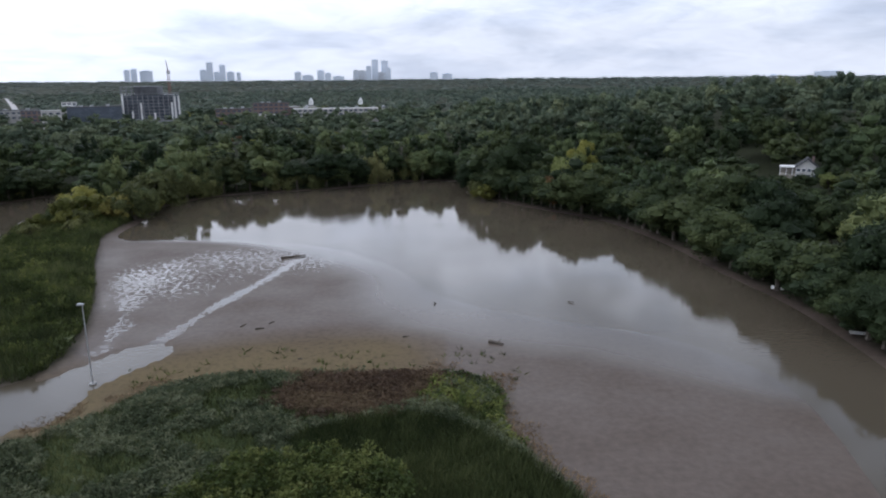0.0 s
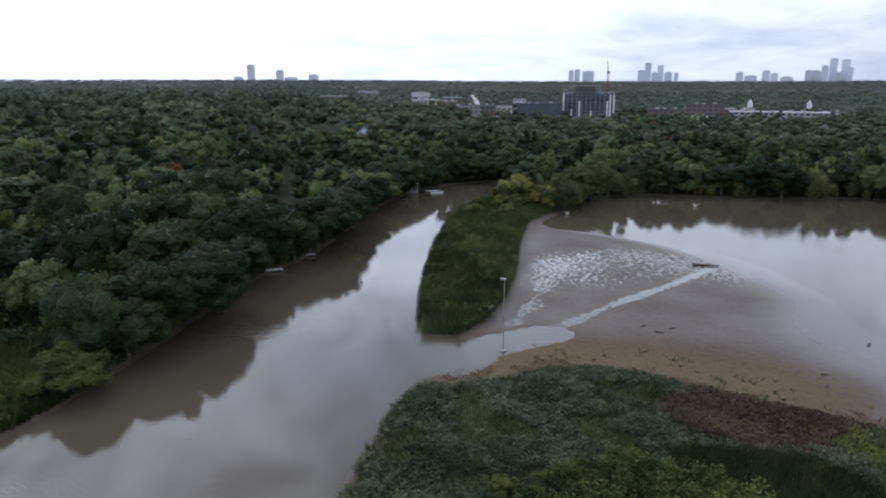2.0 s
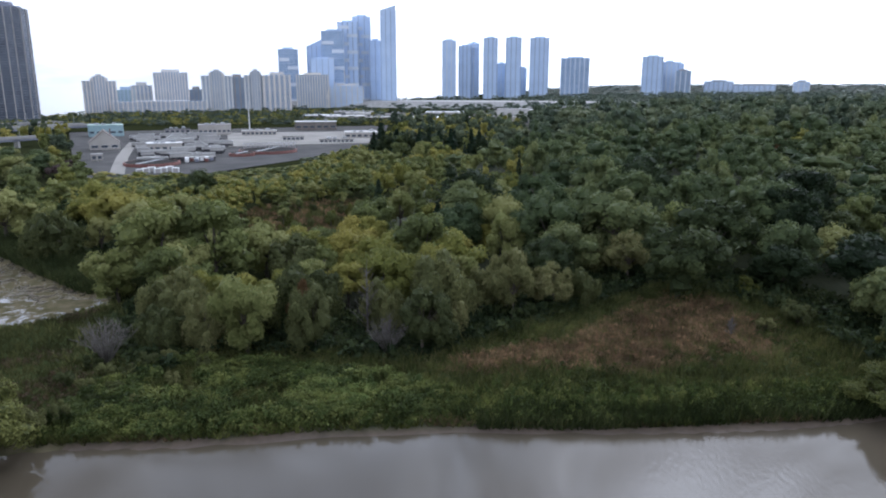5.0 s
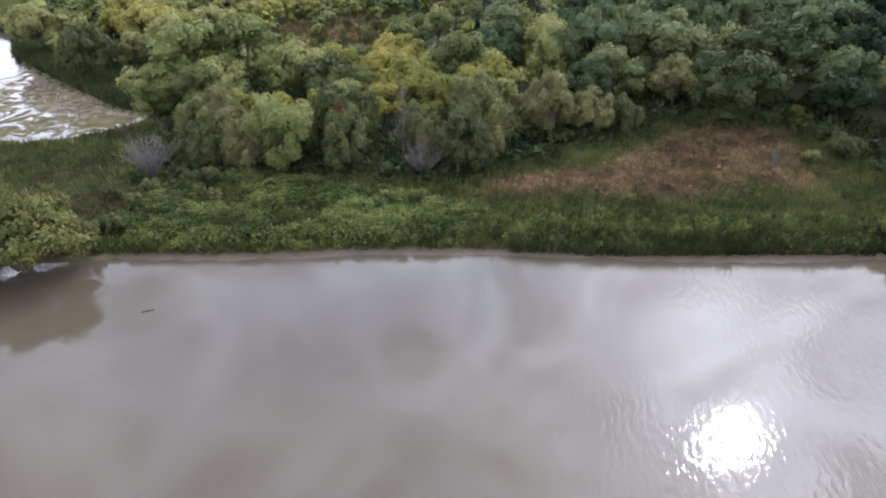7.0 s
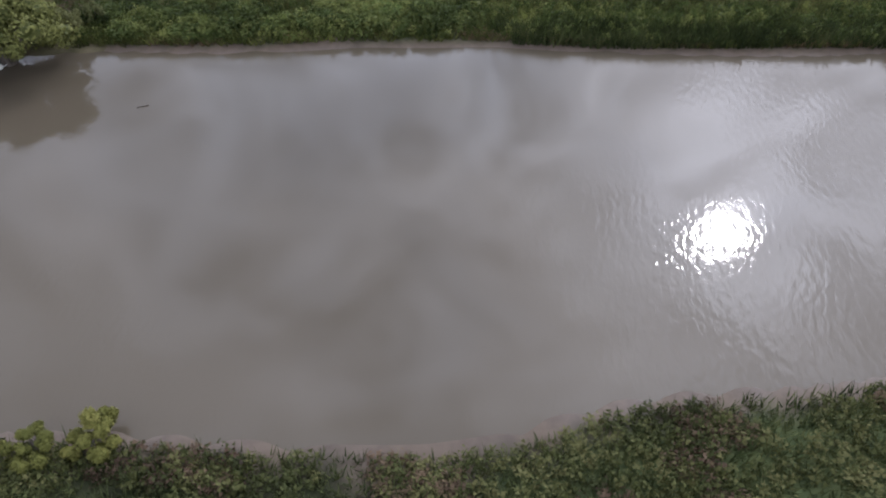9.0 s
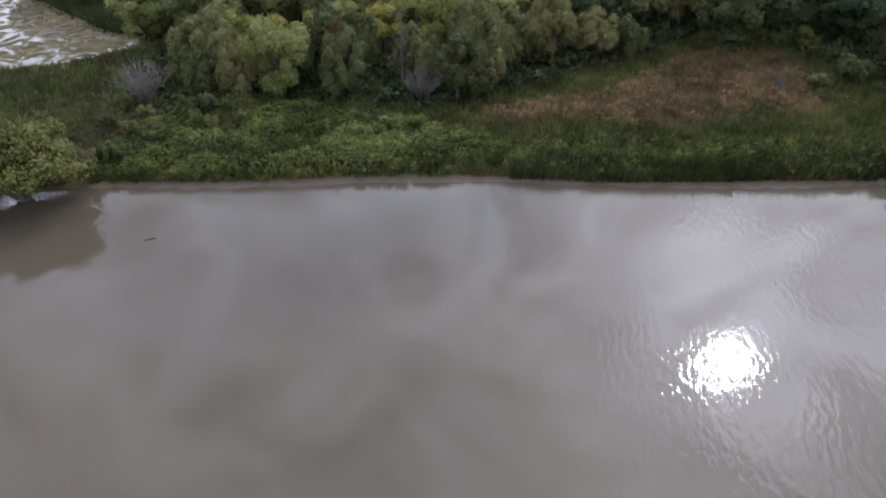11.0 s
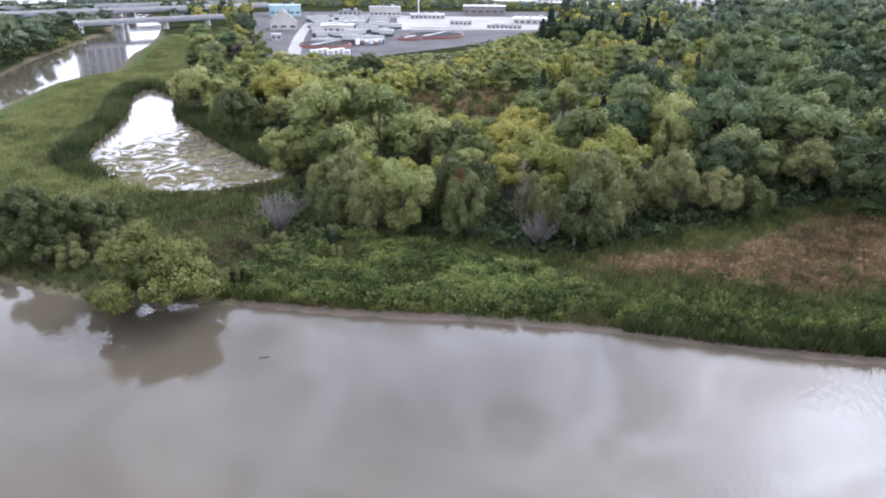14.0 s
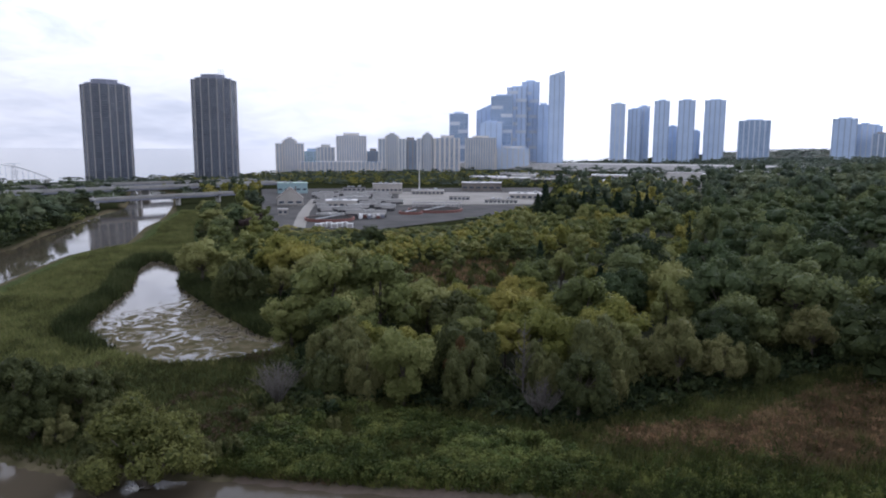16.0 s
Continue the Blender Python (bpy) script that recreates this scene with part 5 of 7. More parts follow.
sward("dark_edge_reeds", MEADOW, 0.42, REED, REED_DARK, "dark green reeds standing along the water's edge", lambda x, y: (shore("water", x, y) > -3.6 - 1.2 * mottle(x, y, 6.0, 3)) & (y > -14 + 8 * mottle(x, y, 5.0, 1)), 0.95, 0.5)
sward("dark_sedge", MEADOW, 0.6, REED, REED_DARK, "dark green sedge at the foot of the willows", by_chance(lambda x, y: smooth(9, 2, signed(curve_round(MEADOW, 3), x, y) + 4 * mottle(x, y, 6.0, 9)) * (shore("water", x, y) < -14) * (1 - rusty(x, y))), 0.6, 3.0)
ISLAND_EAST = [(-4, 90), (1, 99), (8, 97), (9.5, 88), (12, 78), (8, 81), (4, 87)]
sward("island_leafy_weeds", ISLAND_EAST, 0.8, WEEDS, LEAFY_GREEN, "fresh green leafy weeds on the edge of the island", None, 1.2, 0.2)
FRINGE = [(-30 + (x + 30) * 1.1, 60 + (y - 60) * 1.12) for x, y in ISLAND]
sward("island_fringe", FRINGE, 0.55, GRASS, REED_TAN, "short tan and olive grass fringing the island", lambda x, y: (signed(curve_round(ISLAND, 3), x, y) < 0.6) & (shore("river", x, y) < -0.5) & (y > 60) & (mottle(x, y, 5.0, 6) + 0.05 * signed(curve_round(ISLAND, 3), x, y) > 0.42), 0.4, -7.0)
sward("peninsula_weeds", PENINSULA, 1.0, WEEDS, BUSH_DARK, "dark green leafy weeds among the peninsula reeds", by_chance(lambda x, y: 0.75 * (mottle(x, y, 7.0, 7) > 0.42)), 1.9, 0.5)
# grey-green shrubs on the bank, and low willows by the dirt landing
for px, py, tall in ((-87, -70, 3.0), (-86, -66, 2.6), (-91, -66, 3.1), (-91, -62, 2.8), (-95, -61, 3.4), (-91, -55, 2.4), (-86, -61, 2.5), (-103, -56, 2.8), (-82, -62, 2.2), (-97, -53, 2.4), (-88, -50, 1.9), (-83, -56, 2.1), (-94, -70, 2.7), (-99, -60, 2.6),
                     (-74, -86, 2.6), (-70, -84, 2.2), (-73, -79, 2.4), (-79, -82, 3.0), (-82, -90, 3.4), (-90, -100, 4.2), (-87, -106, 5.0), (-138, 4, 2.6), (-128, 40, 3.0),
                     (-64.5, -77.2, 4.6), (-67.5, -78.6, 4.2), (-70, -95, 5.0), (-75, -96, 5.5), (-67, -102, 5.0), (-71, -90, 4.4), (-78, -90, 4.6), (-63, -107, 4.6), (-74.7, -66.1, 3.8), (-77.5, -63.6, 2.8)):
    plant("shrub", px, py, tall, tall * 0.68)


# bushes and low boughs that hang over the water's edge of the woods
def waterside():
    line = curve_round(WEST_BANK + EAST_BANK, 8)
    rim = [p for p in line[:8 * len(WEST_BANK)] if p[1] > 56 and p[0] < -100 and 30 < math.degrees(math.atan2(-p[0], p[1])) < 62]
    line = curve_round(BASIN, 8)
    rim += [p for p in line if p[1] > 225 or (p[0] > 55 and p[1] > 100)]
    last = np.array((1e3, 1e3))
    for p in rim:
        if np.hypot(*(p - last)) < 4.2:
            continue
        last = p
        d = np.hypot(*p)
        q = p * (d + RNG.uniform(1.0, 3.4)) / d
        kind = "oak" if p[0] > 0 else str(RNG.choice(["shrub", "oak", "willow", "green"], p=[0.14, 0.76, 0.02, 0.08])) if p[1] < 225 or p[0] < -112 else str(RNG.choice(["osier", "oak", "willow", "elm"], p=[0.26, 0.22, 0.3, 0.22]))
        tall = RNG.uniform(3.0, 6.0) if kind == "shrub" else RNG.uniform(10, 16)
        plant(kind, q[0], q[1], tall, tall * RNG.uniform(0.5, 0.72), z=0.4)


waterside()


def undergrowth():
    """Low brush along the edges of the woods, under the outer boughs."""
    x, y = dotted(2.1, -215, 130, -200, 330)
    edge = -shore("water", x, y)
    clear = np.maximum(signed(curve_round(MEADOW, 3), x, y), signed(curve_round(MARSH, 3), x, y))
    ok = (((clear > -16) & (clear < 2)) | ((edge > 1.0) & (edge < 9))) & (edge > 1.0) & in_sight(x, y)
    ok &= (signed(curve_round(ISLAND, 2), x, y) < -9) & (signed(curve_round(PENINSULA, 2), x, y) < 0) & (np.hypot(x, y) < 330)
    ok &= ~((clear > 0) & (signed(curve_round(RUST_PATCH, 3), x, y) > -4)) & ~((clear > 2) & (edge < 12))
    ok &= ~((clear > -2) & (edge < 14) & (x > -120) & (y < 60))
    x, y = x[ok], y[ok]
    n = len(x)
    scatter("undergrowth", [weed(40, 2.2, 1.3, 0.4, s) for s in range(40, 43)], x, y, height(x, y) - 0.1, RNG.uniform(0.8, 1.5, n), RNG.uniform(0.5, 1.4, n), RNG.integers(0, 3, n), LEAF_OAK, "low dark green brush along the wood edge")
    # small dark tufts on the drying mud beside the island
    x, y = dotted(1.5, -50, 12, 96, 118)
    keep = (RNG.uniform(0, 1, len(x)) < 0.10 + 0.25 * (wave(x, y, 2.5) > 0.55)) & (shore("basin", x, y) > 0.6) & (shore("basin", x, y) < 11)
    x, y = x[keep], y[keep]
    n = len(x)
    scatter("mud_tufts", GRASS, x, y, height(x, y) - 0.02, RNG.uniform(0.7, 1.7, n), RNG.uniform(0.5, 1.1, n), RNG.integers(0, 4, n), BUSH_DARK, "small dark grass tufts on the drying mud")


undergrowth()

# ---- towers and buildings ----
def rect(w, d):
    return [(-w / 2, -d / 2), (w / 2, -d / 2), (w / 2, d / 2), (-w / 2, d / 2)]


def lobed(w, n=18):
    """Three-lobed plan, as of a tower with rounded wings."""
    out = []
    for k in range(n):
        a = math.tau * k / n
        q = w / 2 * (0.87 + 0.13 * abs(math.cos(1.5 * a)) ** 0.7)
        out.append((q * math.cos(a), q * math.sin(a)))
    return out


def grow_outline(outline, by):
    n, out = len(outline), []
    for i in range(n):
        a, b, c = Vector(outline[i - 1]), Vector(outline[i]), Vector(outline[(i + 1) % n])
        n1, n2 = Vector(((b - a).y, -(b - a).x)).normalized(), Vector(((c - b).y, -(c - b).x)).normalized()
        m = (n1 + n2).normalized()
        out.append(tuple(b + m * by / max(0.5, m.dot(n1))))
    return out


def tower(name, label, az, dist, outline, top, glass, frame_mat, floor=3.1, piers=8.0, slant=0.0, turn=0.0, band=0.9, house=4.0, base=None, pier_w=1.2, pier_mat=None):
    """A storeyed tower: glazed body, floor bands, upright piers, roof house."""
    p = polar(az, dist)
    z0 = ground_z(p.x, p.y) if base is None else base
    h = top - z0
    ob = thing(name, Matrix.Translation((p.x, p.y, z0)) @ Matrix.Rotation(radians(az + turn), 4, "Z"), label, "building")
    bm = bmesh.new()
    prism(bm, outline, -2, h - house)
    if slant:
        x0, x1 = min(q[0] for q in outline), max(q[0] for q in outline)
        for v in bm.verts:
            if v.co.z > 0:
                v.co.z += slant * ((v.co.x - x0) / (x1 - x0) - 0.5)
    part("body", bm, glass, ob)
    ring, cut = grow_outline(outline, 0.45), h - house - abs(slant) * 0.5
    z, first = floor, None
    while z < cut:
        if first is None:
            bm = bmesh.new()
            prism(bm, ring, -band / 2, band / 2)
            first = each = part("floor_band", bm, frame_mat, ob)
        else:
            each = new("floor_band", first.data)
            each.parent = ob
        each.location.z = z
        z += floor
    n, first = len(outline), None
    for i in range(n):
        a, b = Vector(outline[i]), Vector(outline[(i + 1) % n])
        m = max(1, round((b - a).length / piers))
        for k in range(m):
            q = a.lerp(b, k / m)
            if first is None:
                first = each = part("pier", boxes((-pier_w / 2, pier_w / 2, -pier_w / 2, pier_w / 2, -1, cut)), pier_mat or frame_mat, ob)
            else:
                each = new("pier", first.data)
                each.parent = ob
            each.location = (q.x, q.y, 0)
    if house > 0 and not slant:
        bm = bmesh.new()
        prism(bm, [(x * 0.55, y * 0.55) for x, y in outline], h - house - 0.5, h)
        part("roof_house", bm, frame_mat, ob)
    return ob


def span_tower(name, label, az0, az1, dist, el, glass, frame_mat, deep=0.8, **more):
    """A tower that fills the headings az0 to az1 at a distance, up to an elevation of el degrees."""
    w = abs(az1 - az0) * math.pi / 180 * dist
    return tower(name, label, (az0 + az1) / 2, dist, rect(w, w * deep), EYE + math.tan(radians(el)) * dist, glass, frame_mat, **more)


# the two dark towers by the river mouth
for az, dist, el, mast in ((137.4, 1000, 4.8, False), (129.87, 1000, 5.45, True)):
    ob = tower("lakeside_tower", "tall dark bronze three-lobed apartment tower by the river mouth", az, dist, lobed(60), EYE + math.tan(radians(el)) * dist, GLASS_DARK, BRONZE, 2.95, 99.0, band=0.5, house=7.0, pier_w=1.3, pier_mat=STONE_GREY)
    hgt = EYE + math.tan(radians(el)) * dist - ob.location.z
    bm = bmesh.new()
    prism(bm, lobed(50), hgt - 8, hgt - 4.5)
    part("roof_parapet", bm, BRONZE, ob)
    if mast:
        for k in range(3):
            bm = bmesh.new()
            tube(bm, ((8 + 3 * k, 0, hgt - 1), (8 + 3 * k, 0, hgt + 9)), (0.35, 0.2), 5)
            part("antenna", bm, STEEL, ob, "thin white roof antenna")

# pale mid-rise blocks along the lake shore: heading from, to, elevation of the top, pier spacing, pier width
for k, (a0, a1, el, gap, wide) in enumerate(((125.28, 123.17, 0.6, 5.5, 2.4), (123.2, 121.83, -0.02, 6.0, 0.8), (122.1, 120.75, 0.3, 6.5, 2.6), (120.53, 118.21, 1.21, 4.4, 1.7), (118.12, 117.16, 0.0, 8.0, 1.0),
                                             (117.16, 115.05, 1.0, 6.0, 3.0), (115.2, 114.04, 0.9, 9.0, 2.0), (114.04, 112.43, 1.05, 6.0, 3.0), (112.6, 110.68, 1.07, 8.0, 3.4))):
    pale = (PRECAST_HAZED, GLASS_GREY_HAZE, RENDER_HAZED, PRECAST_HAZED, STONE_GREY, RENDER_HAZED, STONE_GREY, RENDER_HAZED, PRECAST_HAZED)[k]
    span_tower("midrise_block", "pale apartment block with upright white piers and rows of balconies", a0, a1, 1290, el, GREEN_GLASS if k == 1 else GLASS_BLUE, pale, floor=3.0, piers=gap, band=0.8, pier_w=wide, pier_mat=WHITE if k in (5, 7) else pale, house=5.0)
    if k in (0, 5, 7):
        w = abs(a1 - a0) * math.pi / 180 * 1290
        tower("midrise_block", "slim centre bay of a pale apartment block, a little taller", (a0 + a1) / 2, 1272, rect(w * 0.36, 8), EYE + math.tan(radians(el + 0.25)) * 1272, GLASS_BLUE, pale, 3.0, 4.0, band=0.8, pier_w=1.6, house=3.0)
span_tower("podium_block", "long low beige podium in front of the apartment blocks", 123.4, 117.0, 1230, -1.05, GLASS_BLUE, PRECAST_HAZED, 0.2, floor=3.6, piers=7.0, band=1.2, pier_w=2.2, house=0.5)
# glass towers by the lake
for k, (a0, a1, el, tilt, near) in enumerate(((111.41, 109.98, 2.92, 0, 0), (109.25, 108.14, 3.4, 14, 60), (109.0, 107.2, 2.21, 0, -30), (108.1, 106.4, 4.3, 0, 0), (106.82, 105.31, 4.95, 0, 30),
                                              (105.67, 104.31, 5.38, 0, 60), (104.4, 103.5, 3.62, 0, 40), (103.5, 102.33, 6.05, 10, 0), (110.12, 107.73, 1.03, 0, -90), (107.6, 105.0, 0.2, 0, -60))):
    dark = k in (0, 3, 8)
    ob = span_tower("glass_tower", "tall blue-grey glass condominium tower by the lake", a0, a1, 1560 + near, el, GLASS_BLUE if dark else GLASS_GREY_HAZE, RENDER_HAZED if k in (8, 9) else GLASS_GREY_HAZE, floor=3.4, piers=(5.0 if k == 8 else 11.0), band=0.6, slant=tilt, pier_w=2.2 if k in (0, 4, 8) else 1.4, pier_mat=RENDER_HAZED if k in (8, 9) else GLASS_PALE)
    wide = abs(a1 - a0) * math.pi / 180 * (1560 + near)
    top = EYE + math.tan(radians(el)) * (1560 + near) - ob.location.z - 8 - abs(tilt) / 2
    if k in (0, 3, 4, 5):  # stacked white balcony fronts, shifting from side to side
        for r in range(int(top / 17)):
            side = -0.5 if r % 2 else -0.05
            part("balcony_front", boxes((wide * side, wide * (side + 0.55), -wide * 0.4 - 1.3, -wide * 0.4 - 0.1, 8 + 17 * r, 8 + 17 * r + 7)), SKYLINE_HAZE, ob, "pale balcony front panel")
    if k in (2, 3, 8):  # white corner frames
        for side in (-0.5, 0.46):
            part("corner_frame", boxes((wide * side, wide * side + 1.8, -wide * 0.4 - 1.0, -wide * 0.4 + 0.3, -1, top * 0.55)), RENDER_HAZED, ob, "white corner frame")
for k, (a0, a1, el, near) in enumerate(((98.65, 97.61, 3.62, 0), (97.35, 96.4, 3.2, 30), (96.6, 95.77, 3.4, 60), (95.38, 94.33, 3.8, 0), (94.33, 93.66, 1.87, 80), (93.62, 92.47, 3.81, 0), (92.55, 92.02, 1.52, 80), (91.73, 90.32, 3.77, 20), (89.3, 87.17, 2.24, 60),
                                        (83.14, 81.67, 2.31, 0), (81.67, 80.7, 1.91, 20), (80.9, 80.16, 1.8, 60), (80.69, 79.59, 1.26, -20), (78.57, 76.61, 0.47, 60), (72.57, 71.53, 0.44, 60), (76.53, 73.75, 0.2, 60))):
    span_tower("highrise_tower", "distant grey-blue high-rise tower above the trees", a0, a1, 2150 + near, el, GLASS_BLUE if k in (8, 12) else GLASS_GREY_HAZE, GLASS_GREY_HAZE if k < 12 else STONE_GREY, floor=3.4, piers=13.0, band=0.5, pier_w=2.6, pier_mat=GLASS_PALE if k % 2 else SKYLINE_HAZE)
# far skylines
FAR_NORTH = ((23.91, 23.52, 0.84), (23.46, 23.04, 0.92), (22.85, 21.98, 0.79), (18.66, 18.14, 0.84), (18.16, 17.7, 1.39), (17.65, 17.24, 0.7), (17.24, 16.8, 1.21), (16.72, 16.16, 0.7), (16.01, 15.7, 0.64),
             (11.65, 11.16, 0.66), (11.08, 10.23, 0.41), (9.9, 9.37, 0.77), (9.32, 8.84, 0.57), (8.68, 7.85, 0.32), (7.1, 6.68, 0.77), (6.78, 6.08, 0.74), (6.08, 5.67, 1.07), (5.63, 5.13, 1.56),
             (5.58, 4.59, 0.6), (4.9, 4.36, 1.47), (4.52, 4.14, 0.93), (1.05, 0.42, 0.56), (0.04, -0.74, 0.46))
FAR_WEST = ((49.04, 48.45, 1.32), (46.89, 46.29, 0.91), (46.24, 45.26, 0.37), (44.4, 43.65, 0.58), (50.06, 49.36, 0.42), (-27.3, -29.12, 0.37), (-24.41, -24.94, 0.17))
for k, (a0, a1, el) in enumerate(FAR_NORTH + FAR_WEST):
    span_tower("skyline_tower", "pale tower block of the distant skyline", a0, a1, 4300 + 60 * (k % 4), el, SKYLINE_HAZE, PALE if k in (14, 15, 18) else SKYLINE_HAZE, floor=7.0, piers=20.0, band=1.6)


def low_block(name, label, az, dist, w, d, h, wall, roof, storeys=2, turn=0.0, z=None, pitched=False, bays=None):
    """A low building: walls with recessed window strips or bays, roof slab with parapet or a pitched roof."""
    p = polar(az, dist)
    z0 = ground_z(p.x, p.y) if z is None else z
    ob = thing(name, Matrix.Translation((p.x, p.y, z0)) @ Matrix.Rotation(radians(az + turn), 4, "Z"), label, "building")
    part("wall", boxes((-w / 2, w / 2, -d / 2, d / 2, -5, h)), wall, ob)
    if pitched:  # the gable faces the river; two roof slopes with eaves
        top = h + w * 0.42
        bm = bmesh.new()
        lo = [bm.verts.new(q) for q in ((-w / 2, -d / 2, h), (w / 2, -d / 2, h), (0, -d / 2, top), (-w / 2, d / 2, h), (w / 2, d / 2, h), (0, d / 2, top))]
        for f in ((0, 1, 2), (5, 4, 3), (0, 3, 4, 1), (1, 4, 5, 2), (2, 5, 3, 0)):
            bm.faces.new([lo[i] for i in f])
        part("gable", bm, wall, ob)
        for s in (-1, 1):
            bm = bmesh.new()
            up, out, e = top + 0.1, w / 2 + 0.6, d / 2 + 0.5
            ve = h - 0.6 * (top - h) / (w / 2) + 0.1
            q = [bm.verts.new(c) for c in ((0, -e, up), (0, e, up), (s * out, e, ve), (s * out, -e, ve), (0, -e, up + 0.3), (0, e, up + 0.3), (s * out, e, ve + 0.3), (s * out, -e, ve + 0.3))]
            for f in ((3, 2, 1, 0), (4, 5, 6, 7), (0, 1, 5, 4), (1, 2, 6, 5), (2, 3, 7, 6), (3, 0, 4, 7)):
                bm.faces.new([q[i] for i in f])
            part("roof_slope", bm, roof, ob)
        part("chimney", boxes((w * 0.2, w * 0.2 + 0.9, 0, 0.9, h, top + 0.9)), BRICK, ob)
    else:
        part("roof", boxes((-w / 2 - 0.3, w / 2 + 0.3, -d / 2 - 0.3, d / 2 + 0.3, h, h + 0.5)), roof, ob)
    if not pitched and w >= 20:
        for k in range(2 + int(w / 22)):
            x, y = w * (0.78 * ((k * 0.618 + 0.2) % 1) - 0.39), d * (0.5 * ((k * 0.41 + 0.3) % 1) - 0.25)
            part("roof_unit", boxes((x - 1.6, x + 1.6, y - 1.2, y + 1.2, h + 0.45, h + 1.6 + 0.5 * (k % 2))), STEEL, ob, "grey rooftop plant box")
    bays = bays or max(2, round(w / 5))
    fh = h / storeys
    first = trim = None
    for s in range(storeys):
        for k in range(bays):
            cx = -w / 2 + (k + 0.5) * w / bays
            if first is None:
                first = part("window", boxes((-w / bays * 0.32, w / bays * 0.32, -0.12, 0.12, 0, min(fh * 0.5, 1.7))), GLASS_DARK, ob)
                win = first
            else:
                win = new("window", first.data)
                win.parent = ob
            win.location = (cx, -d / 2, s * fh + fh * 0.3)
            if pitched:  # frame round the pane
                a, tall = w / bays * 0.32, min(fh * 0.5, 1.7)
                if trim is None:
                    trim = part("window_frame", boxes((-a - 0.12, -a, -0.2, 0.1, -0.1, tall + 0.1), (a, a + 0.12, -0.2, 0.1, -0.1, tall + 0.1), (-a, a, -0.2, 0.1, tall, tall + 0.12), (-a - 0.2, a + 0.2, -0.28, 0.1, -0.12, 0)), WHITE, win)
                else:
                    new("window_frame", trim.data).parent = win
    return ob


# construction frame with its crane, north-west of the basin
def construction():
    p = polar(22.3, 760)
    z0 = EYE - math.tan(radians(3.0)) * 760
    ob = thing("unfinished_block", Matrix.Translation((p.x, p.y, z0)) @ Matrix.Rotation(radians(22.3), 4, "Z"), "unfinished concrete apartment block with open floors and white panels", "building")
    w, d, h, n = 53.0, 24.0, 34.5, 11
    part("core", boxes((-14, 12, -6, 6, -2, h + 1)), RAW_CONCRETE, ob)
    for k in range(n + 1):
        wide = w if k < n - 1 else w * 0.66
        off = 0 if k < n - 1 else -w * 0.17
        part("floor_slab", boxes((off - wide / 2, off + wide / 2, -d / 2, d / 2, k * h / n, k * h / n + 0.45)), RAW_CONCRETE, ob)
    for k in range(12):
        x = -w / 2 + 1 + k * (w - 2) / 11
        top = h if x < w * 0.16 else h * (n - 2) / n
        part("column", boxes((x - 0.4, x + 0.4, -d / 2 + 0.3, -d / 2 + 1.1, -2, top)), RAW_CONCRETE, ob)
    for x, z1 in ((-25, 28), (-17, 12), (3, 10), (19, 20), (22, 26), (25.5, 26), (-9, 20)):
        part("panel", boxes((x - 0.8, x + 0.8, -d / 2 - 0.3, -d / 2 + 0.2, 2, z1)), WHITE, ob, "white facade panel")
    # dark box behind the columns, put in for the dim open floors
    part("infill", boxes((-w / 2 + 1, w / 2 - 1, -d / 2 + 2.5, d / 2 - 1, -2, h * 0.78)), GLASS_DARK, ob)
    part("podium", boxes((-w / 2 - 3, w / 2 + 4, -d / 2 - 7, -d / 2, -2, 4.5)), RAW_CONCRETE, ob)
    c = polar(20.9, 765)
    cr = thing("tower_crane", Matrix.Translation((c.x, c.y, z0)) @ Matrix.Rotation(radians(14), 4, "Z"), "red and white tower crane above the unfinished block", "crane")
    bm = bmesh.new()
    for x, y in ((-0.9, -0.9), (0.9, -0.9), (0.9, 0.9), (-0.9, 0.9)):
        tube(bm, ((x, y, 0), (x, y, 50)), (0.28, 0.28), 4)
    for k in range(25):
        s = 0.9 if k % 2 else -0.9
        tube(bm, ((-s, -0.9, 2 * k), (s, -0.9, 2 * k + 2)), (0.16, 0.16), 4)
        tube(bm, ((-0.9, -s, 2 * k), (-0.9, s, 2 * k + 2)), (0.16, 0.16), 4)
    part("mast", bm, RED_STEEL, cr)
    bm = bmesh.new()
    tube(bm, ((0, -0.5, 49), (0, -9, 60)), (0.7, 0.3), 4)
    tube(bm, ((0, 0.5, 49), (0, 7, 50)), (0.6, 0.6), 4)
    part("jib", bm, RED_STEEL, cr)
    part("counterweight", boxes((-1.2, 1.2, 5, 8, 47, 50)), RAW_CONCRETE, cr)
    part("cab", boxes((-1.3, 1.3, -1.6, 1.0, 46.5, 49.3)), WHITE, cr)


construction()


def ground_at(el, dist):
    return EYE - math.tan(radians(el)) * dist


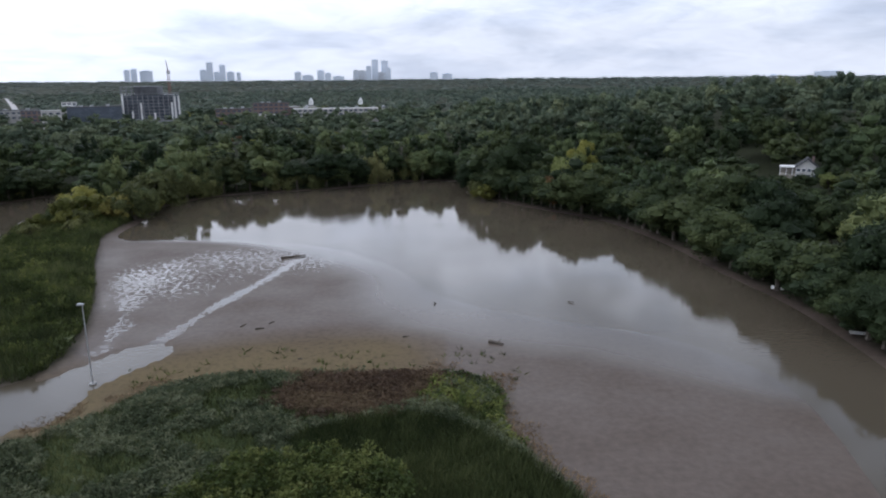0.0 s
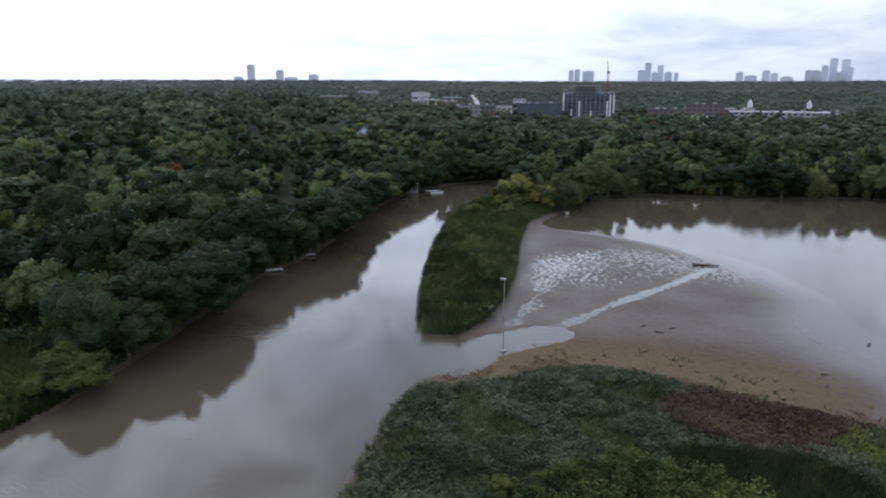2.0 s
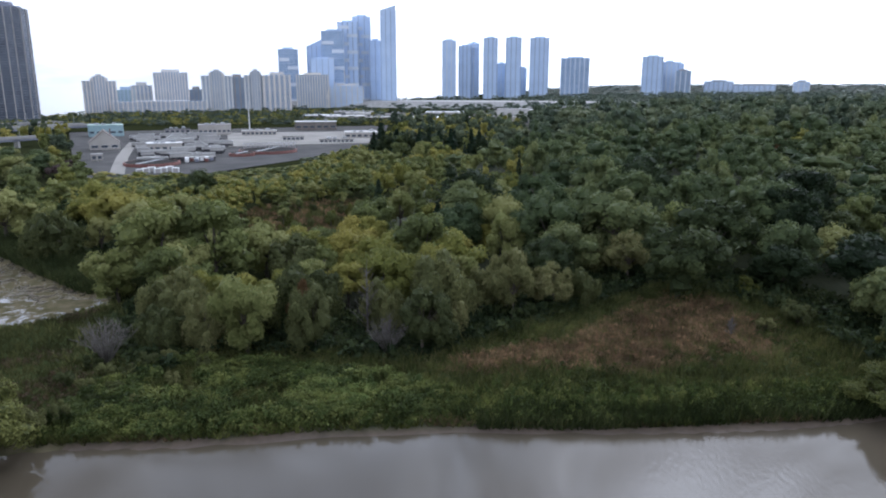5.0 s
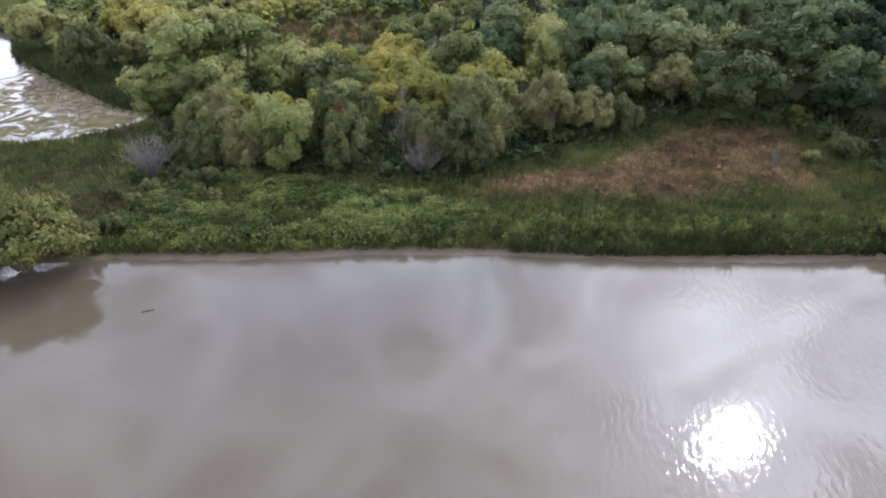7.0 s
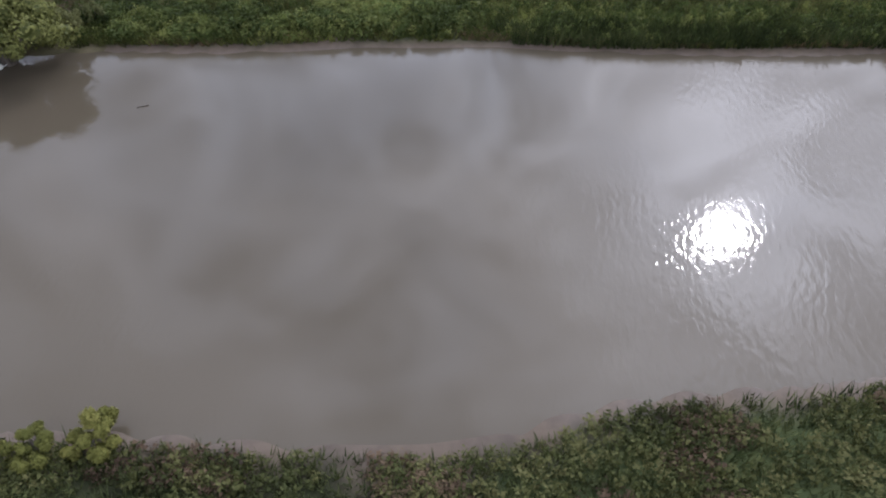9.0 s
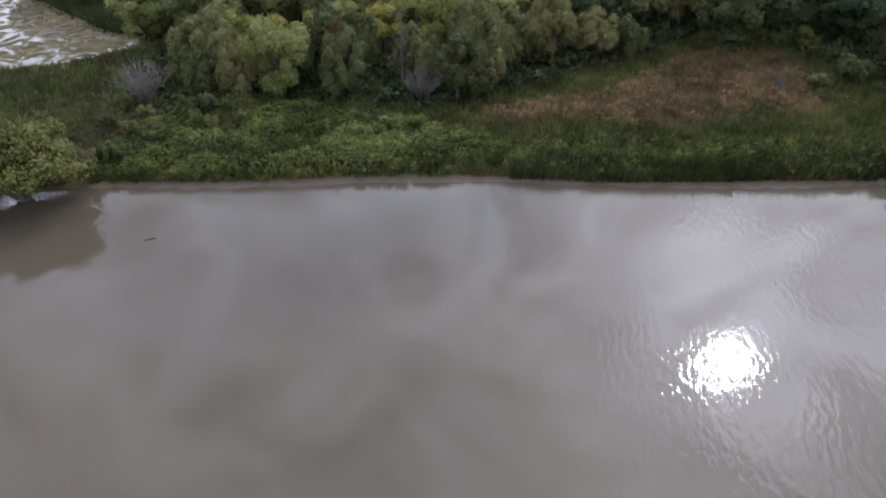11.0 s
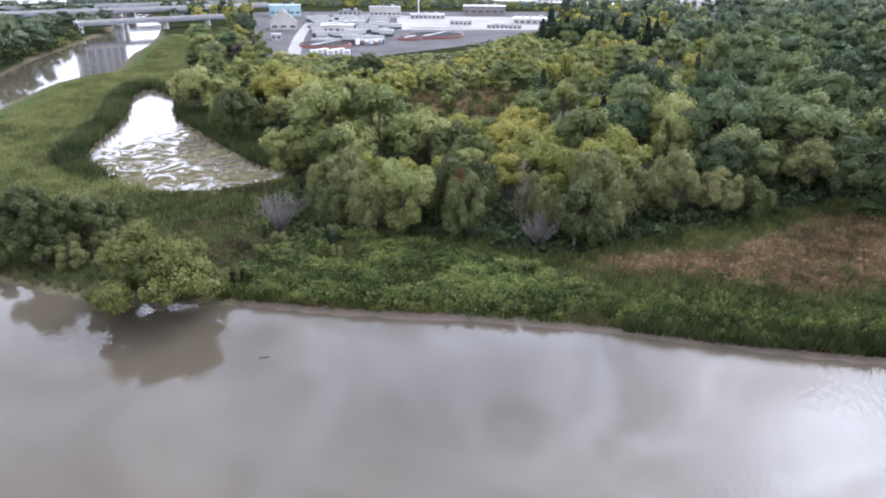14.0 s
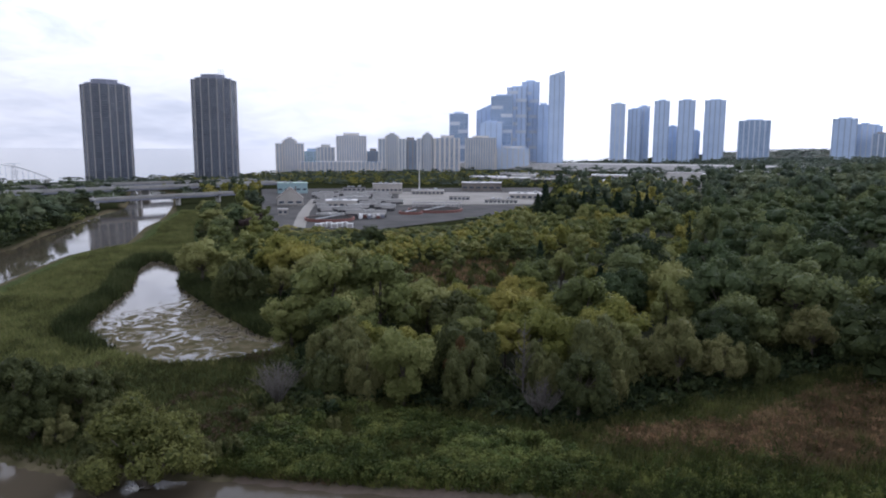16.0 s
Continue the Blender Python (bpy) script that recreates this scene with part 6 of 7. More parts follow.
# town north of the wood
for az, dist, el, w, d, h, wall, roof, st, label in (
    (26.1, 740, 2.75, 46, 20, 15, GLASS_DARK, SLATE, 4, "long dark glazed low block beside the building site"),
    (28.9, 720, 3.0, 16, 16, 13, PALE, CONCRETE, 3, "pale rendered office block among trees"),
    (16.4, 720, 2.85, 34, 16, 11, BRICK, SLATE, 3, "red brick school wing with flat roof"),
    (13.6, 760, 2.4, 36, 16, 15, BRICK, SLATE, 4, "red brick school building behind the wood"),
    (14.2, 690, 3.0, 22, 12, 6, PALE, PALE, 1, "low cream hall with a pale flat roof"),
    (8.6, 720, 2.9, 84, 18, 10, STONE_GREY, PALE, 3, "long pale school building with small white turrets"),
    (31.0, 820, 2.3, 40, 18, 9, CONCRETE, SLATE, 2, "low grey commercial block by the road"),
    (33.5, 860, 2.2, 24, 16, 10, BRICK, CONCRETE, 3, "brick walk-up block among trees"),
    (36.4, 800, 2.4, 30, 16, 8, PALE, CONCRETE, 2, "pale low block among trees"),
    (40.5, 740, 2.6, 26, 14, 8, BEIGE, GLASS_GREY_HAZE, 2, "low beige block with a light metal roof"),
    (24.6, 800, 1.75, 30, 14, 10, PALE, STONE_GREY, 3, "pale apartment block behind the building site"),
    (27.6, 835, 1.75, 26, 14, 11, STONE_GREY, SLATE, 3, "grey walk-up block among town trees"),
    (30.1, 770, 2.1, 18, 12, 10, BRICK, SLATE, 3, "brick corner block beside the straight road"),
    (33.0, 770, 2.2, 20, 12, 8, BEIGE, SLATE, 2, "cream two-storey block beside the straight road"),
    (35.2, 900, 1.6, 34, 14, 9, STONE_GREY, PALE, 2, "long grey shed with a pale roof"),
    (11.6, 800, 1.8, 44, 14, 9, BRICK, STONE_GREY, 3, "long brick wing with a grey flat roof"),
    (5.2, 780, 2.1, 22, 14, 8, PALE, SLATE, 2, "pale low annexe beside the school"),
    (42.5, 1120, 1.9, 40, 18, 15, BRICK, STONE_GREY, 4, "brown brick apartment block over the trees"),
    (44.8, 920, 2.3, 56, 18, 7, STONE_GREY, SLATE, 2, "long low grey block half hidden by trees"),
    (38.6, 830, 2.6, 34, 16, 9, BEIGE, BRICK, 2, "cream block with a red-brown roof in the town"),
    (33.8, 900, 2.35, 40, 16, 7, BEIGE, PALE, 2, "low cream row of shops with a pale roof"),
    (33.1, 1090, 1.9, 28, 16, 12, BRICK, PALE, 4, "red brick block with white floor lines"),
    (35.6, 1320, 1.6, 34, 18, 18, WHITE, SLATE, 5, "white stepped apartment block in the town"),
    (27.7, 960, 1.7, 16, 12, 14, WHITE, STONE_GREY, 4, "small white block behind the dark glazed one"),
    (39.8, 1500, 1.4, 44, 20, 17, PALE, STONE_GREY, 5, "grey apartment slab beyond the town trees"),
    (47.0, 1250, 1.75, 44, 18, 9, PALE, STONE_GREY, 2, "pale low block far out among trees"),
):
    spot = polar(az, dist)
    low_block("town_block", label, az, dist, w, d, h, wall, roof, st, z=min(ground_at(el, dist), ground_z(spot.x, spot.y) + 3.5))
for az, dist in ((10.5, 716), (6.6, 716)):
    p = polar(az, dist, ground_at(2.8, 720) + 11)
    ob = thing("roof_turret", Matrix.Translation(p), "small white turret on the school roof", "turret")
    part("shaft", boxes((-2, 2, -2, 2, 0.4, 4.5)), WHITE, ob)
    bm = bmesh.new()
    tube(bm, ((0, 0, 4.4), (0, 0, 7.5)), (2.4, 0.2), 4)
    part("cap", bm, WHITE, ob)
# houses half hidden in the trees
for az, dist, el, w, d, h, wall, roof, label in (
    (-27.5, 300, 7.2, 7.2, 8, 4.3, PALE, SLATE, "white gabled house with dark windows among the trees"),
    (37.6, 330, 6.2, 8, 9, 5, PALE, SLATE, "pale house with a dark pitched roof in the trees"),
    (36.2, 400, 5.3, 10, 12, 5, BEIGE, SLATE, "house with a dark slate roof in the trees"),
    (40.2, 420, 4.6, 8, 10, 5, GLASS_GREY_HAZE, SLATE, "grey-blue clapboard house in the trees"),
    (33.0, 520, 3.9, 9, 11, 6, BRICK, SLATE, "brick house with a dark roof"),
    (38.5, 560, 3.5, 9, 11, 6, WHITE, SLATE, "white house with a dark roof"),
    (54.2, 245, 8.2, 6, 5, 4, WHITE, SLATE, "small white house deep in the wood"),
    (43.5, 610, 3.2, 9, 11, 6, BEIGE, SLATE, "beige house with a dark roof"),
):
    spot = polar(az, dist)
    low_block("house", label, az, dist, w, d, h, wall, roof, 2, z=min(ground_at(el, dist), ground_z(spot.x, spot.y) + 3.0), pitched=True, bays=4)


# porch wing beside the white house
p = polar(-26.4, 300)
ob = thing("porch", Matrix.Translation((p.x, p.y, ground_at(7.02, 300))) @ Matrix.Rotation(radians(-26.6), 4, "Z"), "open white porch with posts beside the white house", "porch")
part("porch_roof", boxes((-3.6, 3.4, -3, 3, 3.0, 3.35)), WHITE, ob)
part("back_wall", boxes((-3.4, 3.2, 2.4, 2.7, -1.5, 3.0)), TIMBER, ob)
part("porch_floor", boxes((-3.6, 3.4, -3, 3, -4.5, 0.2)), TIMBER, ob)
for k in range(4):
    part("post", boxes((-3.4 + 2.1 * k, -3.1 + 2.1 * k, -2.9, -2.6, 0.2, 3.0)), WHITE, ob)


def strip(name, label, pts, width, z, material, deep=0.5):
    p = np.array(pts, float)
    t = np.gradient(p, axis=0)
    n = unit(np.stack([-t[:, 1], t[:, 0]], 1)) * width / 2
    zz = np.array(z) if np.ndim(z) else np.full(len(p), z)
    spread = n * (1 + 0.02 * deep)  # the sides slope outwards
    co = np.concatenate([np.column_stack([p + n, zz]), np.column_stack([p - n, zz]), np.column_stack([p + spread, zz - deep]), np.column_stack([p - spread, zz - deep])])
    k = len(p)
    faces = [q for i in range(k - 1) for q in ((i, i + 1, k + i + 1, k + i), (2 * k + i, 2 * k + i + 1, i + 1, i), (k + i, k + i + 1, 3 * k + i + 1, 3 * k + i))]
    me = mesh_np(name, co, [f[::-1] for f in faces], material)
    return tagged(new(name, me), label, "road", kind="structure")


# ---- water treatment works beyond the low wood ----
def works():
    flat = 2.2
    # heading, distance, width, depth, height
    for az, dist, w, d, h, wall, roof, bays, pitched, label in (
        (124.1, 690, 28, 16, 9.5, GREEN_GLASS, GREEN_ROOF, 5, False, "blue-green hall with a pale green metal roof"),
        (124.3, 548, 19, 20, 5.0, BEIGE, BROWN_ROOF, 3, True, "cream pump house with a brown pitched roof"),
        (124.9, 463, 6, 5, 3.4, BEIGE, STONE_GREY, 2, False, "small cream kiosk building"),
        (116.5, 675, 28, 14, 9.0, BEIGE, STONE_GREY, 7, False, "beige process building with a flat roof"),
        (108.8, 730, 41, 16, 8.0, BROWN_ROOF, WHITE, 6, False, "long tan shed with a bright white roof"),
        (105.1, 612, 30, 24, 4.6, BEIGE, PALE, 6, False, "low pale building at the edge of the works"),
        (120.2, 508, 22, 9, 5.6, BEIGE, WHITE, 5, False, "cream control building with a white flat roof"),
        (113.2, 655, 30, 9, 4.0, BEIGE, PALE, 8, False, "low cream filter house on the concrete apron"),
        (110.6, 585, 17, 7, 3.2, PALE, APRON, 5, False, "small pale valve house on the concrete apron"),
        (107.2, 560, 26, 10, 2.4, PALE, APRON, 8, False, "long low pale chamber on the concrete apron"),
        (119.2, 705, 22, 8, 4.0, STONE_GREY, SLATE, 5, False, "low dark store behind the tanks"),
        (94.1, 815, 68, 26, 9, BEIGE, STONE_GREY, 12, False, "white stepped factory block beyond the wood"),
        (93.0, 835, 36, 24, 17, PALE, STONE_GREY, 8, False, "tall white block of the factory"),
    ):
        low_block("works_building", label, az, dist, w, d, h, wall, roof, 1, z=flat, bays=bays, pitched=pitched)
    # rows of open settling tanks of several widths
    first, chance = None, random.Random(12)
    for r in range(15):
        dist, at = 438 + 14.5 * r, 122.6 - chance.uniform(0, 0.8)
        while at > 116.6:
            wide = chance.uniform(7, 22)
            half = math.degrees(wide / 2 / dist)
            at -= half
            clear = all(abs(at - a) > 1.5 or abs(dist - q) > 11 for a, q in ((120.2, 508), (121.2, 424), (119.2, 705)))
            m = Matrix.Translation(polar(at, dist, flat - 0.3)) @ Matrix.Rotation(radians(at), 4, "Z") @ Matrix.Diagonal((wide / 18, 0.8, chance.uniform(0.8, 1.7), 1))
            at -= half + chance.choice((0.05, 0.3, 1.0))
            if not clear:
                continue
            if first is None:
                first = thing("settling_tank", m, "open concrete settling tank with dark water", "tank", "settling tanks")
                part("basin_wall", boxes((-9, 9, -4.5, -3.9, 1.2, 2.3), (-9, 9, 3.9, 4.5, 1.2, 2.3), (-9, -8.4, -3.9, 3.9, 1.2, 2.3), (8.4, 9, -3.9, 3.9, 1.2, 2.3), (-0.3, 0.3, -3.9, 3.9, 1.2, 2.2)), PALE, first)
                # dark strip below the rim, added to stand for the shade between tanks
                part("gallery", boxes((-8.7, 8.7, -3.88, 3.88, -1, 1.4)), SLATE, first, "dark recessed strip under the tank rim, standing in for shade")
                part("tank_water", boxes((-8.4, 8.4, -3.85, 3.85, 1.4, 1.5)), TANK_WATER, first)
                part("walkway", boxes((-9, 9, -5.3, -4.5, 2.1, 2.25)), STEEL, first)
                for k in range(4):
                    part("walkway_post", boxes((-8 + 5.3 * k, -7.88 + 5.3 * k, -5.2, -5.1, -0.6, 2.1)), STEEL, first)
            else:
                copy_thing(first, m)
    for az, dist, rad in ((121.2, 424, 15), (112.6, 484, 19), (114.6, 462, 8)):
        ob = thing("round_tank", Matrix.Translation(polar(az, dist, flat - 0.5)), "round rust-rimmed clarifier tank", "tank", "round tanks")
        circle = [(math.cos(a), math.sin(a)) for a in np.linspace(0, math.tau, 28, endpoint=False)]
        bm = bmesh.new()
        prism(bm, [(rad * x, rad * y) for x, y in circle], -1, 2.2)
        part("drum", bm, RED_STEEL, ob)
        bm = bmesh.new()
        prism(bm, [((rad - 0.9) * x, (rad - 0.9) * y) for x, y in circle], 2.1, 2.26)
        part("tank_water", bm, TANK_WATER, ob)
        part("walkway", boxes((-rad, rad, -0.6, 0.6, 2.3, 2.8)), STEEL, ob)
    # steel racks behind the clarifier
    for k in range(11):
        ob = thing("pipe_gantry", Matrix.Translation(polar(114.3 - 0.37 * k, 506, flat)) @ Matrix.Rotation(radians(112), 4, "Z"), "grey steel pipe gantry of the works", "gantry", "gantries")
        for x in (-1.1, 1.1):
            part("post", boxes((x - 0.2, x + 0.2, -0.25, 0.25, -0.5, 4)), STEEL, ob)
        part("beam", boxes((-1.5, 1.5, -0.35, 0.35, 4, 4.5)), STEEL, ob)
        part("locker", boxes((-0.8, 0.8, 0.5, 1.7, -0.3, 2.6)), STONE_GREY, ob)
    # stored containers and parked trucks at the near edge
    for k in range(7):
        ob = thing("storage_container", Matrix.Translation(polar(122.1 - 0.42 * k, 381 + 4 * (k % 3), flat - 0.1)) @ Matrix.Rotation(radians(118 + 7 * (k % 2)), 4, "Z"), "white steel storage container standing in the yard", "container", "containers")
        part("body", boxes((-1.8, 1.8, -1.2, 1.2, 0, 2.5)), WHITE, ob)
        part("door", boxes((-1.2, 1.2, -1.26, -1.2, 0.1, 2.3)), STONE_GREY, ob)
    for k in range(6):
        ob = thing("parked_truck", Matrix.Translation(polar(118.7 - 0.36 * k, 428 + 5 * (k % 2), flat)) @ Matrix.Rotation(radians(116), 4, "Z"), "small white box truck parked in the yard", "truck", "trucks")
        part("box", boxes((-1.1, 1.1, -1.4, 3.2, 0.7, 3.0)), (WHITE, PALE)[k % 2], ob)
        part("cab", boxes((-1.0, 1.0, -3.0, -1.45, 0.5, 2.2)), (WHITE, RED_STEEL, BRONZE)[k % 3], ob)
        for x in (-0.95, 0.95):
            for y in (-2.2, 1.9):
                bm = bmesh.new()
                tube(bm, ((x - 0.15, y, 0.42), (x + 0.15, y, 0.42)), (0.42, 0.42), 10)
                part("wheel", bm, ASPHALT, ob)
    co = [polar(az, d, flat + 0.1)[:] for az, d in ((126.5, 372), (117, 372), (109, 440), (104, 520), (103, 800), (126.5, 760))]
    tagged(new("pavement", mesh_np("yard", co, [[0, 1, 2, 3, 4, 5]], YARD)), "grey paved yard of the treatment works", "pavement", kind="structure")
    bm = bmesh.new()
    prism(bm, [polar(az, d)[:2] for az, d in ((115.6, 532), (104.6, 545), (104.3, 690), (115.6, 690))], flat - 0.5, flat + 0.5)
    me = bpy.data.meshes.new("apron")
    bm.to_mesh(me)
    bm.free()
    me.materials.append(APRON)
    tagged(new("pavement", me), "wide pale concrete apron of the works", "pavement", kind="structure")
    way = [polar(a, d) for a, d in ((123.7, 380), (123.5, 420), (123.2, 475), (122.8, 530), (122.3, 600))]
    strip("road", "pale service road curving through the works", [(p.x, p.y) for p in way], 7, flat + 0.3, APRON, 0.3)
    ob = thing("white_mast", Matrix.Translation(polar(113.9, 685, flat)), "slender white mast rising from the works", "mast")
    bm = bmesh.new()
    tube(bm, ((0, 0, 0), (0, 0, 29)), (0.5, 0.3), 6)
    part("mast", bm, WHITE, ob)
    # flat-roofed sheds and stores between the works and the towers
    rng = random.Random(5)
    for k in range(22):
        az, dist = 86 + 22 * (k / 21) + rng.uniform(-0.6, 0.6), rng.uniform(880, 1090)
        low_block("warehouse", "low pale flat-roofed warehouse near the highway", az, dist, rng.uniform(24, 60), rng.uniform(20, 40), rng.uniform(4, 8), rng.choice((BEIGE, PALE, CONCRETE, BRICK)), rng.choice((PALE, CONCRETE, WHITE, YARD)), 1, bays=6)


works()


# ---- bridges over the river mouth ----
def bridge(name, label, a, b, z, width, piers, rail=1.1, lamps=0, girder=BRONZE):
    a, b = Vector((*a, 0)), Vector((*b, 0))
    along = (b - a)
    length = along.length
    turn = math.atan2(along.y, along.x)
    ob = thing(name, Matrix.Translation((a.x, a.y, z)) @ Matrix.Rotation(turn, 4, "Z"), label, "bridge")
    part("deck", boxes((0, length, -width / 2, width / 2, -0.8, 0)), CONCRETE, ob)
    # girders take a dark colour that holds the shadow under the deck
    part("girder", boxes((0, length, -width / 2 + 0.6, -width / 2 + 1.3, -2.2, -0.8), (0, length, width / 2 - 1.3, width / 2 - 0.6, -2.0, -0.8)), girder, ob)
    for s in (-1, 1):
        part("parapet", boxes((0, length, s * width / 2 - 0.2, s * width / 2 + 0.2, 0, rail)), CONCRETE, ob)
    for q in piers:
        part("pier", boxes((length * q - 0.7, length * q + 0.7, -width / 2 + 2.5, width / 2 - 2.5, -z - 2, -0.8)), PALE, ob)
    for k in range(lamps):
        x = length * (k + 0.5) / lamps
        post = bmesh.new()
        tube(post, ((x, 0, 0), (x, 0, 9), (x + 0.2, 1.6, 9.4)), (0.14, 0.1, 0.07), 5)
        pole = part("lamp_post", post, STEEL, ob)
        part("lamp_head", boxes((x - 0.15, x + 0.55, 1.4, 2.3, 9.3, 9.5)), WHITE, pole)
    return ob


bridge("road_bridge", "low pale concrete road bridge across the river mouth", polar(138.6, 552)[:2], polar(128.4, 610)[:2], 8.3, 10, (0.02, 0.29, 0.55, 0.85), 0.9, 4)
bridge("highway_bridge", "long concrete highway bridge with lamp posts behind the first", polar(150, 640)[:2], polar(125.0, 780)[:2], 8.6, 20, (0.1, 0.25, 0.4, 0.55, 0.7, 0.85), 1.3, 9)
bridge("rail_bridge", "flat rail bridge deck beyond the highway", polar(150, 740)[:2], polar(127.0, 850)[:2], 8.2, 12, (0.2, 0.4, 0.6, 0.8), 1.2, 5)


def arch_bridge():
    a, b = polar(148.0, 900, 9), polar(141.2, 920, 9)
    ob = thing("arched_footbridge", Matrix.Translation(a) @ Matrix.Rotation(math.atan2(b.y - a.y, b.x - a.x), 4, "Z"), "white steel arched footbridge at the river mouth", "bridge")
    n = (b - a).length
    part("deck", boxes((0, n, -3, 3, -1.2, 0)), WHITE, ob)
    for s in (-2.5, 2.5):
        bm = bmesh.new()
        tube(bm, [(n * k / 20, s * (1 - 0.5 * math.sin(math.pi * k / 20)), 17 * math.sin(math.pi * k / 20)) for k in range(21)], [0.6] * 21, 6)
        part("arch", bm, WHITE, ob)
    bm = bmesh.new()
    for k in range(2, 19):
        z = 17 * math.sin(math.pi * k / 20)
        for s in (-2, 2):
            tube(bm, ((n * k / 20, s, 0), (n * k / 20, s * 0.75, z)), (0.12, 0.12), 4)
    part("hangers", bm, STEEL, ob)
    for x in (4, n - 4):
        part("pier", boxes((x - 2, x + 2, -3, 3, -11, -1.2)), CONCRETE, ob)


arch_bridge()


def pylon(az, dist, h):
    p = polar(az, dist)
    ob = thing("power_pylon", Matrix.Translation((p.x, p.y, ground_z(p.x, p.y))) @ Matrix.Rotation(radians(az), 4, "Z"), "steel lattice power pylon", "pylon")
    bm = bmesh.new()
    w = 3.2
    for s, r in ((-1, -1), (1, -1), (1, 1), (-1, 1)):
        tube(bm, ((s * w, r * w, -1), (s * 0.7, r * 0.7, h)), (0.22, 0.15), 4)
    for k in range(9):
        t0, t1 = k / 9, (k + 1) / 9
        w0, w1 = w + (0.7 - w) * t0, w + (0.7 - w) * t1
        for r in (-1, 1):
            tube(bm, ((-w0, r * w0, h * t0), (w1, r * w1, h * t1)), (0.12, 0.12), 4)
            tube(bm, ((w0, r * w0, h * t0), (-w1, r * w1, h * t1)), (0.12, 0.12), 4)
    part("tower", bm, STEEL, ob)
    for z in (h * 0.72, h * 0.86, h):
        bm = bmesh.new()
        tube(bm, ((-6, 0, z), (6, 0, z)), (0.2, 0.2), 4)
        part("crossarm", bm, STEEL, ob)


pylon(143.4, 800, 27)


# ---- roads ----
hill = [polar(30.7 + 0.07 * k, 720 + 105 * k) for k in range(12)]
strip("road", "straight grey road climbing away through the town", [(p.x, p.y) for p in hill], 8, [ground_z(p.x, p.y) + 0.7 for p in hill], STONE_GREY)
hw = [polar(a, 1430 + 6 * (a - 84)) for a in np.linspace(118, 80, 24)]
strip("highway", "pale elevated highway in front of the towers", [(p.x, p.y) for p in hw], 150, 15.0, CONCRETE, 15.0)

# ---- small things on the flat and along the banks ----
def lamp_pole():
    ob = thing("light_pole", Matrix.Translation((-54.0, 99.0, -0.2)), "slim grey light pole standing in the shallow channel", "pole")
    bm = bmesh.new()
    tube(bm, ((0, 0, -0.3), (0, 0, 13.0)), (0.13, 0.08), 8)
    part("shaft", bm, STEEL, ob)
    bm = bmesh.new()
    prism(bm, [(0.5 * math.cos(a), 0.5 * math.sin(a)) for a in np.linspace(0, math.tau, 10, endpoint=False)], -0.1, 0.45)
    part("footing", bm, CONCRETE, ob)
    part("lamp_head", boxes((-0.75, 0.25, -0.2, 0.2, 12.9, 13.15)), STEEL, ob)


lamp_pole()


def log(x, y, length, r, turn, z=0.12, label="dark waterlogged log stranded on the mud"):
    ob = thing("stranded_log", Matrix.Translation((x, y, z)) @ Matrix.Rotation(radians(turn), 4, "Z"), label, "log")
    bm = bmesh.new()
    n = 7
    tube(bm, [(length * (k / (n - 1) - 0.5), 0.12 * length * math.sin(k * 1.1) * 0.2, r * 0.6 + 0.1 * r * math.sin(k * 2)) for k in range(n)], [r * (1.1 - 0.1 * k) for k in range(n)], 7)
    part("trunk", bm, BARK, ob)
    bm = bmesh.new()
    tube(bm, ((length * 0.1, 0, r * 0.6), (length * 0.25, 0.7, r * 2.4)), (r * 0.4, r * 0.15), 5)
    part("branch", bm, BARK, ob)


for row in ((8.9, 114.4, 2.8, 0.28, -25), (-39.4, 176.7, 6.5, 0.3, 25), (-7, 118, 1.2, 0.12, 30), (-2.0, 137, 1.4, 0.14, 80), (26, 137, 1.5, 0.12, -30), (-61.5, -48.4, 1.4, 0.08, -52, 0.0, "thin dark branch drifting on the river")):
    log(*row)
for row in ((-34.5, 122.7, 1.6, 0.16, 15), (-38, 124.5, 1.8, 0.12, 70), (-33, 126, 1.5, 0.12, 60), (-24, 108, 0.8, 0.1, 0)):
    log(*row, label="pale bleached driftwood lying on the mud")


def bare_tree(x, y, h, r, seed, label, trunk=0.16):
    rng = random.Random(seed)
    ob = thing("bare_tree", Matrix.Translation((x, y, ground_z(x, y))), label, "tree")
    bm = bmesh.new()
    tube(bm, ((0, 0, -0.3), (0.1, 0, h * 0.4), (0, 0.1, h * 0.95)), (trunk, trunk * 0.7, trunk * 0.2), 6)
    part("trunk", bm, BARE, ob)
    for k in range(46):
        bm = bmesh.new()
        z = h * rng.uniform(0.12, 0.8)
        a = rng.uniform(0, math.tau)
        q = r * (1.1 - z / h) * rng.uniform(0.5, 1.1)
        tip = Vector((math.cos(a) * q, math.sin(a) * q, min(h, z + q * rng.uniform(0.5, 1.2))))
        s = Vector((0, 0, z))
        mid = s.lerp(tip, 0.55) + Vector((0, 0, -0.1 * q))
        tube(bm, (s, mid, tip), (trunk * 0.35, trunk * 0.22, 0.02), 4)
        for _ in range(3):
            e = tip + Vector((rng.uniform(-1, 1), rng.uniform(-1, 1), rng.uniform(0, 1))) * q * 0.3
            tube(bm, (mid.lerp(tip, rng.uniform(0.2, 0.9)), e), (trunk * 0.14, 0.015), 3)
        part("branch", bm, BARE, ob)


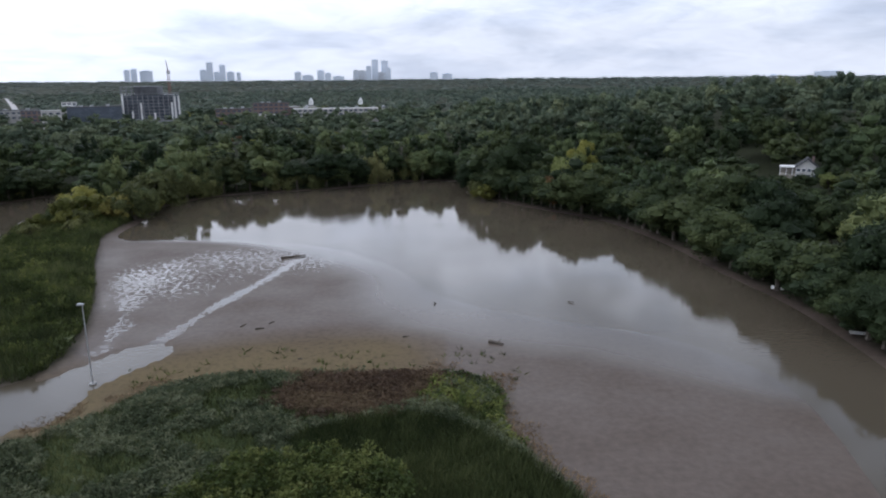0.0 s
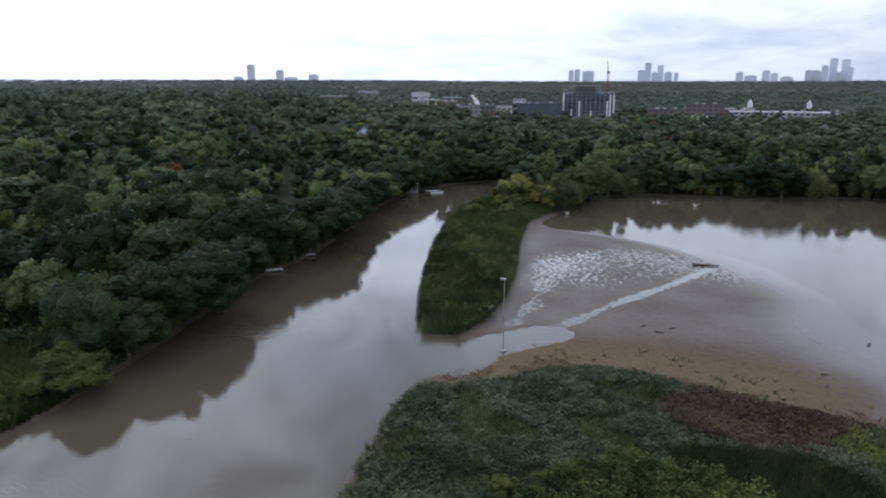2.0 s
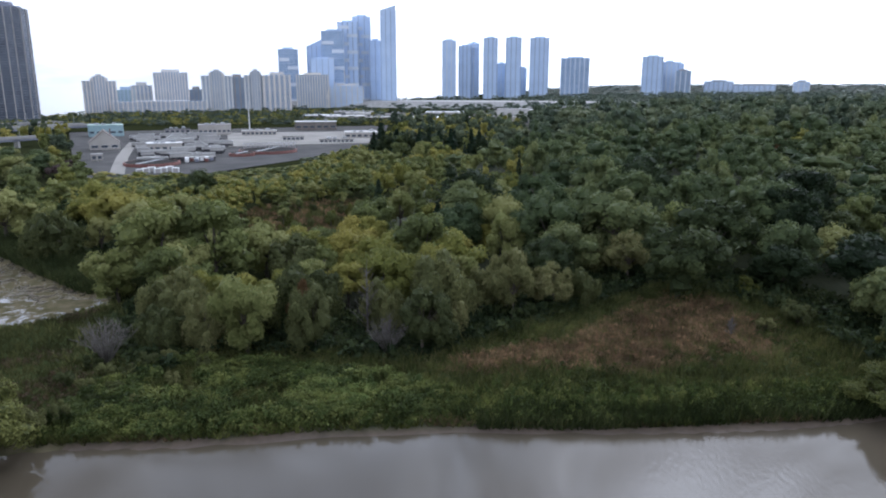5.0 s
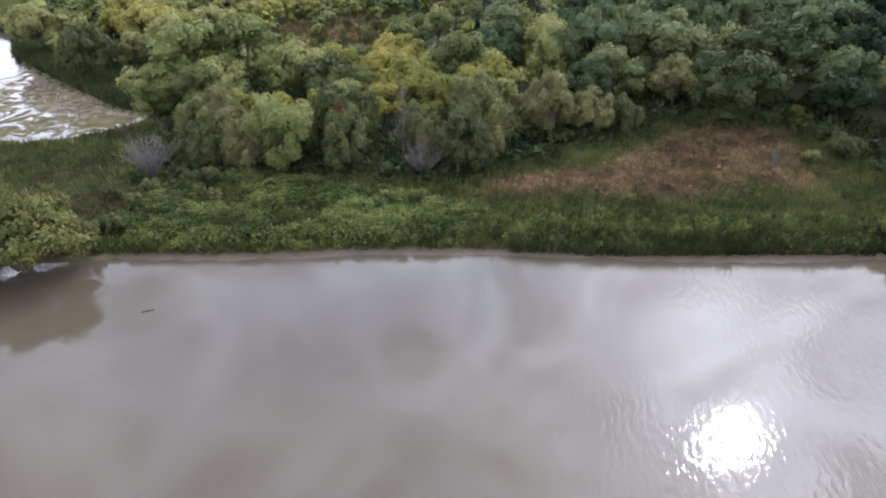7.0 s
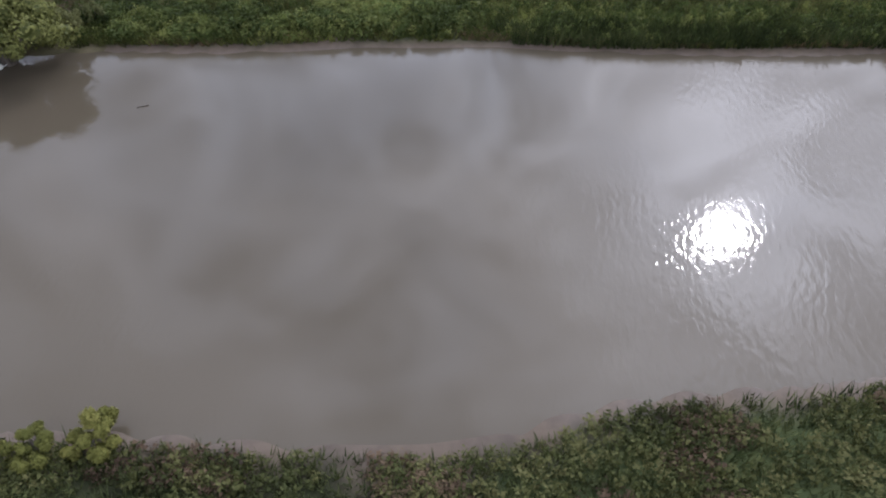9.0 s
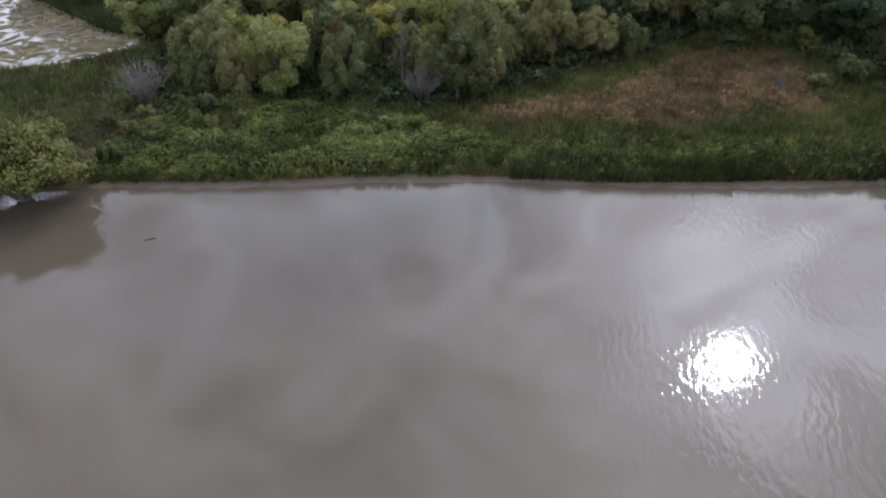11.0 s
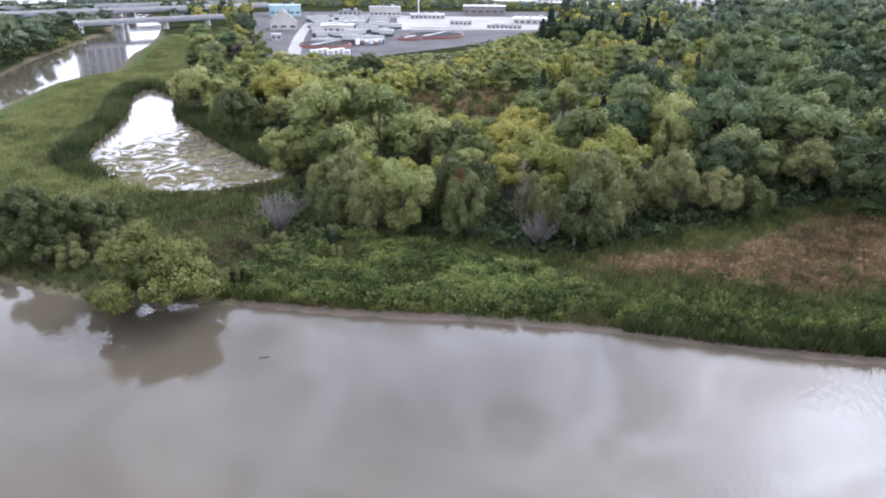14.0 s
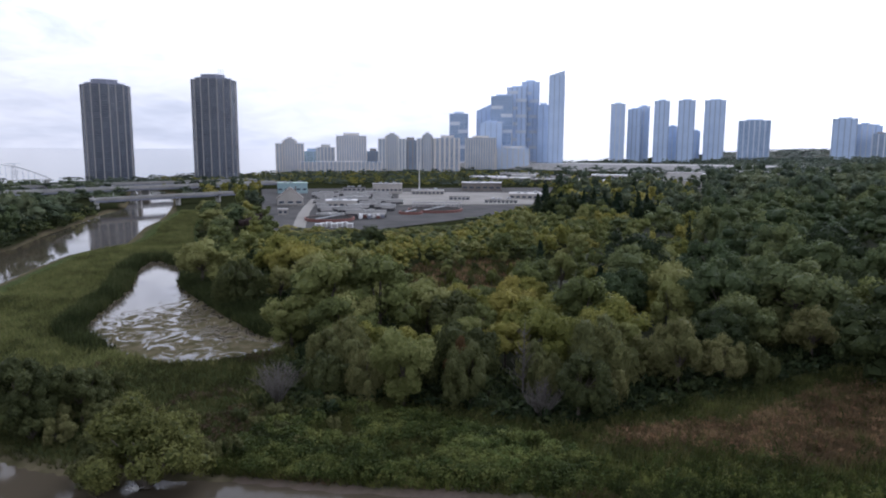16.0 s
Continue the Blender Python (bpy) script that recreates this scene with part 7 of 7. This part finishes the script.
def bare_shrub(x, y, h, r, seed, label):
    rng = random.Random(seed)
    ob = thing("bare_shrub", Matrix.Translation((x, y, ground_z(x, y))), label, "shrub")
    for k in range(44):
        a, out = rng.uniform(0, math.tau), r * math.sqrt(rng.random())
        way = Vector((math.cos(a), math.sin(a), 0))
        tip = way * out + Vector((0, 0, h * rng.uniform(0.7, 1.0) * (1 - 0.35 * (out / r) ** 2)))
        knee = way * out * 0.45 + Vector((rng.uniform(-0.3, 0.3), rng.uniform(-0.3, 0.3), tip.z * 0.5))
        bm = bmesh.new()
        tube(bm, (way * 0.3 - Vector((0, 0, 0.3)), knee, tip), (0.11, 0.07, 0.02), 4)
        for _ in range(9):
            s = knee.lerp(tip, rng.uniform(0.0, 0.95))
            tube(bm, (s, s + Vector((rng.uniform(-1, 1), rng.uniform(-1, 1), rng.uniform(0.1, 1.2))) * r * 0.26), (0.045, 0.015), 3)
        part("stem", bm, BARE, ob)


bare_shrub(-97, -70, 8.0, 5.0, 1, "bare grey leafless shrub with many fine stems in the marsh")
bare_shrub(-109, -26, 7.0, 3.6, 6, "bare grey thicket at the foot of a willow")
bare_tree(-124, 33, 4.2, 1.2, 5, "short dead trunk standing in the tan meadow", 0.3)
bare_tree(-115, -31, 15.5, 3.4, 2, "dead tree with bare grey branches among willows", 0.2)
bare_tree(-19, 315, 19.0, 4.2, 4, "pale dead tree standing by the far shore", 0.3)


def dock(x, y, turn, w, d, label):
    ob = thing("dock", Matrix.Translation((x, y, 0)) @ Matrix.Rotation(radians(turn), 4, "Z"), label, "dock")
    n = max(4, round(w / 0.5))
    first = None
    for k in range(n):
        px = -w / 2 + (k + 0.5) * w / n
        if first is None:
            first = part("plank", boxes((-w / n * 0.46, w / n * 0.46, -d / 2, d / 2, 0.5, 0.58)), WHITE, ob)
            q = first
        else:
            q = new("plank", first.data)
            q.parent = ob
        q.location.x = px
    for sx in (-1, 1):
        for sy in (-1, 1):
            bm = bmesh.new()
            tube(bm, ((sx * w * 0.42, sy * d * 0.4, -1.5), (sx * w * 0.42, sy * d * 0.4, 0.9)), (0.09, 0.09), 6)
            part("post", bm, TIMBER, ob)


dock(-125.5, 113.5, 60, 4.2, 1.8, "small weathered white floating dock at the bank")
dock(-129.0, 129.5, 60, 2.4, 1.4, "tiny white dock at the wooded bank")
dock(-165, 238, 40, 6.0, 2.0, "white dock by the boathouse")
dock(73.5, 117, -20, 3.0, 1.6, "pale timber dock on the shore")
low_block("boathouse", "small weathered boathouse with a deck over the water", math.degrees(math.atan2(171, 232)), math.hypot(171, 232), 5, 4, 4.6, TIMBER, SLATE, 2, z=0.6, pitched=True, bays=2)
ob = thing("notice_board", Matrix.Translation((-134.5, 130.5, 0.6)) @ Matrix.Rotation(radians(50), 4, "Z"), "small white notice board on two posts at the bank", "sign")
part("board", boxes((-0.8, 0.8, -0.05, 0.05, 1.4, 2.8)), WHITE, ob)
for s in (-0.6, 0.6):
    part("post", boxes((s - 0.06, s + 0.06, -0.06, 0.06, -0.8, 1.4)), TIMBER, ob)


def rowing_boat(x, y, turn, length, label):
    ob = thing("moored_boat", Matrix.Translation((x, y, 0.02)) @ Matrix.Rotation(radians(turn), 4, "Z"), label, "boat")
    n, wide, bm, rings = 9, length * 0.17, bmesh.new(), []
    for k in range(n):
        f = k / (n - 1)
        w = wide * (math.sin(math.pi * min(1, 0.16 + 0.84 * f)) ** 0.6 if f < 1 else 0.04) + 0.02
        px, sheer = length * (f - 0.5), 0.55 + 0.25 * (2 * f - 1) ** 2
        rings.append([bm.verts.new(q) for q in ((px, -w, sheer), (px, -w * 0.75, 0.05), (px, 0, -0.12), (px, w * 0.75, 0.05), (px, w, sheer), (px, w * 0.86, sheer - 0.02), (px, 0, 0.1), (px, -w * 0.86, sheer - 0.02))])
    for a, b in zip(rings, rings[1:]):
        for k in range(8):
            bm.faces.new((a[k], b[k], b[(k + 1) % 8], a[(k + 1) % 8]))
    bm.faces.new(rings[0]), bm.faces.new(rings[-1][::-1])
    part("hull", bm, WHITE, ob)
    for f in (-0.2, 0.1, 0.3):
        part("thwart", boxes((length * f - 0.12, length * f + 0.12, -wide * 0.8, wide * 0.8, 0.36, 0.42)), TIMBER, ob)
    return ob


rowing_boat(-161, 236, 60, 5.5, "small white boat moored beside the boathouse dock")
rowing_boat(61.2, 215.5, 75, 4.6, "small white boat lying under the wooded shore")
rowing_boat(72.5, 144.5, -35, 3.6, "pale upturned-looking skiff drawn up on the mud shore")


def snag(x, y, r, seed, label):
    """Bleached branches of a fallen tree standing out of the water."""
    rng = random.Random(seed)
    ob = thing("bleached_snag", Matrix.Translation((x, y, -0.1)), label, "snag")
    for k in range(11):
        a = math.tau * k / 11 + rng.uniform(-0.3, 0.3)
        q = r * rng.uniform(0.5, 1.0)
        tip = Vector((math.cos(a) * q, math.sin(a) * q, r * rng.uniform(0.2, 1.1)))
        bm = bmesh.new()
        tube(bm, ((0, 0, -0.2), tip * 0.5 + Vector((0, 0, 0.25)), tip), (0.2, 0.13, 0.04), 5)
        tube(bm, (tip * 0.6 + Vector((0, 0, 0.15)), tip + Vector((rng.uniform(-0.8, 0.8), rng.uniform(-0.8, 0.8), 0.4))), (0.09, 0.03), 4)
        part("limb", bm, BLEACHED, ob)


snag(-130, 214, 3.0, 2, "bleached white fallen branches in the river beside the reeds")
for px, py, r, seed in ((-65.5, -70, 0.8, 8), (-64, 262, 1.1, 5), (-97, 222, 0.9, 6)):
    snag(px, py, r, seed, "small bleached branch sticking out of the shallow water")
